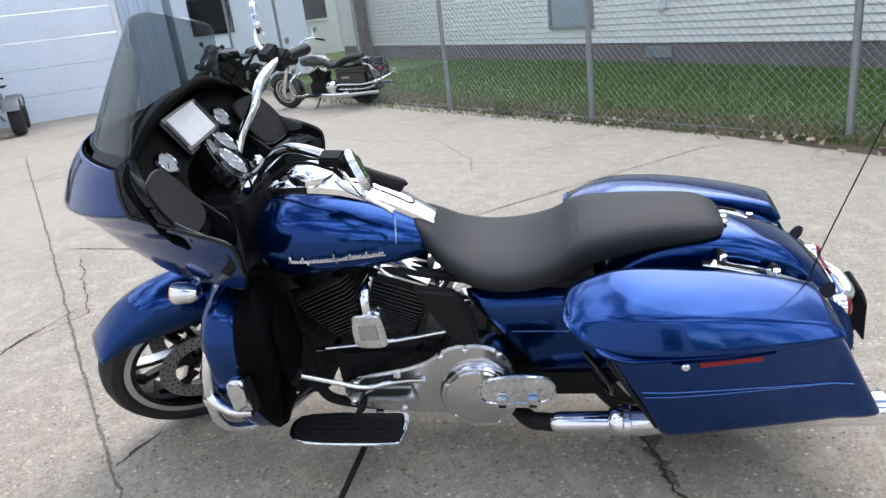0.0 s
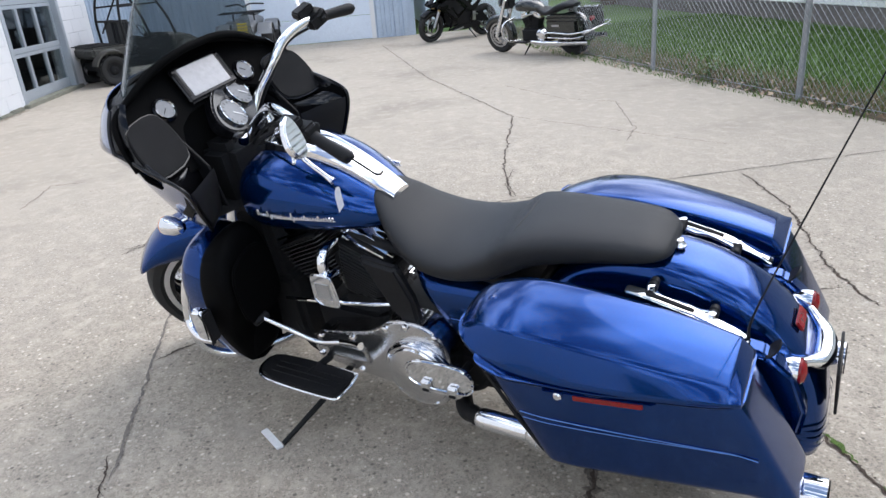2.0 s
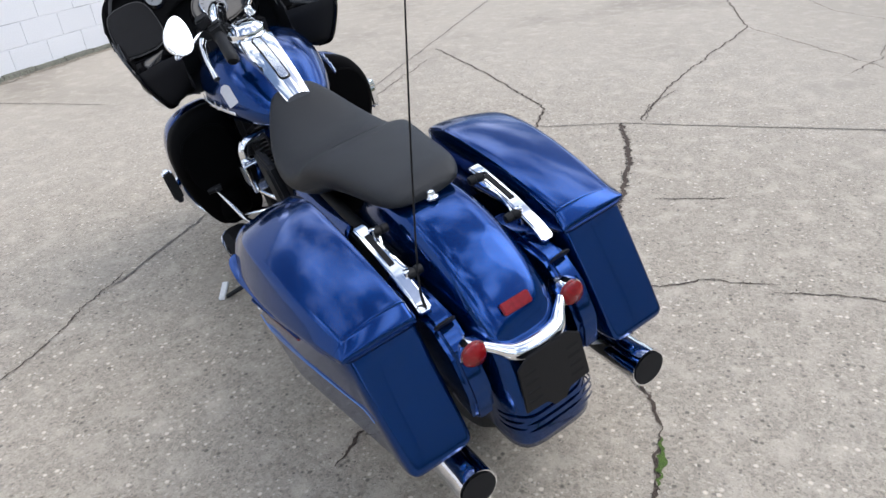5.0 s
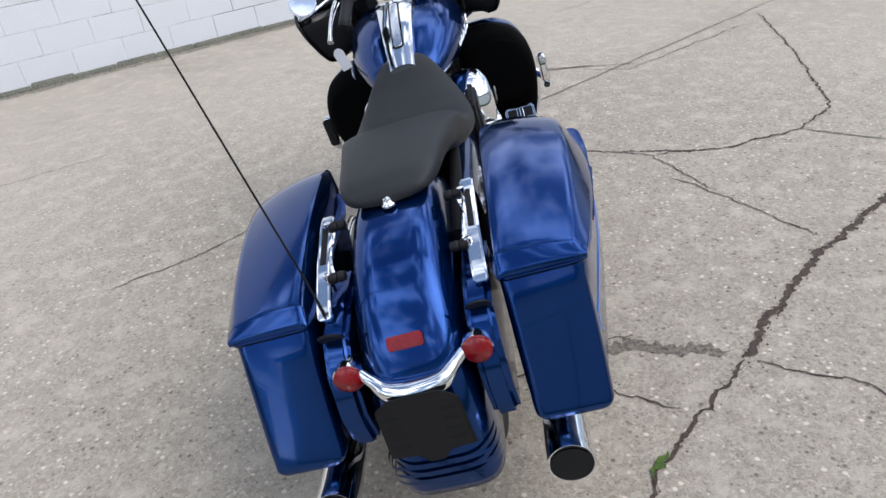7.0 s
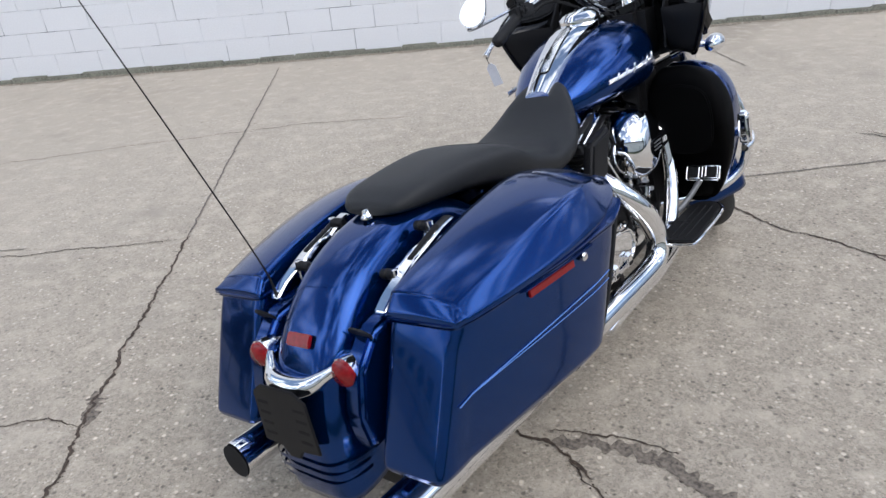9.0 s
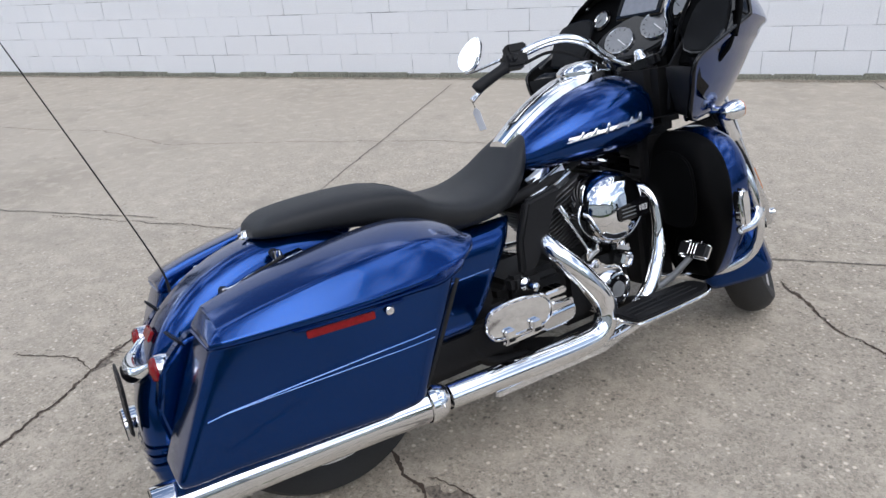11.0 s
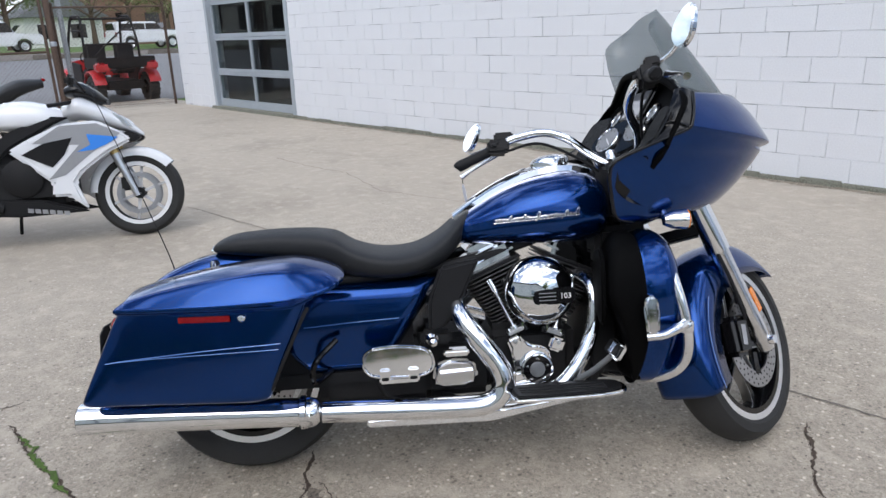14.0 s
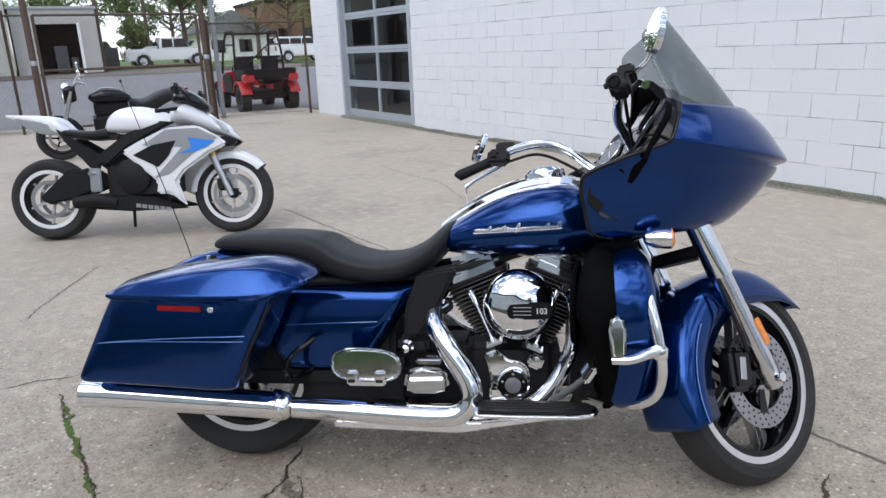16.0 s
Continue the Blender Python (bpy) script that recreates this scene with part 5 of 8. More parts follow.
for s in (-1, 1):
    part("display_buttons", slab([(-0.006, -0.04), (0.006, -0.04), (0.006, 0.04), (-0.006, 0.04)], 0.003, sm @ pose(s * 0.088, 0.0105, 0), 0.001), BLACK, outer)

# headlamps in the nose
for s in (-1, 1):
    part("headlamp", lathe([(0.001, 0.012), (0.04, 0.010), (0.058, 0.002), (0.062, -0.008), (0.001, -0.008)], 28, "x", (0, 0, 0)), CLEAR, outer, "clear headlamp lens").matrix_local = pose(1.600, s * 0.115, 1.0, 0, -22, s * 20)
    part("headlamp_bowl", lathe([(0.060, 0.0), (0.045, -0.02), (0.02, -0.035), (0.001, -0.038)], 28, "x", (0, 0, 0)), CHROME, outer).matrix_local = pose(1.596, s * 0.115, 1.0, 0, -22, s * 20)

# windshield
rows = []
for i in range(22):
    f = i / 21
    w = float(spline([(0.285,), (0.258,), (0.240,), (0.220,), (0.188,), (0.085,)], 22)[i][0])
    cx, cz = 1.582 + (1.352 - 1.582) * f ** 1.03, 1.125 + (1.430 - 1.125) * f ** 0.97
    ring = []
    for j in range(25):
        u = -1 + 2 * j / 24
        ring.append((cx - (3.3 + 0.7 * f) * (u * w) ** 2, u * w, cz - 0.02 * abs(u) ** 3 * f))
    rows.append(ring)
shield = at_bike("windshield", rings("shield", rows, False, False), SMOKE, "smoked wind deflector")
thick(shield, 0.003)
shield.visible_shadow = False
part("trim", tube([(1.325, -0.285, 1.126), (1.46, -0.19, 1.130), (1.585, 0, 1.130), (1.46, 0.19, 1.130), (1.325, 0.285, 1.126)], 0.008, 36, 8), BLACK, shield)

# handlebar, controls, mirrors, gauge pod: all turned with the steering
STEER = steered(STEER_DEG)
MIRROR_L = Matrix(((0.431, -0.863, 0.264, 0.756), (-0.317, -0.419, -0.851, 0.235), (0.845, 0.283, -0.454, 1.053), (0, 0, 0, 1))) @ pose(0, 0, 0, -8, 0, 0)
for s, flip in ((1, lambda m: m), (-1, mirrored)):
    front("handlebar", flip(tube([(1.215, 0.02, 0.935), (1.205, 0.06, 0.945), (1.165, 0.105, 0.995), (1.10, 0.135, 1.055), (1.055, 0.195, 1.090), (0.995, 0.275, 1.090), (0.950, 0.332, 1.068), (0.87, 0.405, 1.036)], 0.0145, 50, 14)), CHROME, "chrome handlebar")
    front("grip", flip(tube([(0.936, 0.345, 1.062), (0.928, 0.352, 1.059), (0.90, 0.378, 1.048), (0.855, 0.418, 1.030), (0.849, 0.424, 1.027)], [0.021, 0.0175, 0.0175, 0.019, 0.012], 24, 14)), BLACK, "black rubber grip")
    ctl = front("switch_housing", flip(joined([box(-0.036, 0.034, -0.026, 0.026, -0.024, 0.028, 0.010, 3, pose(0.958, 0.322, 1.070, 0, 8, -42)), box(-0.022, 0.040, -0.040, -0.012, -0.020, 0.024, 0.008, 2, pose(0.968, 0.330, 1.073, 0, 8, -42))])), BLACK, "black switch housing")
    for k in range(4):
        part("button", moved(flip(box(-0.007, 0.007, -0.005, 0.005, -0.006, 0.006, 0.002, 1, pose(0.928 + 0.014 * (k % 2), 0.302 + 0.012 * (k // 2), 1.074 + 0.010 * (k % 2), 0, 0, -38))), STEER), MATTE, ctl)
    part("reservoir", moved(flip(box(-0.034, 0.034, -0.022, 0.022, -0.014, 0.016, 0.006, 2, pose(0.990, 0.318, 1.108, 0, 6, -42))), STEER), BLACK, ctl)
    front("hand_lever", flip(tube([(0.998, 0.355, 1.070), (0.990, 0.378, 1.060), (0.955, 0.422, 1.040), (0.922, 0.455, 1.020), (0.902, 0.474, 1.006)], [0.011, 0.009, 0.007, 0.007, 0.010], 24, 10)), CHROME, "chrome hand lever")
    oval = [(0.055 * math.cos(a) * (1.0 if math.cos(a) > 0 else 0.9), 0.036 * math.sin(a) * (1 - 0.25 * math.cos(a))) for a in np.linspace(0, 2 * math.pi, 32, endpoint=False)]
    if s > 0:
        # the left mirror has swung inwards and stands nearly upright
        mm = MIRROR_L
        stem = at_bike("mirror", tube([tuple(STEER @ Vector((0.985, 0.340, 1.095))), tuple(MIRROR_L @ Vector((-0.055, -0.030, 0.0))), tuple(MIRROR_L @ Vector((-0.025, -0.020, 0.0)))], 0.005, 14, 10), CHROME, "teardrop chrome mirror")
        settle = Matrix.Identity(4)
    else:
        mm = Matrix.Translation((0.968, 0.448, 1.162)) @ pose(0, 0, 0, 0, 0, 98) @ pose(0, 0, 0, 10, -52, 0)
        stem = front("mirror", flip(tube([(1.0, 0.335, 1.110), (1.008, 0.375, 1.125), (0.998, 0.410, 1.140), (0.980, 0.435, 1.150)], 0.006, 18, 10)), CHROME, "teardrop chrome mirror")
        settle = STEER
    part("shell", moved(flip(slab([(x * 1.09, z * 1.12) for x, z in oval], -0.016, mm, 0.006, 3)), settle), CHROME, stem)
    part("glass", moved(flip(slab(oval, 0.002, mm, 0.0005)), settle), MIRROR, stem, "mirror glass")
    front("clutch_cable", flip(tube([(0.98, 0.31, 1.055), (1.06, 0.22, 1.06), (1.15, 0.13, 0.98), (1.22, 0.08, 0.90)], 0.005, 24, 8)), MATTE)
front("riser", box(1.16, 1.25, -0.05, 0.05, 0.90, 0.955, 0.015, 3), BLACKGLOSS)
pod = front("gauge_pod", slab([(0.142 * math.cos(a) * (1 if abs(math.cos(a)) > 0.4 else 1.0), 0.078 * math.sin(a) + 0.004 * math.cos(2 * a)) for a in np.linspace(0, 2 * math.pi, 40, endpoint=False)], 0.045, Matrix.Translation((1.232, 0.0, 1.025)) @ pose(0, 0, 0, 0, 34, 0) @ pose(0, 0, 0, 0, 0, 90) @ pose(0, -0.038, 0), 0.012, 3), BLACKGLOSS, "black gauge pod with two round dials")
for s in (-1, 1):
    gm = STEER @ Matrix.Translation((1.221, s * 0.060, 1.028)) @ pose(0, 0, 0, 0, -56, 0)
    part("bezel", moved(lathe([(0.046, -0.006), (0.0485, 0.005), (0.0470, 0.0065), (0.0455, 0.003)], 36, "z"), gm), CHROME, pod)
    part("dial", moved(lathe([(0.001, 0.003), (0.046, 0.003), (0.046, -0.004), (0.001, -0.004)], 36, "z"), gm), DIAL, pod, "dial face, reflection painted in as grey")
    part("needle", moved(box(-0.0015, 0.0015, -0.004, 0.034, 0.004, 0.0055, 0, 1, pose(0, 0, 0, 0, 0, 120)), gm), WHITE, pod)
    part("tick_marks", moved(joined([box(-0.001, 0.001, 0.034, 0.042, 0.0035, 0.0042, 0, 1, pose(0, 0, 0, 0, 0, a)) for a in range(-130, 131, 26)]), gm), BLACK, pod)
front("ignition_switch", lathe([(0.001, 0.018), (0.012, 0.017), (0.016, 0.012), (0.016, 0), (0.020, -0.014)], 20, "z", (1.150, 0.0, 0.955)), CHROME)

# antenna and hanging tags
ant = at_bike("antenna", tube([(-0.30, 0.159, 0.60), (-0.312, 0.157, 0.69), (-0.405, 0.136, 0.98), (-0.516, 0.109, 1.31)], [0.0045, 0.0022, 0.0018, 0.0012], 20, 6), MATTE, "thin black radio antenna")
part("tip", lathe([(0.001, 0.006), (0.004, 0.004), (0.004, -0.004), (0.001, -0.006)], 8, "z", (-0.516, 0.109, 1.312)), MATTE, ant)
for s, flip, colour, words in ((1, lambda m: m, PAPER, "white paper tag hanging from the clutch lever"),):
    h = 0.036
    tag = front("lever_tag", flip(slab([(-0.016, -h), (0.016, -h), (0.016, h * 0.7), (0.006, h), (-0.006, h), (-0.016, h * 0.7)], 0.0012, pose(0.906, 0.474, 0.945, 6, 5, -112), 0.0004)), colour, words)
    part("string", moved(flip(tube([(0.906, 0.474, 0.945 + h), (0.905, 0.474, 0.99), (0.904, 0.474, 1.004)], 0.0012, 6, 5)), STEER), MATTE, tag)

# ---- other machines on the lot ----
PEARL = mat("pearl_white_paint", (0.74, 0.75, 0.77), 0.25, 0.0, 0.95, 4.0, 200.0, coat=0.8)
SILVER = mat("silver_paint", (0.36, 0.36, 0.37), 0.32, 0.5, 0.9, 5.0, 300.0, coat=0.7)
SKYBLUE = mat("bright_blue_decal", (0.03, 0.22, 0.72), 0.3, 0.0, 0.9, 6.0, 200.0, coat=0.6)
GOLD = mat("gold_anodised", (0.55, 0.40, 0.16), 0.3, 0.9, 0.85, 8.0, 200.0)
REDPAINT = mat("red_plastic", (0.55, 0.025, 0.03), 0.3, 0.0, 0.85, 5.0, 150.0, coat=0.5)
CAMO = mat("camouflage_plastic", (0.060, 0.058, 0.050), 0.55, 0.0, 0.25, 9.0, 30.0)
YELLOW = mat("yellow_plastic", (0.75, 0.55, 0.02), 0.4, 0.0, 0.85, 8.0, 150.0)
WHITERIM = mat("white_rim_paint", (0.72, 0.72, 0.73), 0.3, 0.0, 0.92, 6.0, 200.0, coat=0.6)
BROWNGREEN = mat("dark_green_paint", (0.008, 0.012, 0.011), 0.2, 0.0, 0.8, 4.0, 300.0, coat=0.8)


def simple_wheel(root, c, r, w, rim, rim_mat, spokes=6, name="wheel"):
    c = tuple(c)
    ty = part("tyre", tyre_mesh(c, r, w, rim), RUBBER, root)
    ww = w * 0.42
    part("rim", lathe([(rim - 0.022, -ww), (rim + 0.004, -ww), (rim - 0.016, 0), (rim + 0.004, ww), (rim - 0.022, ww), (rim - 0.028, 0), (rim - 0.022, -ww)], 40, "y", c), MATTE, ty)
    for s in (-1, 1):
        part("rim_lip", lathe([(rim - 0.024, s * ww), (rim + 0.005, s * (ww + 0.002)), (rim + 0.005, s * (ww - 0.008)), (rim - 0.020, s * (ww - 0.008)), (rim - 0.024, s * ww)], 40, "y", c), rim_mat, ty)
    part("hub", lathe([(0.001, -0.05), (0.040, -0.05), (0.040, 0.05), (0.001, 0.05)], 18, "y", c), MATTE, ty)
    for i in range(spokes):
        m = Matrix.Translation(c) @ pose(0, 0, 0, 0, i * 360 / spokes + 10, 0)
        part("spoke", slab([(-0.012, 0.03), (0.012, 0.03), (0.008, rim - 0.022), (-0.008, rim - 0.022)], 0.022, m @ pose(0, -0.011, 0), 0.003), rim_mat, ty)
    for s in (-1, 1):
        part("disc", lathe([(0.118, s * 0.062), (0.148, s * 0.062), (0.148, s * 0.066), (0.118, s * 0.066), (0.118, s * 0.062)], 32, "y", c), STEEL, ty)


def sides(root, name, outline, y, t, material, label="", bevel=0.008):
    """The same plate on both sides of a machine."""
    for s in (-1, 1):
        part(name, slab(outline, s * t, pose(0, s * y, 0), bevel, 2), material, root, label)


def sport_bike(m, paint, second, accent, rim_mat, label):
    b = thing("sport_motorcycle", m, label, "motorcycle")
    simple_wheel(b, (0.0, 0, 0.315), 0.315, 0.18, 0.222, rim_mat)
    simple_wheel(b, (1.40, 0, 0.305), 0.305, 0.12, 0.222, rim_mat)
    part("fuel_tank", loft([(0.47, 0, 0.83, 0.06, 0.05, 0.04, 2.4), (0.52, 0, 0.85, 0.12, 0.09, 0.05, 2.6), (0.60, 0, 0.86, 0.155, 0.125, 0.07, 2.7), (0.75, 0, 0.86, 0.165, 0.135, 0.08, 2.7), (0.90, 0, 0.85, 0.155, 0.105, 0.07, 2.6), (1.02, 0, 0.84, 0.11, 0.05, 0.05, 2.4)], 30, 28), paint, b)
    part("tail", loft([(-0.30, 0, 0.965, 0.012, 0.008, 0.012, 2.4), (-0.18, 0, 0.945, 0.06, 0.022, 0.04, 2.8), (0.0, 0, 0.90, 0.095, 0.055, 0.06, 3), (0.12, 0, 0.86, 0.115, 0.07, 0.07, 3), (0.20, 0, 0.82, 0.10, 0.03, 0.05, 2.6)], 24, 24), paint, b)
    sides(b, "tail_panel", [(-0.19, 0.94), (0.09, 0.885), (0.18, 0.785), (0.0, 0.815), (-0.16, 0.895)], 0.088, 0.02, second)
    part("seat", loft([(0.10, 0, 0.835, 0.08, 0.02, 0.03, 2.6), (0.22, 0, 0.815, 0.125, 0.025, 0.04, 2.8), (0.38, 0, 0.80, 0.14, 0.028, 0.05, 2.8), (0.50, 0, 0.81, 0.10, 0.04, 0.05, 2.6)], 20, 24), VINYL, b, "black rider seat")
    part("nose", loft([(1.00, 0, 0.90, 0.16, 0.06, 0.06, 2.4), (1.10, 0, 0.93, 0.185, 0.075, 0.09, 2.3), (1.22, 0, 0.885, 0.165, 0.06, 0.09, 2.2), (1.34, 0, 0.815, 0.115, 0.045, 0.06, 2.1), (1.43, 0, 0.755, 0.060, 0.030, 0.03, 2.0), (1.48, 0, 0.722, 0.015, 0.01, 0.01, 2.0)], 30, 28), paint, b)
    sides(b, "headlamp", [(1.30, 0.885), (1.385, 0.83), (1.425, 0.77), (1.33, 0.80)], 0.075, 0.03, CHROME, "clear headlamp")
    sides(b, "chin", [(1.16, 0.735), (1.40, 0.745), (1.475, 0.705), (1.44, 0.675), (1.22, 0.66)], 0.03, 0.075, BLACK, "black nose underside")
    part("windscreen", loft([(1.02, 0, 1.03, 0.13, 0.05, 0.03, 2.2), (1.10, 0, 1.04, 0.145, 0.07, 0.05, 2.2), (1.20, 0, 1.0, 0.12, 0.05, 0.05, 2.2), (1.27, 0, 0.96, 0.06, 0.02, 0.02, 2.2)], 18, 22), BLACKGLOSS, b, "dark windscreen")
    sides(b, "side_fairing", [(0.637, 0.653), (0.764, 0.723), (0.983, 0.817), (1.219, 0.829), (1.392, 0.725), (1.429, 0.678), (1.274, 0.61), (1.092, 0.487), (1.037, 0.416), (1.101, 0.223), (0.983, 0.326), (0.874, 0.328), (0.892, 0.419)], 0.175, 0.05, paint, "", 0.018)
    sides(b, "fairing_panel", [(0.801, 0.694), (0.983, 0.803), (1.219, 0.807), (1.365, 0.731), (1.165, 0.612), (0.983, 0.471), (0.874, 0.446), (1.092, 0.669)], 0.2255, 0.003, second, "", 0.001)
    sides(b, "fairing_vent", [(0.728, 0.624), (0.874, 0.693), (1.056, 0.721), (0.992, 0.608), (0.91, 0.528)], 0.2285, 0.003, HOLE_SHADE, "", 0.001)
    sides(b, "decal", [(1.074, 0.622), (1.165, 0.666), (1.147, 0.739), (1.347, 0.707), (1.274, 0.664), (1.183, 0.63)], 0.2292, 0.003, accent, "", 0.001)
    sides(b, "belly_pan", [(0.237, 0.327), (0.40, 0.350), (0.801, 0.312), (1.101, 0.21), (0.655, 0.203), (0.237, 0.245)], 0.13, 0.05, BLACK, "black belly pan", 0.014)
    for k in range(6):
        sides(b, "lettering_bar", [(0.70 + k * 0.045, 0.262 - k * 0.007), (0.735 + k * 0.045, 0.257 - k * 0.007), (0.735 + k * 0.045, 0.228 - k * 0.007), (0.70 + k * 0.045, 0.233 - k * 0.007)], 0.1805, 0.003, SILVER, "pale lettering drawn as bars", 0.0)
    sides(b, "frame_spar", [(0.51, 0.556), (0.655, 0.68), (0.946, 0.827), (1.037, 0.861), (0.91, 0.874), (0.655, 0.79), (0.455, 0.649), (0.419, 0.577)], 0.12, 0.045, MATTE, "", 0.014)
    part("engine", joined([box(0.48, 0.98, -0.17, 0.17, 0.28, 0.60, 0.05, 3), lathe([(0.001, -0.215), (0.10, -0.21), (0.13, -0.19), (0.135, -0.15)], 28, "y", (0.70, 0, 0.47))]), MATTE, b)
    sides(b, "sub_frame", [(0.12, 0.85), (0.455, 0.63), (0.42, 0.50), (0.36, 0.54), (0.18, 0.75)], 0.10, 0.03, BLACK, "", 0.01)
    sides(b, "swing_arm", [(-0.05, 0.33), (0.05, 0.42), (0.20, 0.55), (0.36, 0.515), (0.42, 0.39), (0.20, 0.31), (0.0, 0.285)], 0.095, 0.035, BLACK, "", 0.012)
    part("exhaust", tube([(0.24, -0.17, 0.285), (0.42, -0.18, 0.30), (0.55, -0.16, 0.27)], [0.045, 0.05, 0.04], 10, 16), MATTE, b)
    for s in (-1, 1):
        part("foot_peg", joined([tube([(0.40, s * 0.13, 0.50), (0.41, s * 0.26, 0.50)], 0.012, 4, 8), box(0.36, 0.45, s * 0.15, s * 0.165, 0.36, 0.54, 0.01)]), ALU, b)
    for s in (-1, 1):
        part("fork_leg", tube([(1.40, s * 0.095, 0.29), (1.33, s * 0.095, 0.47), (1.25, s * 0.095, 0.68)], [0.024, 0.026, 0.030], 10, 12), ALU, b)
        part("fork_tube", tube([(1.285, s * 0.096, 0.595), (1.25, s * 0.096, 0.69)], 0.0315, 4, 12), GOLD, b)
        part("caliper", box(1.30, 1.38, s * 0.075, s * 0.115, 0.33, 0.44, 0.015), MATTE, b)
        part("clip_on", tube([(1.07, s * 0.12, 0.965), (1.02, s * 0.25, 0.945), (0.97, s * 0.34, 0.93)], 0.014, 10, 10), BLACK, b)
        part("mirror", joined([tube([(1.16, s * 0.16, 1.03), (1.13, s * 0.24, 1.09)], 0.009, 4, 8), box(1.08, 1.14, s * 0.22, s * 0.34, 1.05, 1.13, 0.025, 3)]), BLACK, b)
    part("front_fender", arc_skin((1.40, 0, 0.305), 40, 175, 24, lambda f: (0.335, 0.27, 0.075, 3.0), 14), paint, b)
    part("side_stand", tube([(0.55, 0.14, 0.24), (0.50, 0.25, 0.12), (0.47, 0.32, 0.05)], 0.012, 8, 8), MATTE, b)
    part("tail_lamp", box(-0.26, -0.20, -0.03, 0.03, 0.935, 0.955, 0.006), RED, b)
    return b


def facing(rear, front_, lean_):
    """A pose with x from the rear contact towards the front one."""
    d = Vector(front_) - Vector(rear)
    return pose(*rear, 0, 0, 0, math.degrees(math.atan2(d.y, d.x))) @ pose(0, 0, 0, -lean_, 0, 0)


sport_bike(facing((-2.71, 2.86), (-1.27, 3.06), 9), PEARL, SILVER, SKYBLUE, WHITERIM, "white, silver and blue sport motorcycle with white wheels")
sport_bike(facing((6.75, -11.95), (7.2, -10.75), 9), BLACKGLOSS, BLACK, BLACKGLOSS, BLACKGLOSS, "black sport motorcycle parked near the garage")


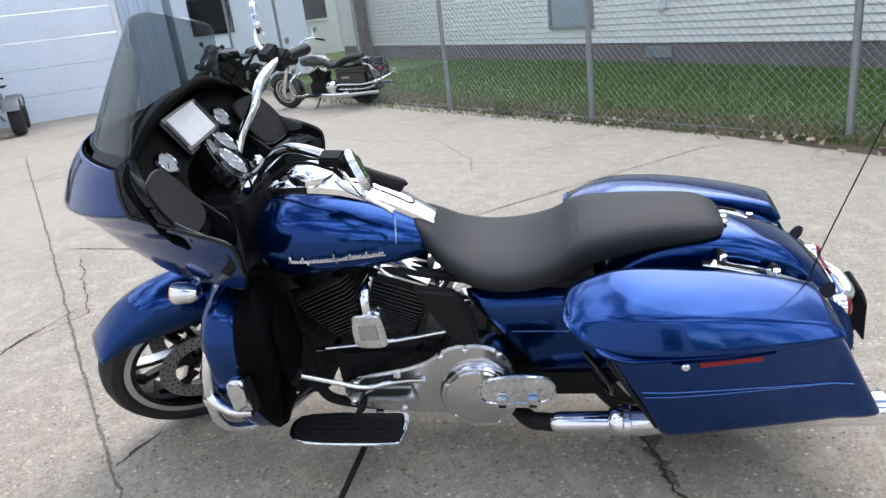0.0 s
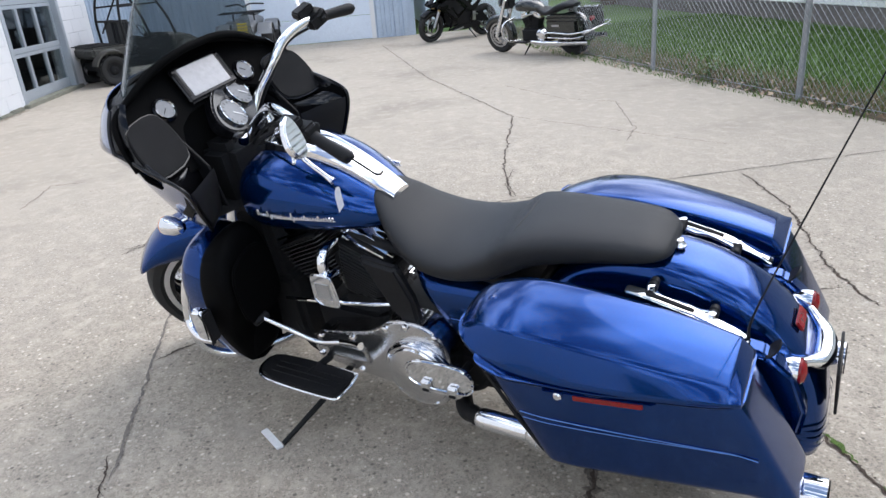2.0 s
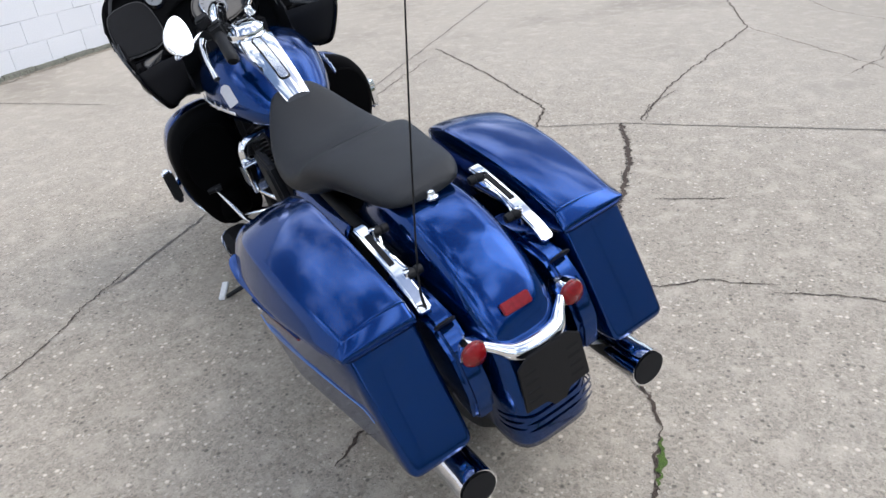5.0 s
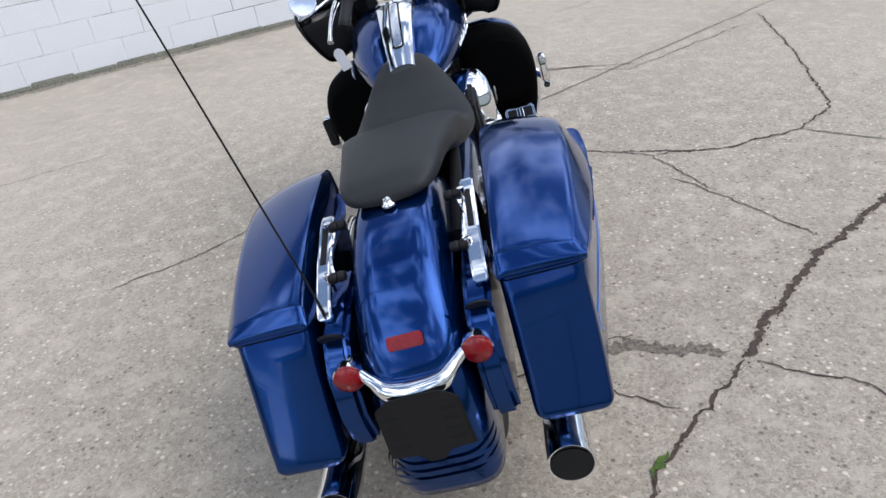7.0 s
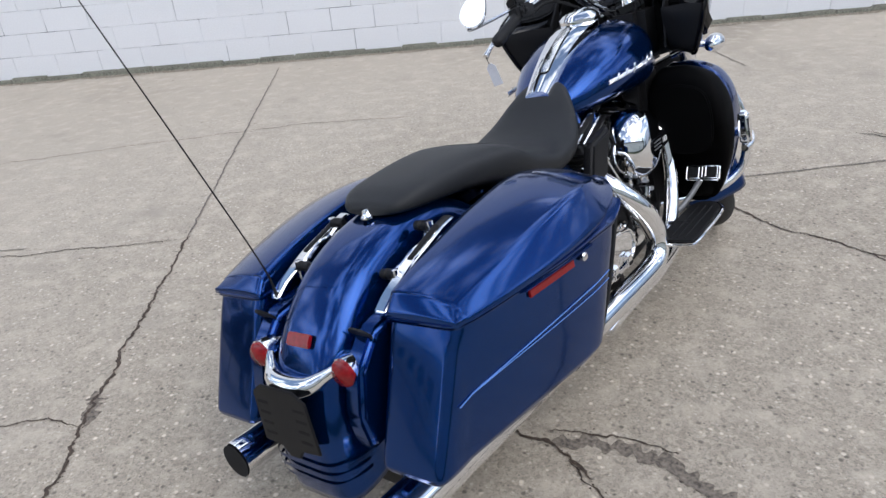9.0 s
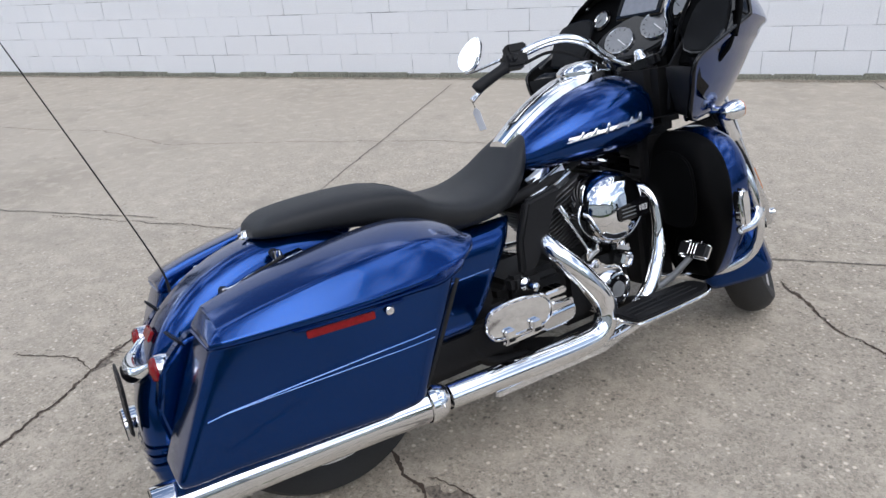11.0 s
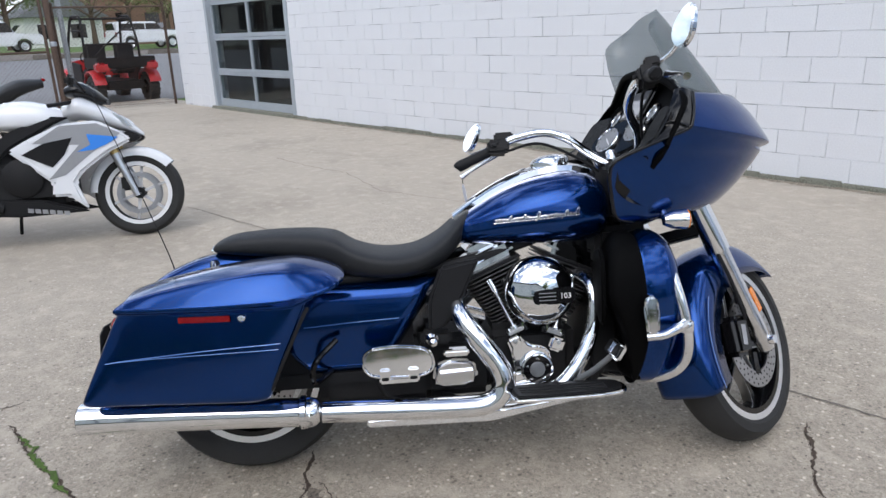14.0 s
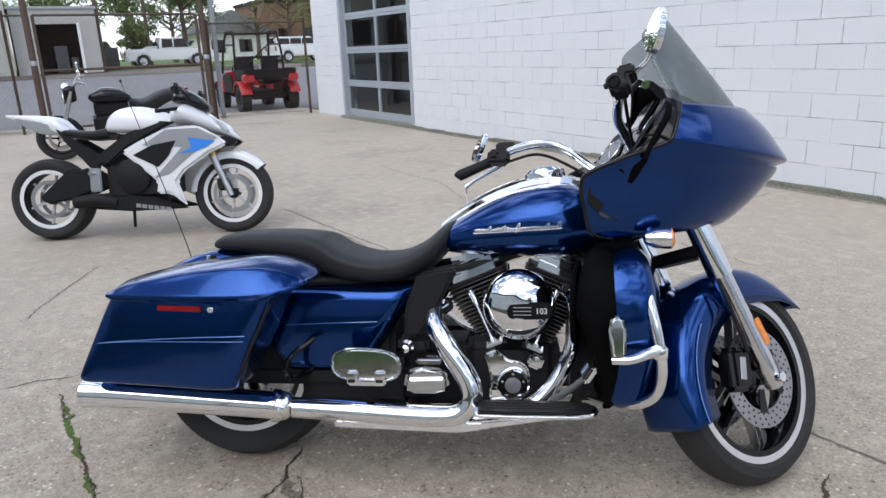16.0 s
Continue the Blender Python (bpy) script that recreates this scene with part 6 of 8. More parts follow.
def cruiser(m, paint, label, bags=True):
    b = thing("cruiser_motorcycle", m, label, "motorcycle")
    simple_wheel(b, (0, 0, 0.315), 0.315, 0.14, 0.20, MATTE, 10)
    simple_wheel(b, (1.58, 0, 0.315), 0.315, 0.12, 0.205, STEEL, 10)
    part("front_fender", arc_skin((1.58, 0, 0.315), 20, 215, 30, lambda f: (0.345, 0.24, 0.085, 3.2), 14), paint, b)
    part("fender_trim", tube([(1.86, 0, 0.50), (1.88, 0.06, 0.44), (1.80, 0.09, 0.36)], 0.01, 12, 8), CHROME, b)
    part("rear_fender", arc_skin((0, 0, 0.315), 20, 190, 30, lambda f: (0.375, 0.25, 0.10, 3.6), 14), paint, b)
    part("fuel_tank", loft([(0.55, 0, 0.74, 0.04, 0.03, 0.03, 2.3), (0.68, 0, 0.77, 0.13, 0.09, 0.06, 2.5), (0.88, 0, 0.80, 0.175, 0.115, 0.09, 2.6), (1.04, 0, 0.80, 0.15, 0.09, 0.08, 2.5), (1.10, 0, 0.80, 0.06, 0.03, 0.03, 2.3)], 24, 24), paint, b)
    part("seat", loft([(-0.12, 0, 0.80, 0.10, 0.03, 0.03, 2.8), (0.05, 0, 0.80, 0.15, 0.05, 0.06, 3), (0.22, 0, 0.77, 0.17, 0.05, 0.07, 3), (0.40, 0, 0.70, 0.18, 0.04, 0.06, 2.8), (0.58, 0, 0.74, 0.12, 0.04, 0.06, 2.6), (0.66, 0, 0.78, 0.05, 0.02, 0.02, 2.4)], 28, 24), VINYL, b, "black two-up seat")
    part("engine", joined([box(0.62, 1.0, -0.13, 0.13, 0.20, 0.45, 0.04, 3), box(0.42, 0.66, -0.12, 0.12, 0.22, 0.42, 0.03, 3)]), MATTE, b)
    for a in (-22, 22):
        part("cylinder", moved(joined([box(-0.07 - 0.01 * (k % 2), 0.07 + 0.01 * (k % 2), -0.08, 0.08, 0.12 + k * 0.02, 0.137 + k * 0.02, 0.004) for k in range(10)]), Matrix.Translation((0.80, 0, 0.32)) @ pose(0, 0, 0, 0, a, 0)), MATTE, b)
        part("rocker_cover", moved(box(-0.08, 0.08, -0.09, 0.09, 0.33, 0.40, 0.02, 3), Matrix.Translation((0.80, 0, 0.32)) @ pose(0, 0, 0, 0, a, 0)), CHROME, b)
    part("air_cleaner", lathe([(0.001, -0.20), (0.09, -0.195), (0.10, -0.17), (0.10, -0.12)], 24, "y", (0.82, 0, 0.58)), CHROME, b)
    part("derby_cover", lathe([(0.09, 0.13), (0.09, 0.20), (0.07, 0.215), (0.001, 0.215)], 24, "y", (0.52, 0, 0.36)), CHROME, b)
    for s in (-1, 1):
        part("fork_leg", tube([(1.58, s * 0.11, 0.30), (1.38, s * 0.11, 0.72), (1.28, s * 0.11, 0.93)], [0.033, 0.036, 0.03], 12, 12), CHROME, b)
        part("handlebar", tube([(1.20, s * 0.04, 0.97), (1.12, s * 0.18, 1.10), (0.98, s * 0.34, 1.10), (0.86, s * 0.42, 1.04)], 0.014, 22, 10), CHROME, b)
        part("grip", tube([(0.97, s * 0.345, 1.095), (0.84, s * 0.43, 1.03)], 0.019, 4, 10), BLACK, b)
        part("mirror", joined([tube([(1.02, s * 0.32, 1.11), (1.0, s * 0.40, 1.22)], 0.006, 4, 8), box(0.985, 1.005, s * 0.35, s * 0.47, 1.19, 1.28, 0.01)]), CHROME, b)
        part("muffler", tube([(0.75, s * 0.2, 0.25), (0.3, s * 0.24, 0.24), (-0.45, s * 0.24, 0.27)], [0.03, 0.04, 0.042], 14, 14), CHROME, b)
        part("floorboard", box(0.72, 1.0, s * 0.20, s * 0.33, 0.25, 0.275, 0.008), BLACK, b)
        part("engine_guard", tube([(1.12, s * 0.1, 0.62), (1.15, s * 0.36, 0.58), (1.18, s * 0.40, 0.42), (1.12, s * 0.34, 0.29), (1.05, s * 0.1, 0.24)], 0.014, 26, 10), CHROME, b)
        if bags:
            sb = part("saddlebag", moved(box(-0.36, 0.26, -0.10, 0.10, -0.15, 0.15, 0.05, 4), pose(0, s * 0.29, 0.52)), paint, b)
            part("lid", moved(box(-0.37, 0.27, -0.105, 0.105, 0.0, 0.09, 0.04, 4), pose(0, s * 0.29, 0.62)), paint, sb)
            part("bag_rail", tube([(0.32, s * 0.40, 0.30), (0.22, s * 0.42, 0.45), (-0.2, s * 0.42, 0.44), (-0.42, s * 0.40, 0.46), (-0.50, s * 0.25, 0.46)], 0.011, 30, 10), CHROME, b)
            part("bag_rail", tube([(0.20, s * 0.42, 0.38), (-0.25, s * 0.42, 0.37), (-0.46, s * 0.38, 0.40)], 0.010, 20, 10), CHROME, b)
            part("bag_badge", box(-0.02, 0.12, s * 0.392, s * 0.398, 0.545, 0.575, 0.002), SILVER, sb)
    part("nacelle", loft([(1.24, 0, 0.86, 0.10, 0.09, 0.10, 2.4), (1.36, 0, 0.86, 0.13, 0.11, 0.11, 2.3), (1.44, 0, 0.85, 0.10, 0.10, 0.10, 2.1)], 12, 22), BLACKGLOSS, b)
    part("headlamp", lathe([(0.092, 0), (0.085, 0.03), (0.05, 0.045), (0.001, 0.05)], 24, "x", (1.44, 0, 0.85)), CLEAR, b)
    part("tail_lamp", box(-0.40, -0.35, -0.05, 0.05, 0.55, 0.62, 0.015, 3), RED, b)
    part("rear_bumper", tube([(-0.40, 0.30, 0.42), (-0.50, 0.22, 0.45), (-0.52, 0, 0.46), (-0.50, -0.22, 0.45), (-0.40, -0.30, 0.42)], 0.012, 22, 10), CHROME, b)
    part("side_stand", tube([(0.8, 0.15, 0.2), (0.82, 0.3, 0.06)], 0.012, 4, 8), MATTE, b)
    return b


cruiser(facing((3.42, -8.60), (4.93, -9.02), 8) @ Matrix.Scale(0.92, 4), BROWNGREEN, "black touring cruiser with hard bags and chrome rails")


def naked_bike(m, label, paint):
    b = thing("naked_motorcycle", m, label, "motorcycle")
    simple_wheel(b, (0, 0, 0.31), 0.31, 0.16, 0.21, MATTE, 5)
    simple_wheel(b, (1.43, 0, 0.305), 0.305, 0.12, 0.215, MATTE, 5)
    part("fuel_tank", loft([(0.45, 0, 0.80, 0.06, 0.05, 0.04, 2.4), (0.58, 0, 0.84, 0.14, 0.10, 0.07, 2.6), (0.78, 0, 0.86, 0.165, 0.12, 0.09, 2.6), (0.95, 0, 0.85, 0.12, 0.07, 0.06, 2.5), (1.0, 0, 0.85, 0.05, 0.03, 0.03, 2.3)], 22, 24), paint, b)
    part("seat", loft([(-0.30, 0, 0.85, 0.09, 0.05, 0.05, 2.8), (-0.05, 0, 0.83, 0.14, 0.08, 0.10, 3), (0.12, 0, 0.80, 0.15, 0.06, 0.16, 3), (0.30, 0, 0.74, 0.15, 0.04, 0.16, 2.8), (0.48, 0, 0.78, 0.09, 0.04, 0.10, 2.6)], 22, 22), VINYL, b)
    part("side_panel", box(0.12, 0.46, -0.12, 0.12, 0.40, 0.74, 0.03, 3), BLACKGLOSS, b)
    part("engine", joined([box(0.45, 0.98, -0.17, 0.17, 0.25, 0.62, 0.05, 3), box(0.50, 0.95, -0.13, 0.13, 0.60, 0.80, 0.03)]), MATTE, b)
    part("headlamp", joined([lathe([(0.001, -0.06), (0.07, -0.05), (0.085, 0.0), (0.08, 0.03), (0.001, 0.05)], 24, "x", (1.28, 0, 0.86)), lathe([(0.001, -0.06), (0.06, -0.05), (0.07, 0.0), (0.06, 0.03), (0.001, 0.05)], 24, "x", (1.27, 0, 1.0))]), CHROME, b)
    part("cowl", loft([(1.14, 0, 0.98, 0.10, 0.05, 0.16, 2.6), (1.24, 0, 0.96, 0.12, 0.08, 0.18, 2.6), (1.30, 0, 0.94, 0.10, 0.06, 0.15, 2.4)], 12, 22), BLACKGLOSS, b)
    part("swing_arm", joined([box(-0.03, 0.45, s * 0.10, s * 0.14, 0.29, 0.36, 0.012) for s in (-1, 1)]), ALU, b)
    for s in (-1, 1):
        part("fork_leg", tube([(1.43, s * 0.10, 0.29), (1.30, s * 0.10, 0.66), (1.20, s * 0.10, 0.97)], [0.027, 0.03, 0.026], 12, 12), ALU, b)
        part("handlebar", tube([(1.16, s * 0.05, 1.02), (1.10, s * 0.2, 1.10), (1.0, s * 0.38, 1.10)], 0.013, 14, 10), ALU, b)
        part("mirror", joined([tube([(1.05, s * 0.30, 1.10), (1.08, s * 0.36, 1.24)], 0.006, 4, 8), box(1.06, 1.09, s * 0.31, s * 0.43, 1.21, 1.29, 0.012)]), CHROME, b)
    part("front_fender", arc_skin((1.43, 0, 0.305), 45, 170, 20, lambda f: (0.33, 0.27, 0.07, 3.0), 12), paint, b)
    part("exhaust", tube([(0.6, -0.16, 0.25), (0.3, -0.18, 0.28), (-0.15, -0.2, 0.40)], [0.03, 0.04, 0.055], 12, 14), ALU, b)
    part("tail_lamp", box(-0.34, -0.29, -0.05, 0.05, 0.88, 0.92, 0.01), RED, b)
    return b


naked_bike(facing((-4.35, 7.95), (-5.50, 7.20), 8), "dark naked motorcycle with upright chrome bars", BLACKGLOSS)


def utv(m, paint, label, cage_mat, bed=True):
    """A side-by-side: x forward from the rear axle."""
    u = thing("side_by_side", m, label, "utility vehicle")
    for x in (0.0, 1.9):
        for s in (-1, 1):
            w = part("wheel", tyre_mesh((x, s * 0.60, 0.32), 0.32, 0.24, 0.17), RUBBER, u)
            part("tread", joined([box(-0.03, 0.03, -0.11, 0.11, 0.315, 0.335, 0.004, 1, Matrix.Translation((x, s * 0.60, 0.32)) @ pose(0, 0, 0, 0, a * 20, 0)) for a in range(18)]), RUBBER, w)
            part("rim", lathe([(0.001, s * 0.09), (0.06, s * 0.09), (0.10, s * 0.05), (0.165, s * 0.10), (0.172, s * 0.10), (0.172, s * -0.06)], 24, "y", (x, s * 0.60, 0.32)), MATTE, w)
    part("chassis", box(-0.2, 2.1, -0.42, 0.42, 0.30, 0.50, 0.04), MATTE, u)
    part("hood", loft([(1.45, 0, 0.86, 0.62, 0.10, 0.30, 4), (1.75, 0, 0.85, 0.60, 0.09, 0.25, 4), (2.05, 0, 0.80, 0.52, 0.06, 0.2, 4), (2.25, 0, 0.74, 0.42, 0.03, 0.12, 3)], 16, 26), paint, u)
    for x, a0, a1 in ((1.9, 20, 165), (0.0, 20, 165)):
        for s in (-1, 1):
            rows_ = [[(x + r * math.cos(radians(a0 + (a1 - a0) * i / 14)), s * y, 0.34 + r * math.sin(radians(a0 + (a1 - a0) * i / 14))) for r, y in ((0.40, 0.48), (0.43, 0.60), (0.40, 0.74), (0.37, 0.74), (0.40, 0.60), (0.37, 0.48))] for i in range(15)]
            part("fender", rings("fender", rows_), paint, u)
    sides(u, "door", [(0.62, 0.45), (1.45, 0.45), (1.50, 0.85), (1.2, 0.92), (0.62, 0.88)], 0.64, 0.04, BLACK, "", 0.015)
    if not bed:
        part("rear_rack", joined([tube([(-0.42 + 0.14 * k, -0.55, 0.84), (-0.42 + 0.14 * k, 0.55, 0.84)], 0.013, 4, 8) for k in range(6)] + [tube([(-0.45, s * 0.55, 0.84), (0.35, s * 0.55, 0.84)], 0.015, 4, 8) for s in (-1, 1)]), MATTE, u)
        part("rear_body", box(-0.35, 0.45, -0.60, 0.60, 0.58, 0.82, 0.06, 3), paint, u)
    if bed:
        part("bed", joined([box(-0.45, 0.45, -0.62, 0.62, 0.78, 0.82, 0.01), box(-0.47, -0.43, -0.62, 0.62, 0.80, 1.02, 0.012), box(-0.45, 0.45, 0.60, 0.64, 0.80, 1.02, 0.012), box(-0.45, 0.45, -0.64, -0.60, 0.80, 1.02, 0.012)]), BLACK, u)
        for s in (-1, 1):
            part("rear_corner", box(-0.50, -0.25, s * 0.40, s * 0.68, 0.72, 0.92, 0.04, 3), paint, u)
    for s in (-1, 1):
        part("seat", joined([box(0.62, 1.05, s * 0.32 - 0.24, s * 0.32 + 0.24, 0.62, 0.76, 0.05, 3), box(0.52, 0.66, s * 0.32 - 0.22, s * 0.32 + 0.22, 0.74, 1.32, 0.05, 3)]), VINYL, u)
        part("cage_side", tube([(0.42, s * 0.62, 0.80), (0.40, s * 0.60, 1.35), (0.52, s * 0.55, 1.86), (0.8, s * 0.55, 1.92), (1.15, s * 0.56, 1.88), (1.45, s * 0.60, 1.40), (1.62, s * 0.62, 0.92)], 0.028, 40, 10), cage_mat, u)
        part("cage_brace", tube([(0.46, s * 0.58, 1.60), (1.28, s * 0.58, 1.62)], 0.02, 4, 8), cage_mat, u)
    for x, z in ((0.52, 1.86), (1.15, 1.88), (0.42, 1.30)):
        part("cage_bar", tube([(x, -0.56, z), (x, 0.56, z)], 0.026, 6, 10), cage_mat, u)
    part("cage_brace", tube([(0.44, -0.5, 1.78), (0.40, 0.4, 1.05)], 0.018, 4, 8), cage_mat, u)
    part("steering_wheel", lathe([(0.15, -0.012), (0.165, 0), (0.15, 0.012), (0.135, 0), (0.15, -0.012)], 24, "x", (0, 0, 0)), BLACK, u, m=pose(1.28, 0.3, 1.02, 0, -30, 0))
    part("headlamp", joined([box(2.12, 2.2, s * 0.22, s * 0.42, 0.72, 0.80, 0.02) for s in (-1, 1)]), CLEAR, u)
    if bed:
        part("tail_lamp", joined([box(-0.49, -0.45, s * 0.50, s * 0.60, 0.84, 0.92, 0.01) for s in (-1, 1)]), RED, u)
    part("bumper", tube([(2.15, -0.4, 0.45), (2.32, -0.2, 0.55), (2.32, 0.2, 0.55), (2.15, 0.4, 0.45)], 0.03, 16, 10), MATTE, u)
    part("rear_axle", tube([(0, -0.55, 0.32), (0, 0, 0.36), (0, 0.55, 0.32)], 0.035, 8, 10), MATTE, u)
    return u


utv(on_lot(-15.75, -0.45, -0.03, 180), REDPAINT, "red side-by-side utility vehicle with black roll cage", MATTE)
utv(on_lot(10.25, -0.36, 0, -48) @ Matrix.Scale(0.74, 4), CAMO, "camouflage side-by-side with black roll cage", MATTE, False)


def quad(m):
    q = thing("quad_bike", m, "grey quad bike with yellow front grille", "quad bike")
    for x in (0.0, 1.15):
        for s in (-1, 1):
            w = part("wheel", tyre_mesh((x, s * 0.42, 0.28), 0.28, 0.22, 0.14), RUBBER, q)
            part("rim", lathe([(0.001, s * 0.08), (0.05, s * 0.08), (0.12, s * 0.05), (0.14, s * 0.09), (0.145, -s * 0.05)], 20, "y", (x, s * 0.42, 0.28)), MATTE, w)
            part("fender", arc_skin((x, 0, 0.28), 25, 155, 14, lambda f: (0.36, 0.33, 0.14, 4), 8), GREYMETAL, q, m=Matrix.Translation((0, s * 0.40, 0.02)))
    part("body", loft([(-0.35, 0, 0.66, 0.20, 0.05, 0.10, 3), (0.1, 0, 0.66, 0.22, 0.10, 0.2, 3), (0.6, 0, 0.66, 0.18, 0.12, 0.25, 3), (1.1, 0, 0.62, 0.25, 0.10, 0.2, 3), (1.42, 0, 0.56, 0.20, 0.06, 0.15, 3)], 24, 22), GREYMETAL, q)
    for k in range(4):
        part("grille_bar", tube([(1.46, -0.09, 0.50 + k * 0.055), (1.49, 0, 0.49 + k * 0.055), (1.46, 0.09, 0.50 + k * 0.055)], 0.018, 8, 8), YELLOW, q, "yellow grille bar")
    part("rack", joined([tube([(0.95 + 0.12 * k, -0.40, 0.86), (0.97 + 0.12 * k, 0.40, 0.86)], 0.014, 4, 8) for k in range(5)] + [tube([(0.93, s * 0.4, 0.86), (1.45, s * 0.4, 0.86)], 0.014, 4, 8) for s in (-1, 1)] + [tube([(1.1, s * 0.2, 0.6), (1.1, s * 0.2, 0.86)], 0.014, 4, 8) for s in (-1, 1)]), MATTE, q)
    part("bumper", tube([(1.35, -0.25, 0.30), (1.52, -0.18, 0.42), (1.54, 0, 0.44), (1.52, 0.18, 0.42), (1.35, 0.25, 0.30)], 0.022, 16, 10), ALU, q)
    part("handlebar", tube([(0.72, -0.38, 0.98), (0.80, -0.12, 1.0), (0.82, 0, 0.95), (0.80, 0.12, 1.0), (0.72, 0.38, 0.98)], 0.016, 20, 10), BLACK, q)
    part("seat", box(-0.30, 0.5, -0.16, 0.16, 0.72, 0.84, 0.05, 3), VINYL, q)


quad(on_lot(13.65, -2.45, 0, 180))


# ---- beyond the gate: slope, yard building, vehicles, trees ----
def rise(s):
    return 0.022 * max(0.0, min(40.0, -15.6 - s))


TRUCKWHITE = mat("white_car_paint", (0.72, 0.73, 0.74), 0.25, 0.0, 0.93, 3.0, 100.0, coat=0.8)
BRICKGREY = mat("painted_grey_brick", (0.40, 0.39, 0.37), 0.85, 0.0, 0.8, 3.0, 25.0, bump=0.6)
BARK = mat("bark", (0.09, 0.065, 0.045), 0.95, 0.0, 0.6, 6.0, 60.0, bump=0.8)
FOLIAGE = mat("tree_leaves", (0.12, 0.165, 0.06), 0.7, 0.0, 0.55, 1.2, 9.0)
FOLIAGE2 = mat("autumn_leaves", (0.17, 0.175, 0.08), 0.7, 0.0, 0.55, 1.2, 9.0)
BROWNBRICK = mat("brown_brick", (0.22, 0.13, 0.09), 0.9, 0.0, 0.75, 1.0, 20.0)


def car(m, length, height, paint, label, pickup=False):
    v = thing("pickup_truck" if pickup else "car", m, label, "truck" if pickup else "car")
    L, h = length, height
    for x in (L * 0.19, L * 0.80):
        for s in (-1, 1):
            w = part("wheel", tyre_mesh((x, s * 0.82, 0.38), 0.38, 0.24, 0.24), RUBBER, v)
            part("rim", lathe([(0.001, s * 0.06), (0.08, s * 0.07), (0.2, s * 0.05), (0.24, s * 0.09), (0.245, -s * 0.05)], 20, "y", (x, s * 0.82, 0.38)), ALU, w)
    body = [(0.0, 0.55), (0.05, 0.42), (L * 0.11, 0.40), (L * 0.12, 0.62), (L * 0.15, 0.78), (L * 0.19, 0.83), (L * 0.23, 0.78), (L * 0.26, 0.62), (L * 0.27, 0.40), (L * 0.72, 0.40), (L * 0.73, 0.62), (L * 0.76, 0.78), (L * 0.80, 0.83), (L * 0.84, 0.78), (L * 0.87, 0.62), (L * 0.88, 0.42), (L, 0.45), (L, 0.95), (L * 0.97, 1.08), (L * 0.74, 1.15), (0.02, 1.15)]
    part("body", slab(body, 1.84, pose(0, -0.92, 0), 0.05, 2), paint, v)
    c0, c1 = (L * 0.38, L * 0.74) if pickup else (0.08, L * 0.70)
    cab = [(c0, 1.13), (c1, 1.13), (c1 - 0.55, h), (c0 + 0.12, h)]
    part("cab", slab(cab, 1.62, pose(0, -0.81, 0), 0.06, 3), paint, v)
    n = 2 if pickup else 3
    for s in (-1, 1):
        for k in range(n):
            a = c0 + 0.18 + (c1 - c0 - 0.55) * k / n
            b = c0 + 0.12 + (c1 - c0 - 0.55) * (k + 1) / n
            part("window", slab([(a, 1.22), (b + (0.3 if k == n - 1 else 0), 1.22), (b, h - 0.12), (a + 0.04, h - 0.12)], s * 0.012, pose(0, s * 0.808, 0), 0.003), BLACKGLOSS, v)
    part("windscreen", slab([(-0.68, 0), (0.68, 0), (0.60, 0.58), (-0.60, 0.58)], 0.01, pose(c1 - 0.04, 0, 1.2, 0, 0, 90) @ pose(0, 0, 0, 42, 0, 0), 0.002), BLACKGLOSS, v)
    part("rear_window", slab([(-0.62, 0), (0.62, 0), (0.56, 0.42), (-0.56, 0.42)], 0.01, pose(c0 - 0.02, 0, 1.22, 0, 0, 90) @ pose(0, 0, 0, -8, 0, 0), 0.002), BLACKGLOSS, v)
    for s in (-1, 1):
        part("tail_lamp", box(-0.02, 0.03, s * 0.74, s * 0.92, 0.80, 1.08, 0.01), RED, v)
        part("headlamp", box(L - 0.06, L + 0.01, s * 0.62, s * 0.90, 0.80, 0.95, 0.02), CLEAR, v)
    part("bumper", joined([box(-0.08, 0.06, -0.9, 0.9, 0.42, 0.58, 0.03), box(L - 0.05, L + 0.09, -0.9, 0.9, 0.42, 0.6, 0.03)]), CHROME if pickup else paint, v)
    if pickup:
        part("bed_floor", box(0.08, L * 0.37, -0.78, 0.78, 1.152, 1.16), MATTE, v)
        part("tool_box", box(L * 0.27, L * 0.36, -0.75, 0.75, 1.16, 1.32, 0.02), ALU, v)
    return v


car(on_lot(-50.5, 0.9, rise(-50.5), 92), 5.8, 1.90, TRUCKWHITE, "white pickup truck parked across the street", True)
car(on_lot(-48.0, 10.2, rise(-48.0), 95), 4.7, 1.72, TRUCKWHITE, "white estate car parked across the street")
car(on_lot(-54.0, 12.6, rise(-54.0), 85), 4.5, 1.45, GREYMETAL, "grey car parked across the street")

yard = thing("workshop", LOT, "grey brick workshop with a dark open bay", "building")
zb = rise(-45)
part("wall", joined([box(-45.6, -45.2, -5.3, -4.15, zb, 4.2), box(-45.6, -45.2, -1.95, -0.95, zb, 4.2), box(-45.6, -45.2, -4.15, -1.95, 3.4, 4.2), box(-53, -45.6, -1.25, -0.95, zb, 4.2), box(-53, -52.7, -5.3, -1.25, zb, 4.2)]), BRICKGREY, yard)
part("roof", box(-53.1, -45.1, -5.4, -0.85, 4.2, 4.35, 0.02), GALV, yard)
# dark sheets carry the shade inside the bay as colour
part("interior", joined([box(-50, -49.9, -5.3, -1.2, zb, 4.2), box(-50, -45.6, -5.3, -5.2, zb, 4.2)]), ROOM_SHADE, yard)
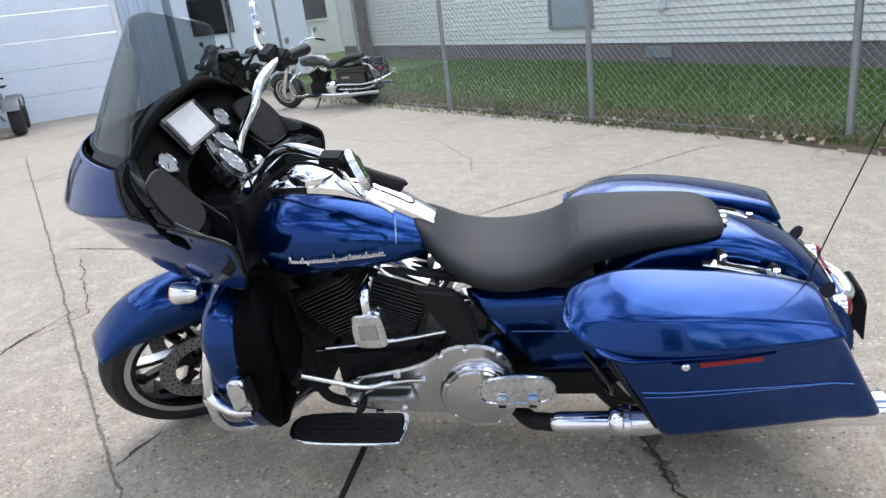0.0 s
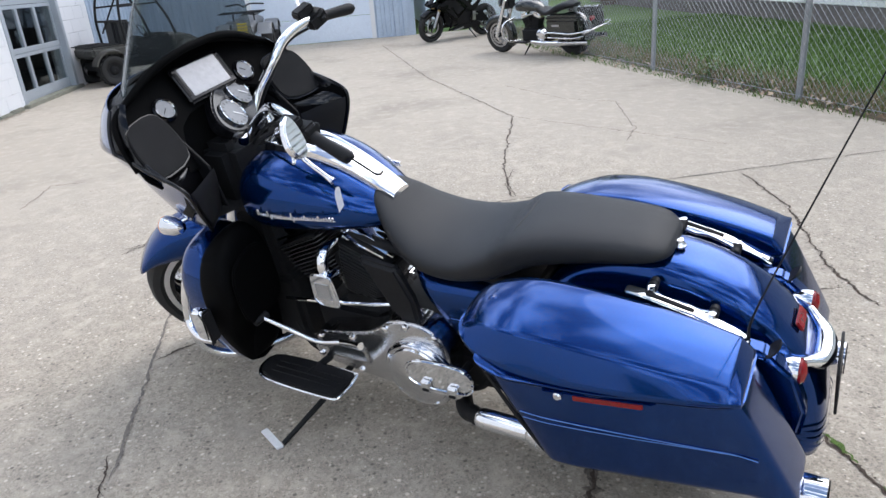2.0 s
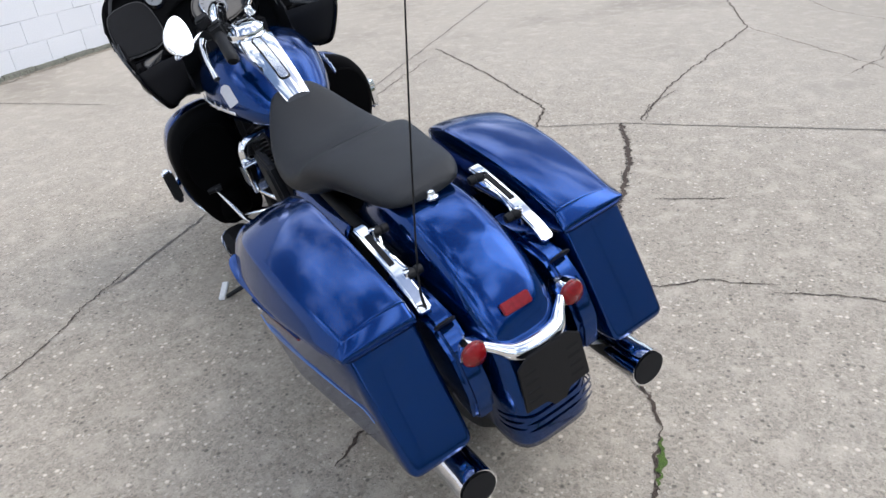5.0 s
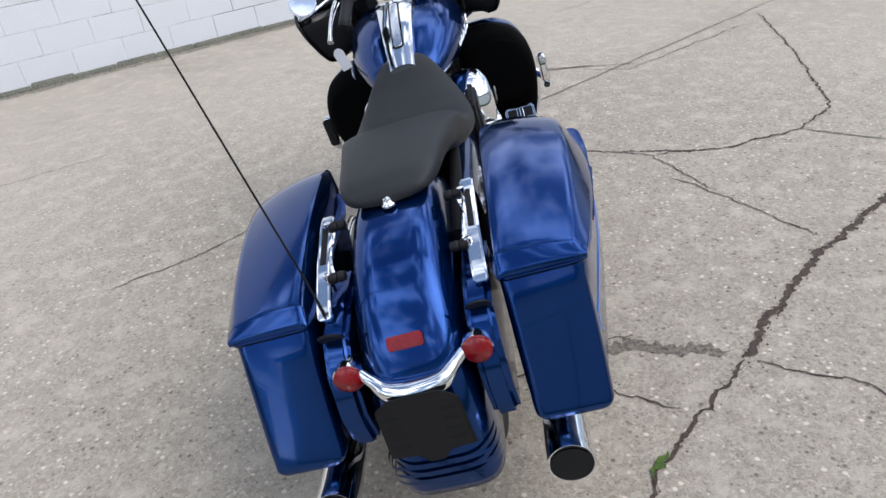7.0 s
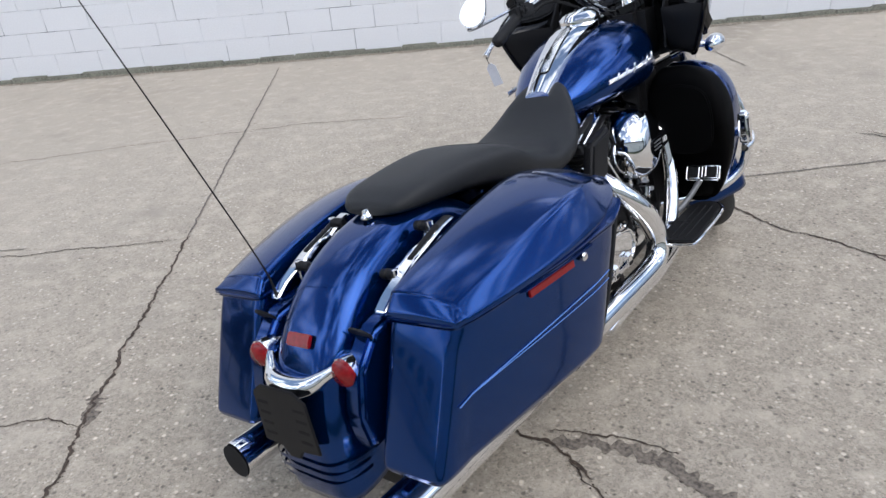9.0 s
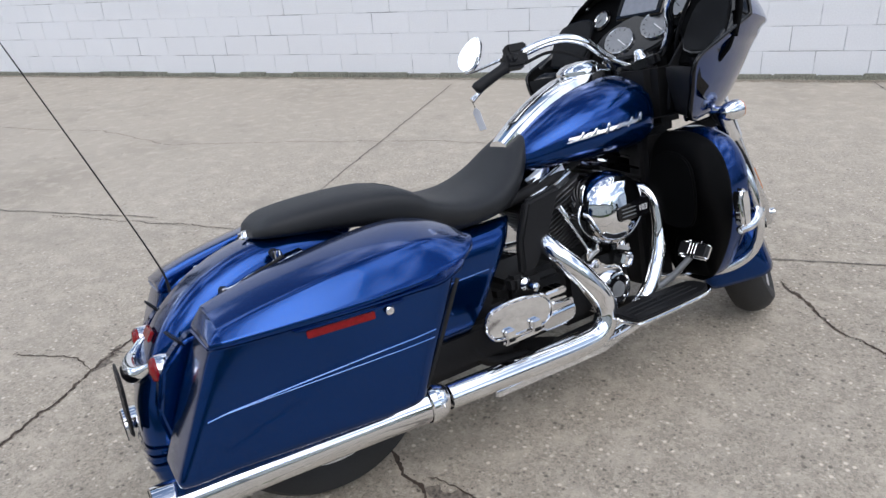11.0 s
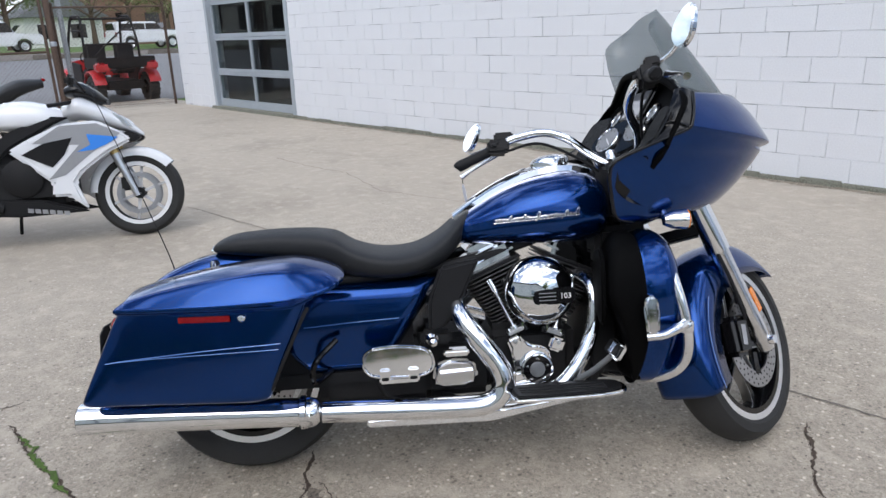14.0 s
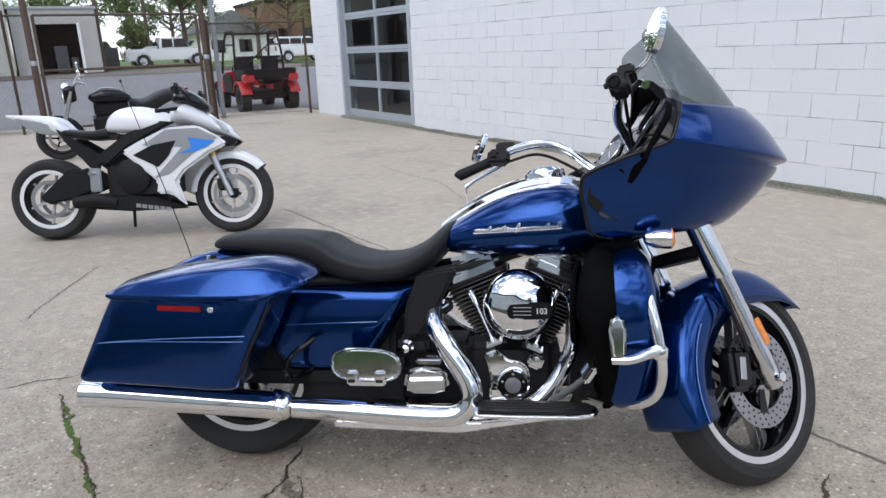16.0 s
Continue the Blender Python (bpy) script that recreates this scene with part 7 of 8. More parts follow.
part("jamb", joined([box(-45.25, -45.12, -4.25, -4.10, zb, 3.45, 0.01), box(-45.25, -45.12, -2.0, -1.85, zb, 3.45, 0.01)]), WHITE, yard)
part("crate", joined([box(-48.5, -47.8, -3.2, -2.5, zb, zb + 1.6, 0.02), box(-47.6, -47.0, -2.4, -2.05, zb, zb + 0.9, 0.02)]), GREYMETAL, yard)
side = thing("warehouse", LOT, "long grey brick warehouse with dark windows", "building")
part("wall", box(-52, -44.6, -22, -5.45, rise(-46), 5.6), BRICKGREY, side)
part("roof", box(-52.2, -44.5, -22.2, -5.35, 5.6, 5.8, 0.03), GALV, side)
for k in range(6):
    wv = part("window", box(-44.62, -44.55, -8.4 - k * 2.6, -7.0 - k * 2.6, 1.7, 3.3, 0.01), BLACKGLOSS, side)
    part("sill", box(-44.62, -44.45, -8.5 - k * 2.6, -6.9 - k * 2.6, 1.6, 1.7, 0.01), WHITE, wv)
hs = thing("house", LOT, "low pale house with a grey gable roof", "house")
part("wall", box(-78, -70, 10.5, 17, 0.7, 3.4), SIDING, hs)
part("roof", slab([(9.9, 3.4), (17.6, 3.4), (13.7, 5.6)], 9, pose(-69.5, 0, 0, 0, 0, 90) @ pose(0, 0, 0), 0.05), GREYMETAL, hs)
for o in (11.5, 14.2):
    part("window", box(-70.02, -69.95, o, o + 1.3, 1.6, 2.8, 0.01), BLACKGLOSS, hs)
bb = thing("brick_building", LOT, "brown brick building among trees", "building")
part("wall", box(-82, -72, 17.5, 34, 0.8, 6.4), BROWNBRICK, bb)
part("roof", box(-82.2, -71.8, 17.3, 34.2, 6.4, 6.7, 0.03), MATTE, bb)
for k in range(5):
    part("window", box(-72.02, -71.95, 19 + k * 2.8, 20.4 + k * 2.8, 2.2, 3.8, 0.01), BLACKGLOSS, bb)


def tree(s, o, height, spread, seed, leaf, count=5200, label="leafy street tree with an uneven crown"):
    rng = random.Random(seed)
    t = thing("tree", on_lot(s, o, rise(s) - 0.05), label, "tree")
    part("trunk", tube([(0, 0, 0), (0.05, 0.02, height * 0.2), (-0.05, 0.05, height * 0.42), (0.1, 0, height * 0.75)], [0.28, 0.2, 0.16, 0.05], 14, 10), BARK, t)
    ends = []
    for i in range(13):
        a, f = rng.uniform(0, 6.28), rng.uniform(0.28, 0.72)
        l = spread * rng.uniform(0.55, 1.0) * (1.15 - f * 0.5)
        p0 = Vector((0, 0, height * f))
        p1 = p0 + Vector((math.cos(a) * l * 0.5, math.sin(a) * l * 0.5, height * 0.10))
        p2 = p0 + Vector((math.cos(a) * l, math.sin(a) * l, height * rng.uniform(0.08, 0.26)))
        part("limb", tube([tuple(p0), tuple(p1), tuple(p2)], [0.09, 0.05, 0.015], 8, 6), BARK, t)
        ends += [p1.lerp(p2, q) for q in (0.3, 0.7, 1.0)]
    ends += [Vector((rng.gauss(0, spread * 0.25), rng.gauss(0, spread * 0.25), height * rng.uniform(0.7, 0.98))) for _ in range(10)]
    verts, faces = [], []
    for _ in range(2 * count):
        c = rng.choice(ends)
        p = c + Vector((rng.gauss(0, 0.42), rng.gauss(0, 0.42), rng.gauss(0, 0.34))) * spread * 0.33
        u = Vector((rng.gauss(0, 1), rng.gauss(0, 1), rng.gauss(0, 1))).normalized() * rng.uniform(0.05, 0.13)
        v = u.orthogonal().normalized() * u.length * 0.6
        n = len(verts)
        verts += [tuple(p - u), tuple(p + v), tuple(p + u), tuple(p - v)]
        faces.append((n, n + 1, n + 2, n + 3))
    part("crown", mesh_of("crown", verts, faces, False), leaf, t)


tree(-60, 7.0, 8.5, 3.6, 1, FOLIAGE, 5200)
tree(-62, 3.2, 7.0, 2.6, 2, FOLIAGE, 3000)
tree(-58, -1.8, 7.5, 2.8, 3, FOLIAGE, 3000)
tree(-55, 2.4, 3.2, 1.3, 4, FOLIAGE, 1600, "bushy young street tree")
tree(-68, 15.5, 7.2, 3.0, 5, FOLIAGE2, 300, "thin-leaved autumn street tree")
tree(-70, 19.5, 8.0, 3.2, 6, FOLIAGE2, 300, "thin-leaved autumn street tree")
tree(-66, 21.5, 7.6, 3.0, 7, FOLIAGE2, 2000)
tree(-64, -7.0, 8.5, 3.4, 8, FOLIAGE, 3000)
tree(-75, 9.0, 9.5, 4.0, 9, FOLIAGE, 3500)
tree(-80, -2.0, 10.0, 4.0, 10, FOLIAGE, 3000)
tree(19.5, -12.3, 7.0, 2.4, 11, FOLIAGE, 2500)
for s, o, h in ((-54, 3.2, 9.0), (-46.5, -0.75, 8.0)):
    p = thing("utility_pole", on_lot(s, o, rise(s)), "tall wooden utility pole", "pole")
    part("shaft", tube([(0, 0, -0.1), (0, 0, h)], [0.14, 0.10], 4, 10, True), BARK, p)
    part("crossarm", box(-0.05, 0.05, -1.1, 1.1, h - 0.8, h - 0.68, 0.01), BARK, p)
bush = thing("hedge", on_lot(-51.5, -0.2, rise(-51)), "dark green rounded hedge", "hedge")
rng = random.Random(31)
verts, faces = [], []
for _ in range(1400):
    a, z, r = rng.uniform(0, 6.28), rng.uniform(0, 1.7), 0.8 * rng.uniform(0.7, 1.05)
    p = Vector((math.cos(a) * r * (1 - (z / 2.0) ** 3), math.sin(a) * r * (1 - (z / 2.0) ** 3), z))
    u = Vector((rng.gauss(0, 1), rng.gauss(0, 1), rng.gauss(0, 1))).normalized() * 0.09
    v = u.orthogonal().normalized() * 0.06
    n = len(verts)
    verts += [tuple(p - u), tuple(p + v), tuple(p + u), tuple(p - v)]
    faces.append((n, n + 1, n + 2, n + 3))
part("leaves", mesh_of("leaves", verts, faces, False), FOLIAGE, bush)
bin_ = thing("waste_bin", on_lot(-49.6, 0.1, rise(-49.6)), "dark green wheeled waste bin", "bin")
part("body", box(-0.4, 0.4, -0.4, 0.4, 0.0, 1.25, 0.04), BROWNGREEN, bin_)
part("lid", box(-0.43, 0.43, -0.43, 0.43, 1.25, 1.33, 0.03), BROWNGREEN, bin_)

# dirt bike by the gate
dirt = thing("dirt_bike", facing((-10.3, 11.2), (-9.55, 10.2), 8), "orange and black dirt bike by the gate", "motorcycle")
simple_wheel(dirt, (0, 0, 0.31), 0.31, 0.11, 0.23, ALU, 12)
simple_wheel(dirt, (1.40, 0, 0.33), 0.33, 0.09, 0.25, ALU, 12)
part("tank", loft([(0.5, 0, 0.85, 0.08, 0.05, 0.05, 2.5), (0.8, 0, 0.90, 0.12, 0.09, 0.12, 2.5), (1.0, 0, 0.90, 0.08, 0.05, 0.08, 2.5)], 14, 20), AMBER, dirt)
part("seat", loft([(-0.2, 0, 0.92, 0.07, 0.03, 0.03, 2.6), (0.3, 0, 0.88, 0.11, 0.04, 0.05, 2.6), (0.65, 0, 0.90, 0.07, 0.03, 0.04, 2.6)], 14, 18), VINYL, dirt)
part("rear_fender", box(-0.45, 0.0, -0.08, 0.08, 0.90, 0.93, 0.012), AMBER, dirt)
part("front_fender", slab([(1.15, 0.74), (1.75, 0.72), (1.75, 0.74), (1.15, 0.78)], 0.14, pose(0, -0.07, 0), 0.008), AMBER, dirt)
part("engine", box(0.5, 0.9, -0.12, 0.12, 0.32, 0.70, 0.05, 3), MATTE, dirt)
for s in (-1, 1):
    part("fork_leg", tube([(1.40, s * 0.09, 0.32), (1.15, s * 0.09, 1.0)], 0.026, 4, 10), ALU, dirt)
    part("handlebar", tube([(1.1, s * 0.04, 1.05), (1.05, s * 0.2, 1.14), (0.98, s * 0.38, 1.14)], 0.013, 10, 8), BLACK, dirt)
part("swing_arm", box(0.0, 0.5, -0.1, 0.1, 0.30, 0.37, 0.015), ALU, dirt)
part("headlamp", box(1.16, 1.26, -0.1, 0.1, 0.90, 1.08, 0.03, 3), BLACK, dirt)

# ---- ground ----
gv = [(s, o, z - 0.06) for s, z in ((-600, 0.88), (-55.6, 0.88), (-15.6, 0.0), (600, 0.0)) for o in (-600, 600)]
ground = part("ground", mesh_of("ground", gv, [(0, 1, 3, 2), (2, 3, 5, 4), (4, 5, 7, 6)], False), GRASSM, None, m=LOT)
tagged(ground, "flat ground with grass reaching the horizon", "ground", kind="structure")
street = part("road", mesh_of("road", [(s, o, 0.022 * (-15.6 - s) - 0.045) for s in (-15.6, -40.0) for o in (-80, 80)], [(0, 2, 3, 1)], False), ASPHALT, None, m=LOT)
for o0, o1 in ((-80, -4.6), (3.6, 6.8), (9.5, 80)):
    verge = part("kerb", box(o0, o1, -0.12, 0.10, 0, 0.30, 0.03, 2, pose(-40.2, 0, 0.42, 0, 0, 90)), JOINT, None, m=LOT)
    tagged(verge, "pale concrete kerb along the street", "kerb", kind="structure")
apron = part("drive", mesh_of("drive", [(s, o, 0.022 * min(40, -15.6 - s) - 0.035) for s in (-40.3, -58) for o in (-5.2, 14)], [(0, 2, 3, 1)], False), JOINT, None, m=LOT)
tagged(apron, "pale concrete drive across the street", "driveway", kind="structure")
tagged(street, "worn grey asphalt street beyond the gate", "road", kind="structure")


def lot_edge(s):
    """Where the concrete ends on the fence's side."""
    return -8.75 + 0.13 * max(0.0, s - 2.0) ** 1.0 * (0.9 if s < 9 else 0.8)


edge_in = [(s, lot_edge(s) + 0.06 * noise.noise((s * 1.3, 2, 0))) for s in np.arange(-15.6, 14.6, 0.35)]
outline = [(14.45, 0.35), (-15.6, 0.35)] + edge_in
bm = bmesh.new()
top = bm.faces.new([bm.verts.new((s, o, 0.0)) for s, o in outline])
g = bmesh.ops.extrude_face_region(bm, geom=[top])
bmesh.ops.translate(bm, vec=(0, 0, -0.12), verts=[v for v in g["geom"] if isinstance(v, bmesh.types.BMVert)])
bmesh.ops.recalc_face_normals(bm, faces=bm.faces)
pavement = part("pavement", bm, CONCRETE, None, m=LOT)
tagged(pavement, "weathered tan concrete lot with cracks and exposed aggregate", "pavement", kind="structure")


def crack(points, width, material, seed, rough=1.0, name="crack", lift=0.003):
    """An irregular gap along a rough line on the concrete."""
    rng = random.Random(seed)
    pts = [Vector((x, y, 0)) for x, y in points]
    line = []
    for a, b in zip(pts, pts[1:]):
        n = max(2, int((b - a).length / 0.010))
        line += [a.lerp(b, i / n) for i in range(n)]
    line.append(pts[-1])
    left, right = [], []
    for i, p in enumerate(line):
        d = line[min(i + 1, len(line) - 1)] - line[max(i - 1, 0)]
        side = Vector((-d.y, d.x, 0)).normalized()
        q = p * 9 + Vector((seed * 3.1, 0, 0))
        p = p + side * rough * (0.022 * noise.noise(q * 0.7) + 0.012 * noise.noise(q * 2.7) + 0.007 * noise.noise(q * 7.0))
        ends = min(1.0, (i + 0.5) / 5, (len(line) - i - 0.5) / 5)
        for out, s in ((left, 1), (right, -1)):
            w = width * ends * (0.42 + 0.45 * noise.noise(q * 1.9 + Vector((0, s * 7, 0))) + 0.35 * noise.noise(q * 6.0 + Vector((0, s * 11, 3))) + rough * rng.uniform(-0.22, 0.30))
            out.append(p + side * s * max(0.0012, w))
    verts = [(*v.xy, lift) for v in left + right]
    n = len(line)
    return part(name, mesh_of(name, verts, [(i, i + n, i + n + 1, i + 1) for i in range(n - 1)], False), material, pavement, m=LOT.inverted())


CRACKS = (
    ("big", ((1.41, -1.93), (0.97, -1.57), (0.78, -1.34), (0.60, -1.14), (0.43, -0.99), (0.12, -0.75))),
    ("m", ((0.12, -0.75), (-0.10, -0.55), (-0.23, -0.43), (-0.43, -0.32))),
    ("m", ((1.56, -0.85), (1.57, -1.18), (1.69, -1.55), (1.92, -1.78), (2.79, -1.98), (3.84, -2.14))),
    ("s", ((1.31, -0.84), (1.09, -1.02), (0.74, -1.22))),
    ("s", ((0.10, -0.77), (0.01, -0.98), (-0.17, -1.16))),
    ("s", ((0.58, -1.36), (0.39, -1.60))),
    ("s", ((2.97, -0.73), (2.87, -1.01), (3.58, -1.91))),
    ("s", ((1.34, -2.05), (1.52, -2.24), (1.62, -2.60))),
    ("s", ((1.47, 0.74), (1.03, 1.12), (0.80, 1.43))),
    ("m", ((0.46, 1.89), (0.27, 1.73), (-0.14, 1.37), (-0.44, 1.12), (-0.59, 0.97), (-0.86, 0.75))),
    ("s", ((-0.50, 2.97), (0.41, 1.90))),
    ("s", ((0.10, -0.24), (-0.05, -0.52))),
    ("m", ((1.88, -0.05), (1.73, -0.30), (1.65, -0.67), (1.57, -1.00))),
    ("s", ((1.65, -0.67), (1.56, -0.83), (1.17, -0.98))),
    ("s", ((3.07, -0.49), (2.96, -1.10))),
)
MORE_CRACKS = (
    ("s", ((0.07, 4.99), (0.25, 4.52), (0.41, 4.06), (1.04, 3.52), (1.93, 2.69), (2.34, 2.09))),
    ("s", ((-0.76, 1.36), (-0.56, 1.17), (-0.52, 1.05))),
    ("m", ((0.14, 0.04), (0.13, -0.19), (0.07, -0.32))),
    ("s", ((0.16, -0.15), (0.25, -0.30), (0.27, -0.47))),
    ("m", ((8.05, -10.11), (4.71, -6.41), (2.42, -4.27), (1.76, -2.71), (1.37, -2.03))),
    ("s", ((2.42, -4.27), (0.37, -3.63))),
    ("m", ((3.03, -0.82), (3.03, -0.44))),
    ("m", ((1.79, 0.06), (1.84, 0.27))),
    ("s", ((4.58, -0.74), (4.97, -1.21), (4.78, -1.37))),
    ("m", ((0.17, -2.92), (-0.15, -2.35), (-0.41, -1.53), (-0.60, -1.22))),
    ("s", ((-0.19, -1.10), (-0.31, -1.24), (-0.46, -1.36))),
    ("m", ((0.09, 0.09), (0.03, 0.37), (-0.04, 0.45))),
    ("m", ((-0.43, -0.32), (-0.60, -0.12), (-0.76, 0.07), (-1.03, 0.37))),
    ("s", ((-1.94, 2.17), (-1.85, 1.51), (-1.77, 1.17))),
    ("s", ((-1.32, 0.41), (-1.05, 0.55))),
    ("s", ((-0.76, 6.07), (-0.40, 5.55), (0.07, 4.99))),
    ("s", ((3.38, -5.95), (2.26, -5.18), (1.70, -5.13), (1.18, -4.01), (1.11, -3.59))),
)
WIDTHS = {"big": 0.026, "m": 0.011, "s": 0.0055}
for i, (size, line) in enumerate(CRACKS + MORE_CRACKS):
    crack(line, WIDTHS[size], CRACKDIRT, i + 1)
for i, line in enumerate((((0.14, -0.16), (0.20, -0.27), (0.22, -0.46), (0.16, -0.72)), ((0.10, 0.05), (0.03, 0.34)), ((-0.40, 1.16), (-0.52, 1.03)))):
    crack(line, 0.048, RUBBLE, 60 + i, 1.0, "crumbled_patch", 0.002)


def crumbs(lines, per_metre, spread, seed):
    """Loose grit along the cracks: small jittered lumps in one mesh."""
    rng = random.Random(seed)
    verts, faces = [], []
    for size, line in lines:
        for a, b in zip(line, line[1:]):
            a, b = Vector((*a, 0)), Vector((*b, 0))
            for _ in range(int((b - a).length * per_metre * (2.2 if size == "big" else 1.0))):
                p = a.lerp(b, rng.random()) + Vector((rng.gauss(0, spread), rng.gauss(0, spread), 0))
                r = rng.uniform(0.0010, 0.0036) * (1.3 if size == "big" else 1.0)
                n = len(verts)
                for x, y, z in ((1, 0, 0), (0, 1, 0), (-1, 0, 0), (0, -1, 0), (0, 0, 0.7), (0, 0, -0.7)):
                    verts.append((p.x + r * x * rng.uniform(0.6, 1.3), p.y + r * y * rng.uniform(0.6, 1.3), r * 0.35 + r * z * rng.uniform(0.6, 1.2)))
                faces += [(n + i, n + (i + 1) % 4, n + 4) for i in range(4)] + [(n + (i + 1) % 4, n + i, n + 5) for i in range(4)]
    return mesh_of("grit", verts, faces, False)


NEAR = [c for c in CRACKS + MORE_CRACKS if abs(c[1][0][0]) < 3.2 and abs(c[1][0][1]) < 3.2]
tagged(part("dark_grit", crumbs(NEAR, 60, 0.012, 5), CRACKDIRT, pavement, m=LOT.inverted()), kind="stuff")
tagged(part("pale_grit", crumbs(NEAR, 60, 0.020, 6), GRIT, pavement, m=LOT.inverted()), kind="stuff")
JOINTS = (
    ((1.69, -1.55), (1.41, -1.93), (-0.79, -3.85)),
    ((3.10, 4.21), (0.46, 1.89)),
    ((5.46, 1.53), (4.29, 0.45)),
    ((7.71, -6.33), (4.03, -2.19), (2.73, -0.71), (1.99, 0.12), (1.36, 0.81)),
    ((-1.22, 3.84), (0.01, 2.48)),
)
for i, line in enumerate(JOINTS):
    crack(line, 0.011, JOINT, 80 + i, 0.45, "joint", 0.0035)
for i, line in enumerate((((-0.45, -0.30), (-0.56, -0.17)), ((-0.62, -0.10), (-0.78, 0.09), (-0.95, 0.29)), ((-0.20, -0.46), (-0.28, -0.40)))):
    crack(line, 0.015, MOSS, 90 + i, 1.5, "moss_strip", 0.006)


GRIME = mat("washed_up_dirt", (0.235, 0.20, 0.155), 0.95, 0.0, 0.45, 6.0, 90.0, bump=0.6)
for i, (o, w) in enumerate(((-0.07, 0.055), (-0.11, 0.035))):
    crack([tuple((LOT @ Vector((s, o, 0))).xy) for s in np.arange(-8.9, 8.0, 0.8)], w, GRIME, 100 + i, 2.0, "dirt_band", 0.0022 + 0.001 * i)


# ---- lawn, soil edge and plants along the fence ----
def fence_o(s):
    return -9.15 + 0.16 * s if s < 9 else -7.7


lawn = part("lawn", mesh_of("lawn", [(-20, -13.0, -0.02), (13, -13.0, -0.02), (13, -7.3, -0.02), (9, -8.0, -0.02), (2, -9.1, -0.02), (-20, -9.3, -0.02)], [(0, 1, 2, 3, 4, 5)], False), GRASSM, None, m=LOT)
tagged(lawn, "mown green lawn beside the cream house", "lawn", kind="structure")
soil = part("soil_strip", mesh_of("soil", [(s, lot_edge(s) + d, z) for s in np.arange(-15, 14, 0.3) for d, z in ((0.07, 0.004), (-0.15, 0.05 + 0.03 * noise.noise((s * 2, 0, 0))), (-0.5, 0.03), (-0.8, -0.03))],
            [(4 * i + j, 4 * i + j + 1, 4 * i + j + 5, 4 * i + j + 4) for i in range(len(np.arange(-15, 14, 0.3)) - 1) for j in range(3)]), SOIL, None, m=LOT)
tagged(soil, "strip of dry soil and debris under the chain-link fence", "soil", kind="structure")


def blades(name, count, place, height, width, seed, material, label):
    """Grass: many single bent blades in one mesh."""
    rng = random.Random(seed)
    verts, faces = [], []
    for _ in range(count):
        s, o, z, k = place(rng)
        a, h, lean_ = rng.uniform(0, 6.28), height * k * rng.uniform(0.5, 1.2), rng.uniform(0.1, 0.7)
        dx, dy = math.cos(a), math.sin(a)
        w = width * rng.uniform(0.6, 1.3)
        n = len(verts)
        verts += [(s - dy * w, o + dx * w, z), (s + dy * w, o - dx * w, z), (s + dx * h * lean_ * 0.4, o + dy * h * lean_ * 0.4, z + h * 0.6), (s + dx * h * lean_, o + dy * h * lean_, z + h)]
        faces += [(n, n + 1, n + 2), (n + 2, n + 1, n + 3)]
    ob = part(name, mesh_of(name, verts, faces, False), material, None, m=LOT)
    return tagged(ob, label, "grass", kind="stuff")


def lawn_place(rng):
    s = rng.uniform(-4, 13)
    return s, rng.uniform(-12.4, fence_o(s) + 0.2), -0.02, 1.0


def edge_place(rng):
    s = rng.uniform(-5, 13)
    return s, lot_edge(s) - abs(rng.gauss(0.12, 0.28)), 0.02, 1.0


blades("lawn_blades", 60000, lawn_place, 0.07, 0.006, 3, GRASSM, "short green lawn grass")
blades("dry_edge_grass", 9000, edge_place, 0.10, 0.005, 4, DRYGRASS, "dry yellowed grass along the fence")
blades("green_edge_grass", 7000, edge_place, 0.09, 0.006, 5, GRASSM, "green weeds along the fence")
LEAFM = mat("weed_leaf", (0.06, 0.13, 0.025), 0.6, 0.0, 0.6, 20.0, 120.0)
LITTER = mat("dead_leaves", (0.36, 0.28, 0.20), 0.9, 0.0, 0.5, 12.0, 60.0)


def weed(s, o, size, seed):
    rng = random.Random(seed)
    root = thing("weed", on_lot(s, o, 0.02), "leafy green weed growing at the fence", "plant")
    part("stem", tube([(0, 0, 0), (0.01, 0, size * 0.5), (0, 0.02, size)], [0.006, 0.004, 0.002], 8, 6), LEAFM, root)
    verts, faces = [], []
    for i in range(90):
        a, h, r = rng.uniform(0, 6.28), rng.uniform(0.1, 1) * size, rng.uniform(0.05, 0.16) * size * 2.2
        c = Vector((math.cos(a) * r, math.sin(a) * r, h))
        u = Vector((math.cos(a), math.sin(a), rng.uniform(-0.5, 0.4))).normalized() * size * 0.2
        v = u.cross(Vector((0, 0, 1))).normalized() * size * 0.07
        n = len(verts)
        verts += [tuple(c), tuple(c + u * 0.5 + v), tuple(c + u), tuple(c + u * 0.5 - v)]
        faces.append((n, n + 1, n + 2, n + 3))
    part("leaves", mesh_of("leaves", verts, faces, False), LEAFM, root)


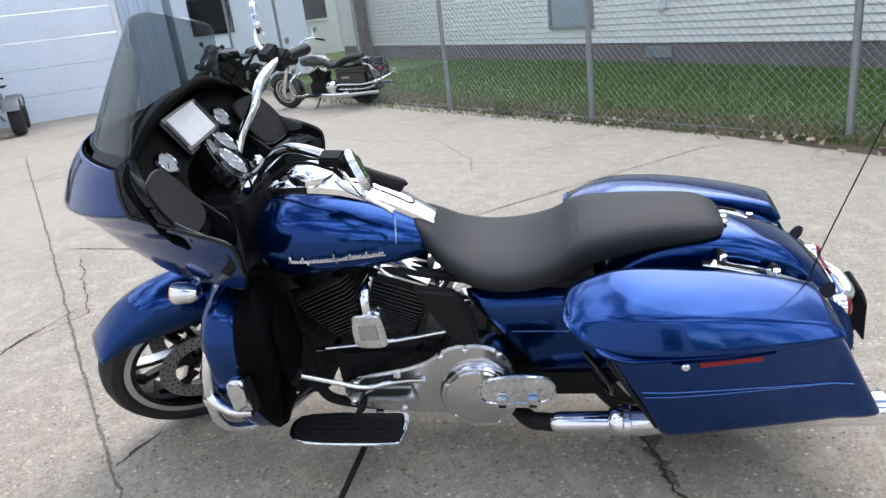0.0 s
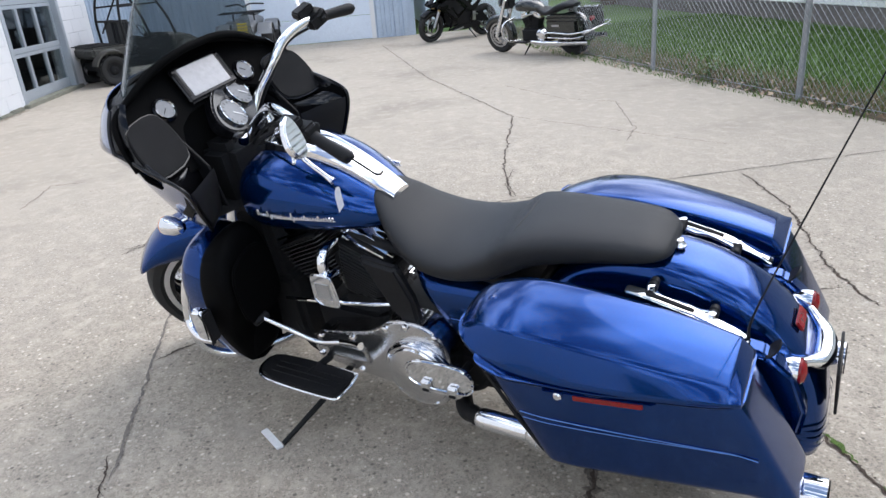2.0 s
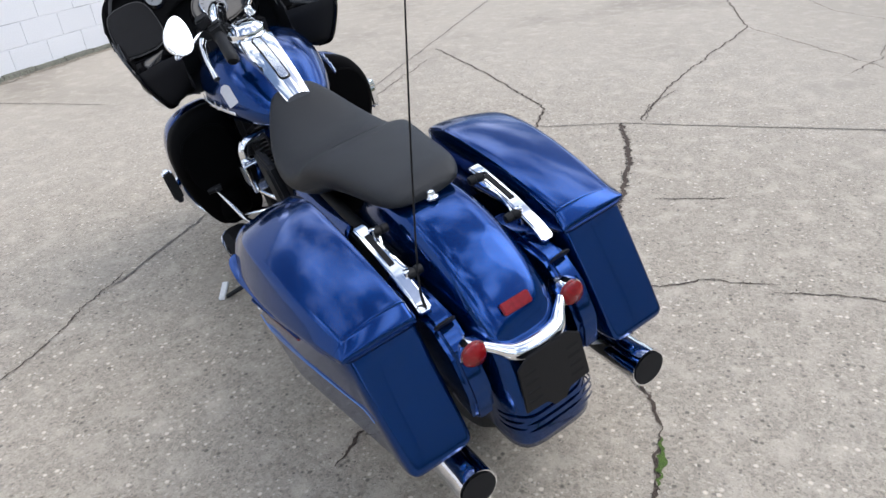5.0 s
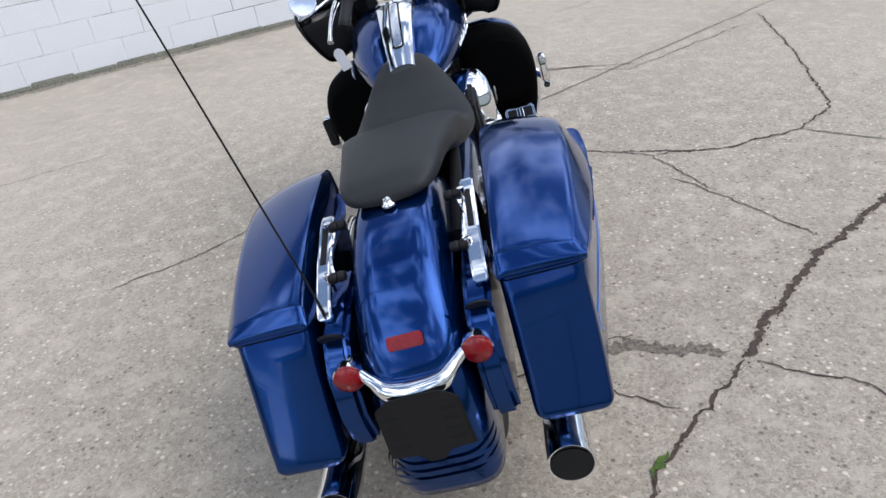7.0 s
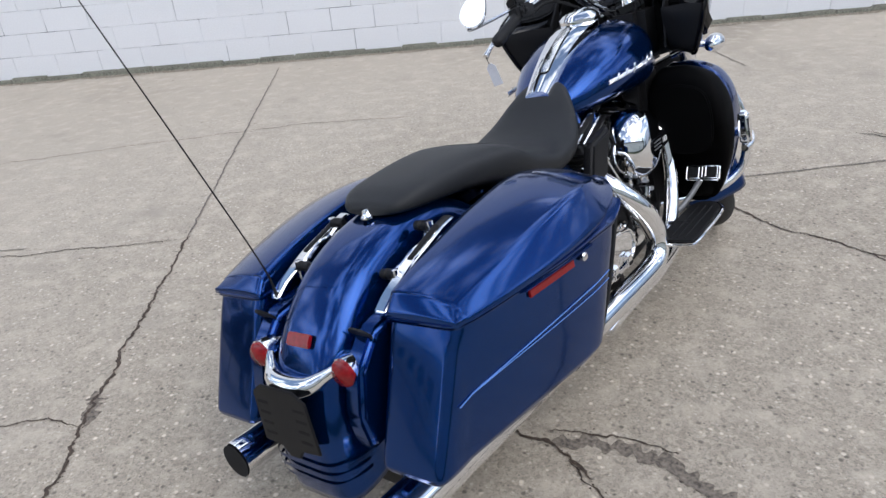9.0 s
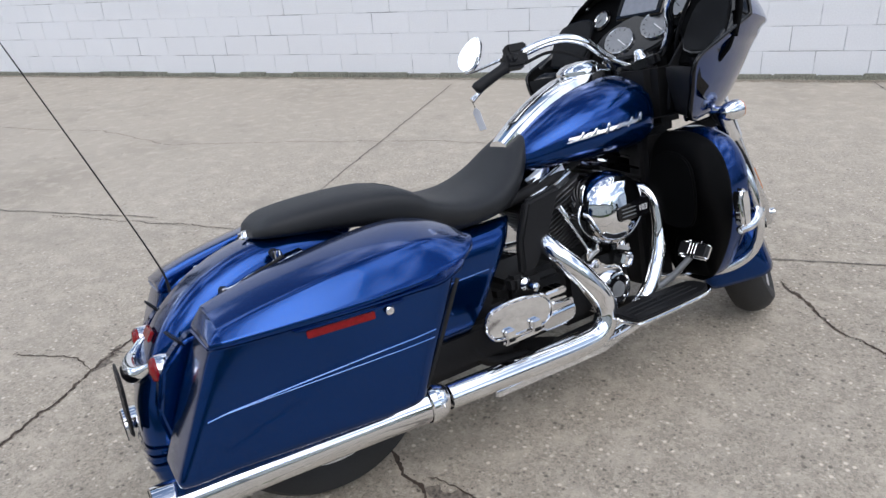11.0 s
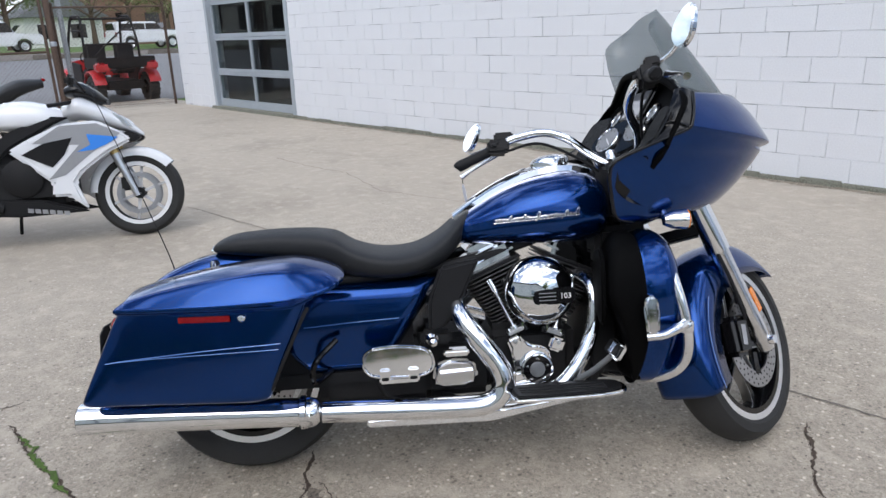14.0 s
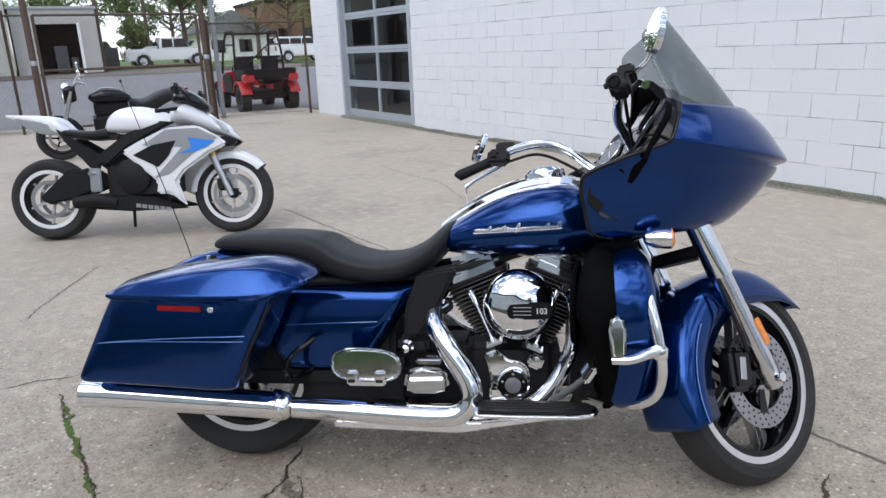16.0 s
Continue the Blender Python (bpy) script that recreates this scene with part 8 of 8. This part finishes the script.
weed(5.1, -8.35, 0.30, 1)
weed(1.3, -8.95, 0.24, 2)
weed(4.4, -8.5, 0.16, 5)
rng = random.Random(9)
verts, faces = [], []
for _ in range(420):
    s = rng.uniform(-4, 10)
    o, a, r = lot_edge(s) - rng.gauss(0.02, 0.2), rng.uniform(0, 6.28), rng.uniform(0.012, 0.05)
    n = len(verts)
    verts += [(s + r * math.cos(a + k * 1.57) * (1 if k % 2 else 0.6), o + r * math.sin(a + k * 1.57) * (1 if k % 2 else 0.6), 0.055 + rng.uniform(-0.02, 0.03)) for k in range(4)]
    faces.append((n, n + 1, n + 2, n + 3))
tagged(part("leaf_litter", mesh_of("leaf_litter", verts, faces, False), LITTER, None, m=LOT), "dead leaves and litter along the concrete's edge", "litter", kind="stuff")


# ---- the white block building ----
WALL_H, DOOR1, DOOR2 = 4.4, (-12.05, -9.05), (8.10, 10.10)
building = thing("wall_block", LOT, "long white painted concrete block wall", "wall", kind="structure")
DOOR_H = 2.75
for s0, s1, z0 in ((-13.5, DOOR1[0], 0), (DOOR1[0], DOOR1[1], DOOR_H), (DOOR1[1], DOOR2[0], 0), (DOOR2[0], DOOR2[1], DOOR_H), (DOOR2[1], 11.3, 0)):
    part("core", box(s0, s1, 0.0045, 0.3, z0, WALL_H), MORTAR, building)
part("end_wall", box(-13.5, -12.8, 0.3, 12.0, 0, WALL_H), BLOCKPAINT, building)
part("roof", box(-13.5, 14.6, 0.3, 12.0, WALL_H - 0.2, WALL_H), MATTE, building)
part("coping", box(-13.6, 11.4, -0.03, 0.34, WALL_H, WALL_H + 0.06, 0.01), FRAMEALU, building)
foot_rng = random.Random(17)
part("footing", joined([box(a, b, -0.03 - 0.02 * foot_rng.random(), 0.012, -0.05, 0.028 + 0.022 * foot_rng.random(), 0.010) for a, b in [(s, s + 0.34) for s in np.arange(DOOR1[1], DOOR2[0] - 0.33, 0.34)]]), STAINWALL, building)


def block_mesh(length, height=0.1985):
    """A hollow-block face, its edges softened by paint."""
    bm = bmesh.new()
    r = 0.0025
    vs = [bm.verts.new(p) for p in ((-length / 2, 0.006, 0), (length / 2, 0.006, 0), (length / 2, 0.006, height), (-length / 2, 0.006, height),
                                    (-length / 2 + r, 0, r), (length / 2 - r, 0, r), (length / 2 - r, 0, height - r), (-length / 2 + r, 0, height - r))]
    bm.faces.new(vs[4:])
    for i in range(4):
        bm.faces.new((vs[i], vs[(i + 1) % 4], vs[4 + (i + 1) % 4], vs[4 + i]))
    bmesh.ops.recalc_face_normals(bm, faces=bm.faces)
    me = bpy.data.meshes.new("block")
    bm.to_mesh(me)
    bm.free()
    return finish(me, BLOCKPAINT)


BLOCK_L, BLOCK_H, BLOCK_Z = 0.406, 0.2032, 0.03
shared = {}
rest_v, rest_f = [], []
rng = random.Random(21)
for row in range(int((WALL_H - BLOCK_Z) / BLOCK_H)):
    z = BLOCK_Z + row * BLOCK_H
    for k in range(64):
        a = -13.5 + k * BLOCK_L - (BLOCK_L / 2 if row % 2 else 0)
        b = a + BLOCK_L
        a, b = max(a, -13.5), min(b, 11.3)
        pieces = [(a, b)]
        if z < DOOR_H - 0.05:
            for d0, d1 in (DOOR1, DOOR2):
                pieces = [q for p0, p1 in pieces for q in ((p0, min(p1, d0)), (max(p0, d1), p1)) if q[1] - q[0] > 0.03]
        for p0, p1 in pieces:
            if p1 - p0 < 0.04:
                continue
            length = round(p1 - p0 - 0.0045, 3)
            deep = rng.uniform(-0.001, 0.001)
            if -5.6 < p0 < 5.0 and row < 11:
                me = shared.setdefault(length, None) or shared.setdefault(("m", length), block_mesh(length))
                part("block", me, BLOCKPAINT, building, m=pose((p0 + p1) / 2, deep, z))
            else:
                n, x, l, h, r = len(rest_v), (p0 + p1) / 2, length, 0.1985, 0.0025
                rest_v += [(x - l / 2, 0.006, z), (x + l / 2, 0.006, z), (x + l / 2, 0.006, z + h), (x - l / 2, 0.006, z + h),
                           (x - l / 2 + r, deep, z + r), (x + l / 2 - r, deep, z + r), (x + l / 2 - r, deep, z + h - r), (x - l / 2 + r, deep, z + h - r)]
                rest_f += [(n + 4, n + 5, n + 6, n + 7)] + [(n + i, n + (i + 1) % 4, n + 4 + (i + 1) % 4, n + 4 + i) for i in range(4)]
tagged(part("far_blocks", mesh_of("far_blocks", rest_v, rest_f, False), BLOCKPAINT, building), kind="stuff")


def glazed_door(name, s0, s1, rows, cols, label):
    """A sectional overhead door of glass panes in aluminium sections."""
    d = thing(name, LOT @ pose(s0, 0.10, 0), label, "garage door", kind="structure")
    w = s1 - s0
    part("jamb", box(0.0, 0.10, -0.11, 0.08, 0, DOOR_H, 0.006), FRAMEALU, d)
    part("jamb", box(w - 0.10, w, -0.11, 0.08, 0, DOOR_H, 0.006), FRAMEALU, d)
    part("head", box(0.1, w - 0.1, -0.11, 0.08, DOOR_H - 0.12, DOOR_H, 0.006), FRAMEALU, d)
    part("sill", box(-0.06, w + 0.06, -0.17, 0.2, -0.02, 0.05, 0.01), STAINWALL, d)
    ph = (DOOR_H - 0.12 - 0.05) / rows
    pw = (w - 0.2) / cols
    for r in range(rows):
        z = 0.05 + r * ph
        part("rail", box(0.1, w - 0.1, -0.02, 0.03, z, z + (0.14 if r == 0 else 0.07), 0.005), FRAMEALU, d)
        part("rail", box(0.1, w - 0.1, -0.02, 0.03, z + ph - 0.055, z + ph - 0.004, 0.005), FRAMEALU, d)
        for c in range(cols):
            x = 0.1 + c * pw
            part("stile", box(x, x + 0.035, -0.018, 0.028, z + 0.07, z + ph - 0.05, 0.004), FRAMEALU, d)
            part("stile", box(x + pw - 0.035, x + pw - 0.001, -0.018, 0.028, z + 0.07, z + ph - 0.05, 0.004), FRAMEALU, d)
            pane = part("pane", box(x + 0.03, x + pw - 0.03, 0.004, 0.010, z + 0.06, z + ph - 0.04), GLASS, d)
            pane.visible_shadow = False
    return d


glazed_door("door_1", *DOOR1, 4, 2, "overhead door of glass panes in grey aluminium frames")
glazed_door("door_2", *DOOR2, 4, 3, "overhead door of glass panes in grey aluminium frames")
inside = thing("shop_interior", LOT, "workshop behind the glazed doors, its shade put into dark colour", "room", kind="structure")
part("floor", box(-12.7, 14.3, 0.35, 11.9, -0.04, 0.0), ROOM_SHADE, inside)
part("back_wall", box(-12.7, 14.3, 7.0, 7.2, 0, WALL_H - 0.2), ROOM_SHADE, inside)
# unseen walls and ceiling added to close the room and keep it dark
part("end_wall", box(14.1, 14.3, 0.36, 7.0, 0, WALL_H - 0.2), ROOM_SHADE, inside)
part("end_wall", box(-12.7, -12.5, 0.36, 7.0, 0, WALL_H - 0.2), ROOM_SHADE, inside)
part("soffit", box(-12.7, 14.3, 0.36, 7.2, WALL_H - 0.3, WALL_H - 0.2), ROOM_SHADE, inside)
part("partition", box(-5.2, -5.0, 0.35, 7.0, 0, WALL_H - 0.2), ROOM_SHADE, inside)
part("partition", box(7.0, 7.2, 0.35, 7.0, 0, WALL_H - 0.2), ROOM_SHADE, inside)


# ---- corrugated wing and big garage door at the lot's end ----
def corrugated(length, height, pitch=0.2, depth=0.03):
    xs = []
    for i in range(int(length / pitch)):
        xs += [(i * pitch, 0), (i * pitch + pitch * 0.35, 0), (i * pitch + pitch * 0.45, -depth), (i * pitch + pitch * 0.9, -depth)]
    xs.append((length, 0))
    verts = [(x, y, z) for z in (0, height) for x, y in xs] + [(x, 0.06, z) for z in (0, height) for x, y in xs]
    n = len(xs)
    faces = [(i, i + 1, n + i + 1, n + i) for i in range(n - 1)] + [(2 * n + i + 1, 2 * n + i, 3 * n + i, 3 * n + i + 1) for i in range(n - 1)]
    return mesh_of("corrugated", verts, faces, False)


WING_S, GD = 14.45, (-5.0, -2.3)
wing = thing("wall_wing", LOT, "pale blue corrugated steel wall of the garage wing", "wall", kind="structure")
part("side_sheet", moved(corrugated(3.2, WALL_H), pose(11.3, 0.05, 0)), CORRUGATED, wing)
part("front_sheet", moved(corrugated(2.3, WALL_H), pose(WING_S, 0.0, 0, 0, 0, -90)), CORRUGATED, wing)
part("pillar_sheet", moved(corrugated(0.95, WALL_H), pose(WING_S, GD[0], 0, 0, 0, -90)), CORRUGATED, wing)
part("header", box(WING_S - 0.02, WING_S + 0.2, GD[0], GD[1], 3.6, WALL_H), CORRUGATED, wing)
part("return_wall", box(WING_S, WING_S + 9, -5.95, -5.8, 0, WALL_H), PALEPANEL, wing)
big_door = thing("door_3", LOT, "large closed pale panel overhead garage door", "garage door", kind="structure")
for r in range(7):
    part("section", box(WING_S + 0.04, WING_S + 0.10, GD[0], GD[1], r * 0.52 + 0.004, r * 0.52 + 0.515, 0.008), PALEPANEL, big_door)
for o in GD:
    part("trim", box(WING_S - 0.03, WING_S + 0.12, o - 0.05, o + 0.05, 0, 3.65, 0.006), WHITE, big_door)
annex = thing("shed", LOT, "pale grey shed with dark window beyond the garage", "shed", kind="structure")
part("wall", box(16.5, 21, -9.6, -6.4, 0, 3.2), PALEPANEL, annex)
part("roof", box(16.3, 21.2, -9.8, -6.2, 3.2, 3.35, 0.02), GALV, annex)
part("window_frame", box(16.44, 16.5, -7.75, -6.75, 1.25, 2.1, 0.01), MATTE, annex)
part("pane", box(16.42, 16.445, -7.68, -6.82, 1.32, 2.03), BLACKGLOSS, annex)


# ---- cream house behind the fence ----
house = thing("house", LOT, "cream vinyl-sided house on a grey foundation", "house")
H0, H1, HO = -16.0, 22.0, -12.5
part("foundation", box(H0, H1, HO - 7.0, HO, -0.1, 0.32), FOUNDATION, house)
WIN = [(8.51, 9.84)]
prof = []
course = 0.105
v, f = [], []
for i in range(36):
    z = 0.32 + i * course
    n = len(v)
    for s in (H0, H1):
        v += [(s, HO + 0.028, z), (s, HO + 0.024, z - 0.012), (s, HO + 0.002, z + course)]
    f += [(n, n + 3, n + 5, n + 2), (n + 1, n + 4, n + 3, n)]
part("siding", mesh_of("siding", v, f, False), SIDING, house)
part("wall", box(H0, H1, HO - 7.0, HO, 0.32, 4.10), SIDING, house)
part("corner_board", box(H1 - 0.02, H1 + 0.08, HO - 0.04, HO + 0.05, 0.3, 4.10, 0.006), SIDING, house)
part("roof", slab([(H0 - 0.4, 4.10), (H1 + 0.4, 4.10), (H1 + 0.4, 4.27), (H0 - 0.4, 4.27)], -8.0, pose(0, HO + 0.5, 0), 0.02), MATTE, house)
part("vent", box(6.6, 7.2, HO - 0.02, HO + 0.03, 0.08, 0.25, 0.005), GALV, house)
part("meter_box", box(6.72, 6.92, HO, HO + 0.14, 0.82, 1.05, 0.03), WHITE, house)
for a, b in WIN:
    part("window_frame", joined([box(a, b, HO - 0.02, HO + 0.07, 0.58, 0.65, 0.006), box(a, b, HO - 0.02, HO + 0.07, 1.95, 2.03, 0.006), box(a, a + 0.08, HO - 0.02, HO + 0.07, 0.65, 1.95, 0.006), box(b - 0.08, b, HO - 0.02, HO + 0.07, 0.65, 1.95, 0.006)]), GALV, house)
    part("pane", box(a + 0.08, b - 0.08, HO + 0.034, HO + 0.04, 0.65, 1.95), GLASS, house).visible_shadow = False
    cv = [(a + 0.08 + (b - a - 0.16) * i / 40, HO + 0.031 - 0.002 * math.sin(i * 1.7), z) for z in (0.65, 1.95) for i in range(41)]
    part("curtain", mesh_of("curtain", cv, [(i, i + 1, i + 42, i + 41) for i in range(40)]), PAPER, house)


# ---- chain-link fence ----
def chain_link(length, height, pitch=0.075, r=0.0018):
    verts, faces = [], []
    n = int((length + height) / pitch)
    for sign in (1, -1):
        for i in range(n):
            a0, z0 = i * pitch - height, 0.0
            a1, z1 = a0 + height, height
            if a0 < 0:
                z0, a0 = -a0, 0.0
            if a1 > length:
                z1, a1 = height - (a1 - length), length
            if z1 - z0 < 0.02:
                continue
            if sign < 0:
                a0, a1 = length - a0, length - a1
            y = r * sign
            k = len(verts)
            for x, z in ((a0, z0), (a1, z1)):
                verts += [(x - r, y, z), (x + r, y - r, z), (x, y + r, z + r)]
            faces += [(k + j, k + (j + 1) % 3, k + 3 + (j + 1) % 3, k + 3 + j) for j in range(3)]
    return mesh_of("chain_link", verts, faces, False)


def fence(name, p0, p1, posts, height, material, label, rail=True):
    p0, p1 = Vector(p0), Vector(p1)
    d = p1 - p0
    f = thing(name, LOT @ Matrix.Translation((*p0, 0)) @ pose(0, 0, 0, 0, 0, math.degrees(math.atan2(d.y, d.x))), label, "fence")
    for x in posts:
        p = part("post", lathe([(0.001, height + 0.09), (0.032, height + 0.08), (0.034, height + 0.04), (0.028, height + 0.03), (0.028, -0.1), (0.001, -0.1)], 14, "z", (x, 0.03, 0)), material, f)
    part("mesh", chain_link(d.length, height), GALV if material is GALV else material, f, "diamond wire mesh")
    if rail:
        part("top_rail", tube([(0, 0.03, height), (d.length / 2, 0.03, height), (d.length, 0.03, height)], 0.019, 6, 10), material, f)
    part("bottom_wire", tube([(0, 0, 0.05), (d.length / 2, 0, 0.06), (d.length, 0, 0.05)], 0.003, 6, 5), material, f)
    return f


fence("fence", (8.45, -7.85), (-6.0, -9.85), (0.02, 2.25, 4.75, 7.3, 9.8, 12.3, 14.5), 1.95, GALV, "galvanised chain-link fence with round steel posts")
fence("fence", (8.45, -7.85), (14.4, -7.2), (3.0, 5.9), 1.95, GALV, "galvanised chain-link fence with round steel posts")


# ---- gate and fence across the lot's entrance ----
GATE_S = -14.2
gate = thing("gate", LOT @ pose(GATE_S, -5.3, 0, 0, 0, 90), "rusty steel gate filled with chain-link mesh", "gate")
for x in (0.0, 3.0):
    part("upright", tube([(x, 0, 0.06), (x, 0, 2.2)], 0.03, 4, 10), RUST, gate)
for z in (0.08, 1.18, 2.2):
    part("rail", tube([(0, 0, z), (3.0, 0, z)], 0.024, 4, 10), RUST, gate)
part("mesh", chain_link(3.0, 2.15), RUST, gate, "diamond wire mesh")
fence("fence", (GATE_S, -12.0), (GATE_S, -5.45), (0.1, 3.2, 6.2, 6.55), 2.2, RUST, "rusty chain-link fence beside the gate")
fence("fence", (GATE_S, -2.1), (GATE_S + 0.4, -0.05), (0.0, 2.06), 2.0, RUST, "rusty chain-link fence between gate and building")
for o in (-5.42, -2.18):
    gp = thing("gate_post", on_lot(GATE_S, o), "thick rusty steel gate post", "post")
    part("shaft", lathe([(0.001, 2.75), (0.055, 2.74), (0.06, 2.70), (0.06, -0.1)], 16, "z"), RUST, gp)
    part("band", lathe([(0.068, 1.28), (0.068, 1.36), (0.06, 1.37)], 16, "z"), GALV, gp)
tall = thing("steel_pole", on_lot(GATE_S - 0.05, -1.95), "grey steel pole beside the gate", "pole")
part("shaft", lathe([(0.001, 3.4), (0.05, 3.39), (0.05, -0.1)], 14, "z"), GALV, tall)

# pale neighbouring building between the garage wing and the house
far = thing("neighbour_building", LOT, "pale wooden building behind the far fence", "building")
part("wall", box(26.0, 32.0, -15.8, -6.5, -0.1, 4.6), SIDING, far)
part("roof", box(25.7, 32.3, -16.1, -6.2, 4.6, 4.8, 0.03), GREYMETAL, far)
for o in (-13.4, -10.9):
    win = part("window", box(25.95, 26.02, o, o + 1.1, 1.3, 2.5, 0.01), BLACKGLOSS, far)
    part("sill", box(25.9, 26.03, o - 0.06, o + 1.16, 1.22, 1.3, 0.01), WHITE, win)
